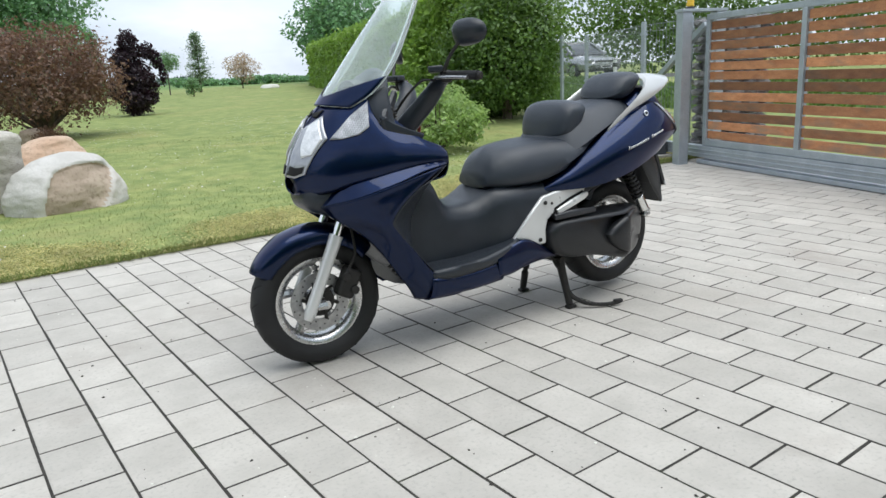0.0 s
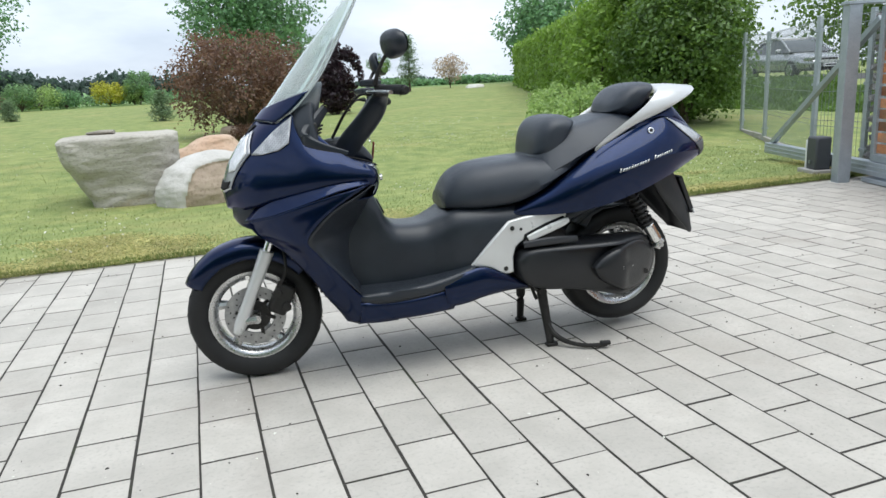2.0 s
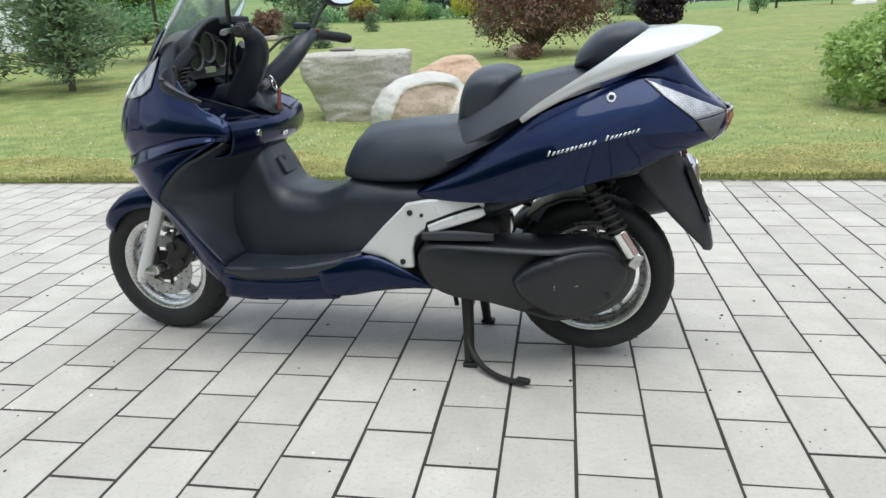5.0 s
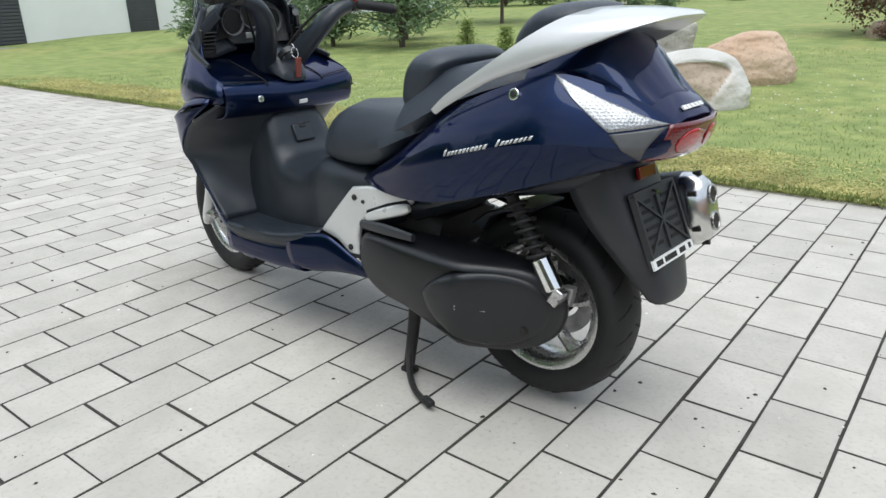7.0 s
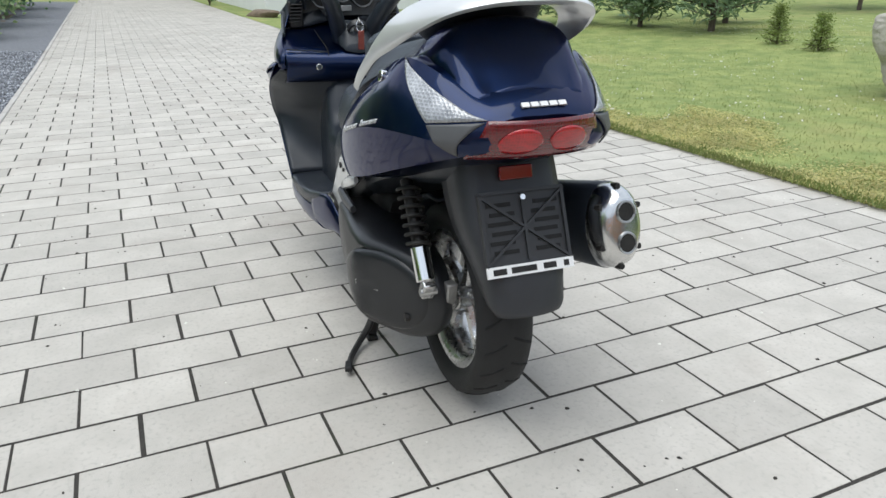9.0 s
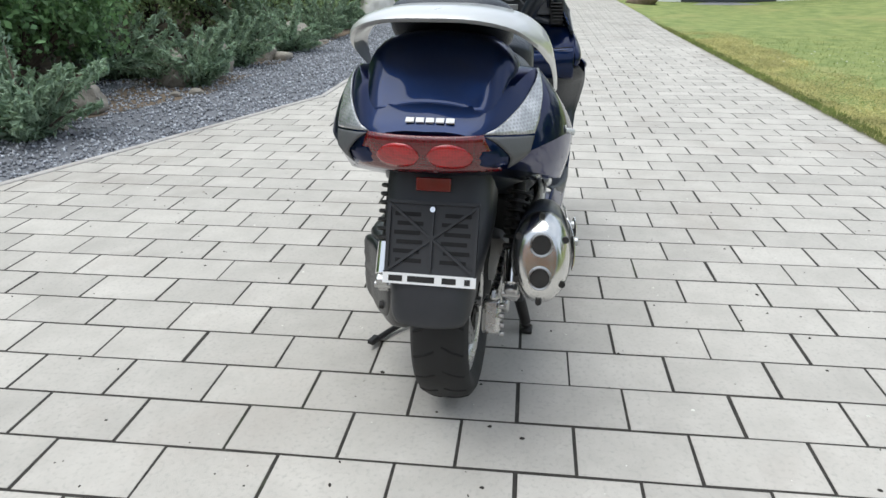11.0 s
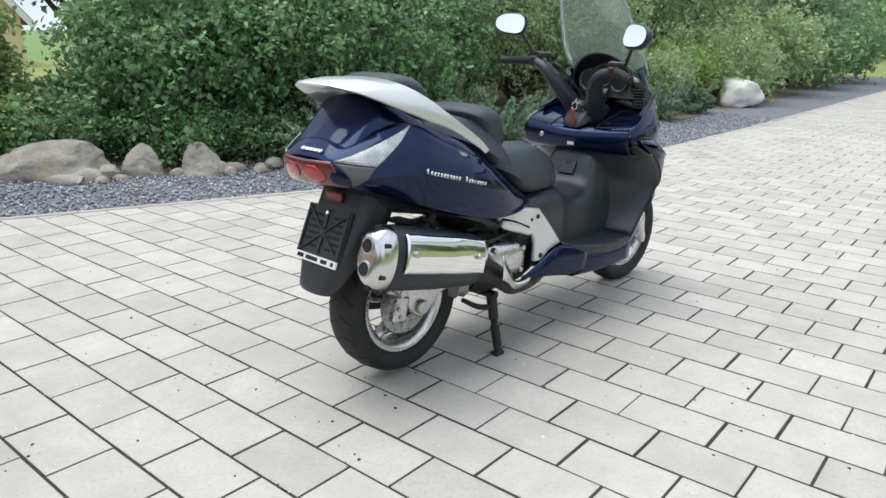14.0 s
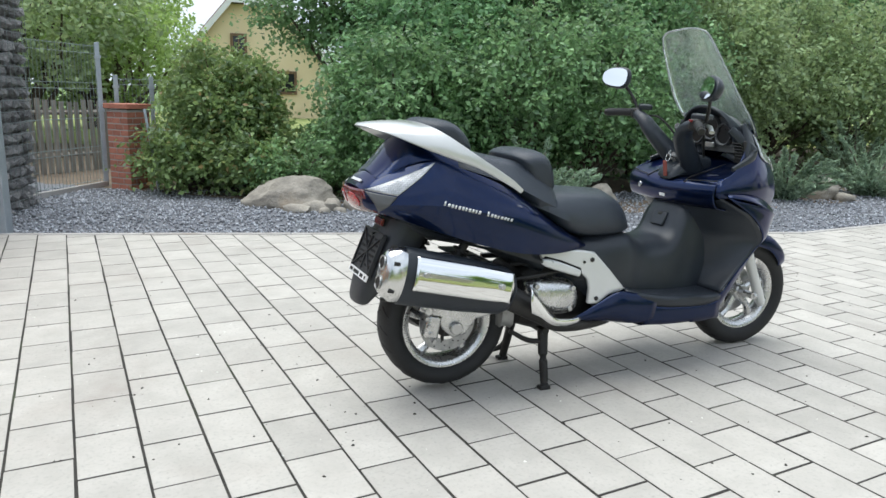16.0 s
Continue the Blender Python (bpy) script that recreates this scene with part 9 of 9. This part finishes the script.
for s in (1, -1):
    top, bot = Vector((-0.80, s * 0.172, 0.632)), Vector((-0.952, s * 0.172, 0.385))
    d = bot - top
    bm = bmesh.new()
    rod(bm, top, top + d * 0.62, 0.017, n=14)
    sh = part("shock_absorber", bm, M_IRON, scooter, "rear shock absorber with a black coil spring")
    bm = bmesh.new()
    rod(bm, top + d * 0.60, top + d * 0.90, 0.0255, n=18)
    part("damper_body", bm, M_CHROME, sh, "chrome damper body", bevel=0.003)
    bm = bmesh.new()
    side, upv = d.cross(Vector((0, 1, 0))).normalized(), Vector((0, 1, 0))
    turns = 7
    pts = []
    for k in range(turns * 8 + 1):
        a = 2 * math.pi * k / 8
        pts.append(top + d * (0.06 + 0.56 * k / (turns * 8)) + 0.029 * (math.cos(a) * side + math.sin(a) * upv))
    tube(bm, pts, 0.0052, 6, 2)
    part("coil_spring", bm, M_IRON, sh)
    bm = bmesh.new()
    box(bm, top + d * 0.96, (0.03, 0.034, 0.05), Matrix.Rotation(radians(-30), 3, "Y"))
    part("clevis", bm, M_ALU, sh, bevel=0.005)
    bm = bmesh.new()
    rod(bm, bot + Vector((0, -0.022, 0.004)), bot + Vector((0, 0.022, 0.004)), 0.009, n=10)
    part("bolt", bm, M_STEEL, sh)

MA, MB = Vector((-1.103, -0.250, 0.557)), Vector((-0.638, -0.236, 0.449))
md = (MB - MA).normalized()
m_up = (Vector((0, 0, 1)) - md * md.z).normalized()
m_out = md.cross(m_up).normalized()
if m_out.y > 0:
    m_out = -m_out


def muffler_ring(bm, s, rv, ro, n=36):
    c = MA + md * s
    return [bm.verts.new(c + m_up * (rv * math.sin(2 * math.pi * k / n)) + m_out * (ro * math.copysign(abs(math.cos(2 * math.pi * k / n)) ** 0.85, math.cos(2 * math.pi * k / n)))) for k in range(n)]


def muffler_body(name, spec, material, label, parent):
    bm = bmesh.new()
    rr = [muffler_ring(bm, *q) for q in spec]
    for r0, r1 in zip(rr, rr[1:]):
        for k in range(36):
            bm.faces.new((r0[k], r0[(k + 1) % 36], r1[(k + 1) % 36], r1[k]))
    bm.faces.new(rr[0])
    bm.faces.new(rr[-1][::-1])
    return part(name, bm, material, parent, label, angle=50)


M_CAP = surface("satin_chrome", (0.62, 0.62, 0.61), (0.72, 0.72, 0.71), 9.0, 0.2, metal=1.0, rough_vary=0.05)
muf = new("muffler")
muf.parent = scooter
tagged(muf, "large silencer with a chrome shield and twin outlets")
muffler_body("silencer_can", [(0.012, 0.100, 0.066), (0.02, 0.104, 0.069), (0.25, 0.102, 0.068), (0.44, 0.092, 0.064), (0.475, 0.075, 0.054), (0.49, 0.05, 0.04)], M_MATTE, "black silencer can", muf)
cap = muffler_body("end_cap", [(-0.055, 0.055, 0.032), (-0.052, 0.070, 0.043), (-0.035, 0.087, 0.055), (-0.012, 0.098, 0.063), (0.012, 0.102, 0.067), (0.016, 0.099, 0.065)], M_CAP, "polished end cap", muf)
for q in (0.036, -0.036):
    bm = bmesh.new()
    c = MA + m_up * q
    rod(bm, c - md * 0.058, c - md * 0.03, 0.0225, n=18)
    part("outlet", bm, M_IRON, cap, "dark outlet")
    bm = bmesh.new()
    tube(bm, [c - md * 0.058 + 0.024 * (math.cos(a) * m_up + math.sin(a) * m_out) for a in [2 * math.pi * k / 16 for k in range(17)]], 0.003, 6, 1)
    part("outlet_ring", bm, M_STEEL, cap)
for a in (0.0, 1.1, 2.1, 3.14, 4.2, 5.2):
    bm = bmesh.new()
    c = MA - md * 0.022 + m_up * 0.094 * math.sin(a + 0.5) + m_out * 0.06 * math.cos(a + 0.5)
    rod(bm, c - md * 0.012, c + md * 0.008, 0.0075, n=8)
    part("rivet", bm, M_IRON, cap)
rows = []
for q in (0.045, 0.10, 0.20, 0.30, 0.40, 0.452):
    rowp = []
    k1 = 1.0 if q < 0.4 else 0.95
    for a in (50, 36, 20, 6, -8, -18):
        rv, ro = 0.112 * k1, 0.078 * k1
        rowp.append(MA + md * q + m_up * rv * math.sin(radians(a)) + m_out * ro * math.cos(radians(a)) ** 0.8)
    rows.append(rowp)
hs = sheet("heat_shield", rows, M_CHROME, 0.004, label="chrome heat shield", parent=muf, steps=4, m=16)
for q in (0.085, 0.40):
    bm = bmesh.new()
    c = MA + md * q + m_up * 0.112 * math.sin(radians(14)) + m_out * 0.078
    rod(bm, c - m_out * 0.004, c + m_out * 0.007, 0.0105, n=14)
    part("shield_bolt", bm, M_STEEL, hs, bevel=0.002)
bm = bmesh.new()
tube(bm, [MB + md * 0.0 + Vector((0, 0, -0.02)), (-0.50, -0.25, 0.35), (-0.40, -0.22, 0.285), (-0.25, -0.19, 0.262), (-0.08, -0.13, 0.26), (0.02, -0.06, 0.29)], [0.05, 0.04, 0.027, 0.024, 0.024, 0.024], 14, 6)
part("exhaust_pipe", bm, M_IRON, muf, "dark exhaust pipe")
sheet("pipe_guard", [[(-0.585, -0.325, 0.475), (-0.59, -0.335, 0.43), (-0.58, -0.325, 0.38)], [(-0.54, -0.31, 0.43), (-0.545, -0.32, 0.395), (-0.53, -0.312, 0.355)], [(-0.46, -0.285, 0.345), (-0.46, -0.29, 0.325), (-0.455, -0.28, 0.305)], [(-0.36, -0.255, 0.315), (-0.36, -0.258, 0.30), (-0.36, -0.25, 0.285)], [(-0.30, -0.24, 0.312), (-0.30, -0.242, 0.30), (-0.30, -0.236, 0.29)]], M_CHROME, 0.004, label="chrome pipe guard", parent=muf, steps=4, m=8)
# right engine cover
bm = bmesh.new()
bmesh.ops.create_uvsphere(bm, u_segments=28, v_segments=16, radius=1.0)
for v in bm.verts:
    x, y, z = v.co
    v.co = Vector((-0.405 + 0.125 * math.copysign(abs(x) ** 0.7, x), -0.165 + 0.06 * y, 0.395 + 0.078 * math.copysign(abs(z) ** 0.7, z) - 0.15 * 0.125 * x))
ec = part("engine_cover", bm, M_ALU, scooter, "smooth silver engine side cover", angle=60)
for x, z in ((-0.50, 0.45), (-0.33, 0.43), (-0.47, 0.335), (-0.34, 0.345)):
    bm = bmesh.new()
    rod(bm, (x, -0.20, z), (x, -0.222, z), 0.011, n=12)
    part("cover_bolt", bm, M_STEEL, ec, bevel=0.002)
bm = bmesh.new()
tube(bm, [(-0.62, -0.16, 0.47), (-0.50, -0.20, 0.49), (-0.38, -0.19, 0.50), (-0.30, -0.16, 0.46)], 0.009, 7, 5)
tube(bm, [(-0.58, -0.14, 0.53), (-0.45, -0.18, 0.535), (-0.33, -0.16, 0.52)], 0.007, 7, 5)
part("coolant_hose", bm, M_IRON, scooter)
bm = bmesh.new()
rod(bm, (-0.80, -0.16, 0.575), (-0.80, -0.20, 0.575), 0.014, n=14)
part("frame_bolt", bm, M_STEEL, scooter)
plate("rear_hugger", [(-0.60, 0.50), (-0.66, 0.545), (-0.72, 0.567), (-0.80, 0.572), (-0.80, 0.562), (-0.72, 0.553), (-0.67, 0.53), (-0.64, 0.48)], -0.09, 0.18, M_MATTE, "black inner wheel guard")
# caliper bracket on the right of the rear wheel
plate("caliper_arm", [(-0.60, 0.385), (-0.72, 0.398), (-0.86, 0.392), (-0.95, 0.400), (-0.965, 0.375), (-0.90, 0.345), (-0.86, 0.285), (-0.82, 0.252), (-0.77, 0.262), (-0.72, 0.32), (-0.60, 0.335)], -0.138, 0.022, M_ALU, "silver right swing arm", bevel=0.006)
bm = bmesh.new()
rod(bm, (-0.81, -0.138, 0.292), (-0.81, -0.155, 0.292), 0.026, n=18)
part("axle_nut", bm, M_STEEL, scooter, bevel=0.004)
bm = bmesh.new()
box(bm, (-0.905, -0.118, 0.305), (0.06, 0.05, 0.10), Matrix.Rotation(radians(12), 3, "Y"))
rc = part("rear_caliper", bm, M_ALU, scooter, "silver rear brake caliper", bevel=0.012)
for k in range(4):
    bm = bmesh.new()
    rod(bm, (-0.935 + 0.01 * k, -0.14, 0.345 - 0.032 * k), (-0.935 + 0.01 * k, -0.152, 0.345 - 0.032 * k), 0.008, n=10)
    part("caliper_bolt", bm, M_STEEL, rc)

# cast foot-peg brackets
for s in (1, -1):
    poly = [(-0.066, 0.402), (-0.150, 0.490), (-0.235, 0.572), (-0.300, 0.584), (-0.492, 0.602), (-0.486, 0.562), (-0.400, 0.520), (-0.300, 0.490), (-0.262, 0.462), (-0.250, 0.420), (-0.252, 0.356), (-0.205, 0.350), (-0.150, 0.385)]
    v0 = 0.196 if s > 0 else -0.218
    br = plate("peg_bracket", poly, v0, 0.022, M_SILVER, "cast silver foot-peg bracket", bevel=0.007)
    for x, z in ((-0.247, 0.542), (-0.215, 0.377), (-0.285, 0.535)):
        bm = bmesh.new()
        rod(bm, (x, s * 0.214, z), (x, s * 0.2235, z), 0.0095 if x != -0.285 else 0.006, n=14)
        part("bracket_bolt", bm, M_IRON, br, bevel=0.002)
    bm = bmesh.new()
    tube(bm, [(-0.312, s * 0.226, 0.492), (-0.38, s * 0.232, 0.518), (-0.46, s * 0.232, 0.545), (-0.49, s * 0.23, 0.555)], [0.012, 0.014, 0.014, 0.009], 8, 4, (0.9, 1.2))
    part("folded_peg", bm, M_SILVER, br, "folded passenger foot-peg")
    plate("peg_recess", [(-0.288, 0.468), (-0.300, 0.512), (-0.392, 0.549), (-0.470, 0.572), (-0.484, 0.560), (-0.482, 0.545), (-0.40, 0.508), (-0.345, 0.486), (-0.332, 0.462)], 0.2172 if s > 0 else -0.2198, 0.0026, M_HOLE, "flat black overlay for the shaded recess of the foot-peg", br, bevel=0.0)
    bm = bmesh.new()
    tube(bm, [(-0.30, s * 0.221, 0.478), (-0.33, s * 0.221, 0.510), (-0.42, s * 0.222, 0.545)], 0.003, 5, 4)
    part("recess_line", bm, M_IRON, br)

# centre stand
bm = bmesh.new()
tube(bm, [(-0.405, -0.15, 0.235), (-0.405, 0.0, 0.235), (-0.405, 0.15, 0.235)], 0.017, 10, 3)
stand = part("centre_stand", bm, M_IRON, scooter, "black iron centre stand standing on the slabs")
for s in (1, -1):
    bm = bmesh.new()
    tube(bm, [(-0.405, s * 0.125, 0.24), (-0.412, s * 0.15, 0.14), (-0.418, s * 0.182, 0.03), (-0.420, s * 0.188, 0.004)], [0.022, 0.019, 0.017, 0.019], 10, 4, (1.0, 1.1))
    part("stand_leg", bm, M_IRON, stand)
    bm = bmesh.new()
    box(bm, (-0.423, s * 0.188, 0.008), (0.05, 0.036, 0.016))
    part("stand_foot", bm, M_IRON, stand, bevel=0.005)
bm = bmesh.new()
tube(bm, [(-0.412, 0.168, 0.10), (-0.432, 0.195, 0.055), (-0.475, 0.24, 0.026), (-0.53, 0.28, 0.016), (-0.580, 0.303, 0.016), (-0.622, 0.316, 0.020)], [0.013, 0.012, 0.0105, 0.010, 0.010, 0.011], 8, 5)
part("stand_lever", bm, M_IRON, stand)
bm = bmesh.new()
box(bm, (-0.615, 0.314, 0.026), (0.045, 0.022, 0.016), Matrix.Rotation(radians(-16), 3, "Z"))
part("lever_pad", bm, M_RUBBER, stand, bevel=0.004)
bm = bmesh.new()
tube(bm, [(-0.36, 0.12, 0.265), (-0.37, 0.14, 0.22), (-0.375, 0.15, 0.205)], 0.008, 7, 3)
part("side_stand", bm, M_IRON, scooter, "folded side stand")
bm = bmesh.new()
tube(bm, [(-0.55, -0.10, 0.24), (-0.48, -0.125, 0.20), (-0.415, -0.14, 0.19)], [0.009, 0.011, 0.011], 8, 4)
part("stand_spring", bm, M_IRON, stand)

# ---- paving, last ----
build_paving()
build_kerbs()
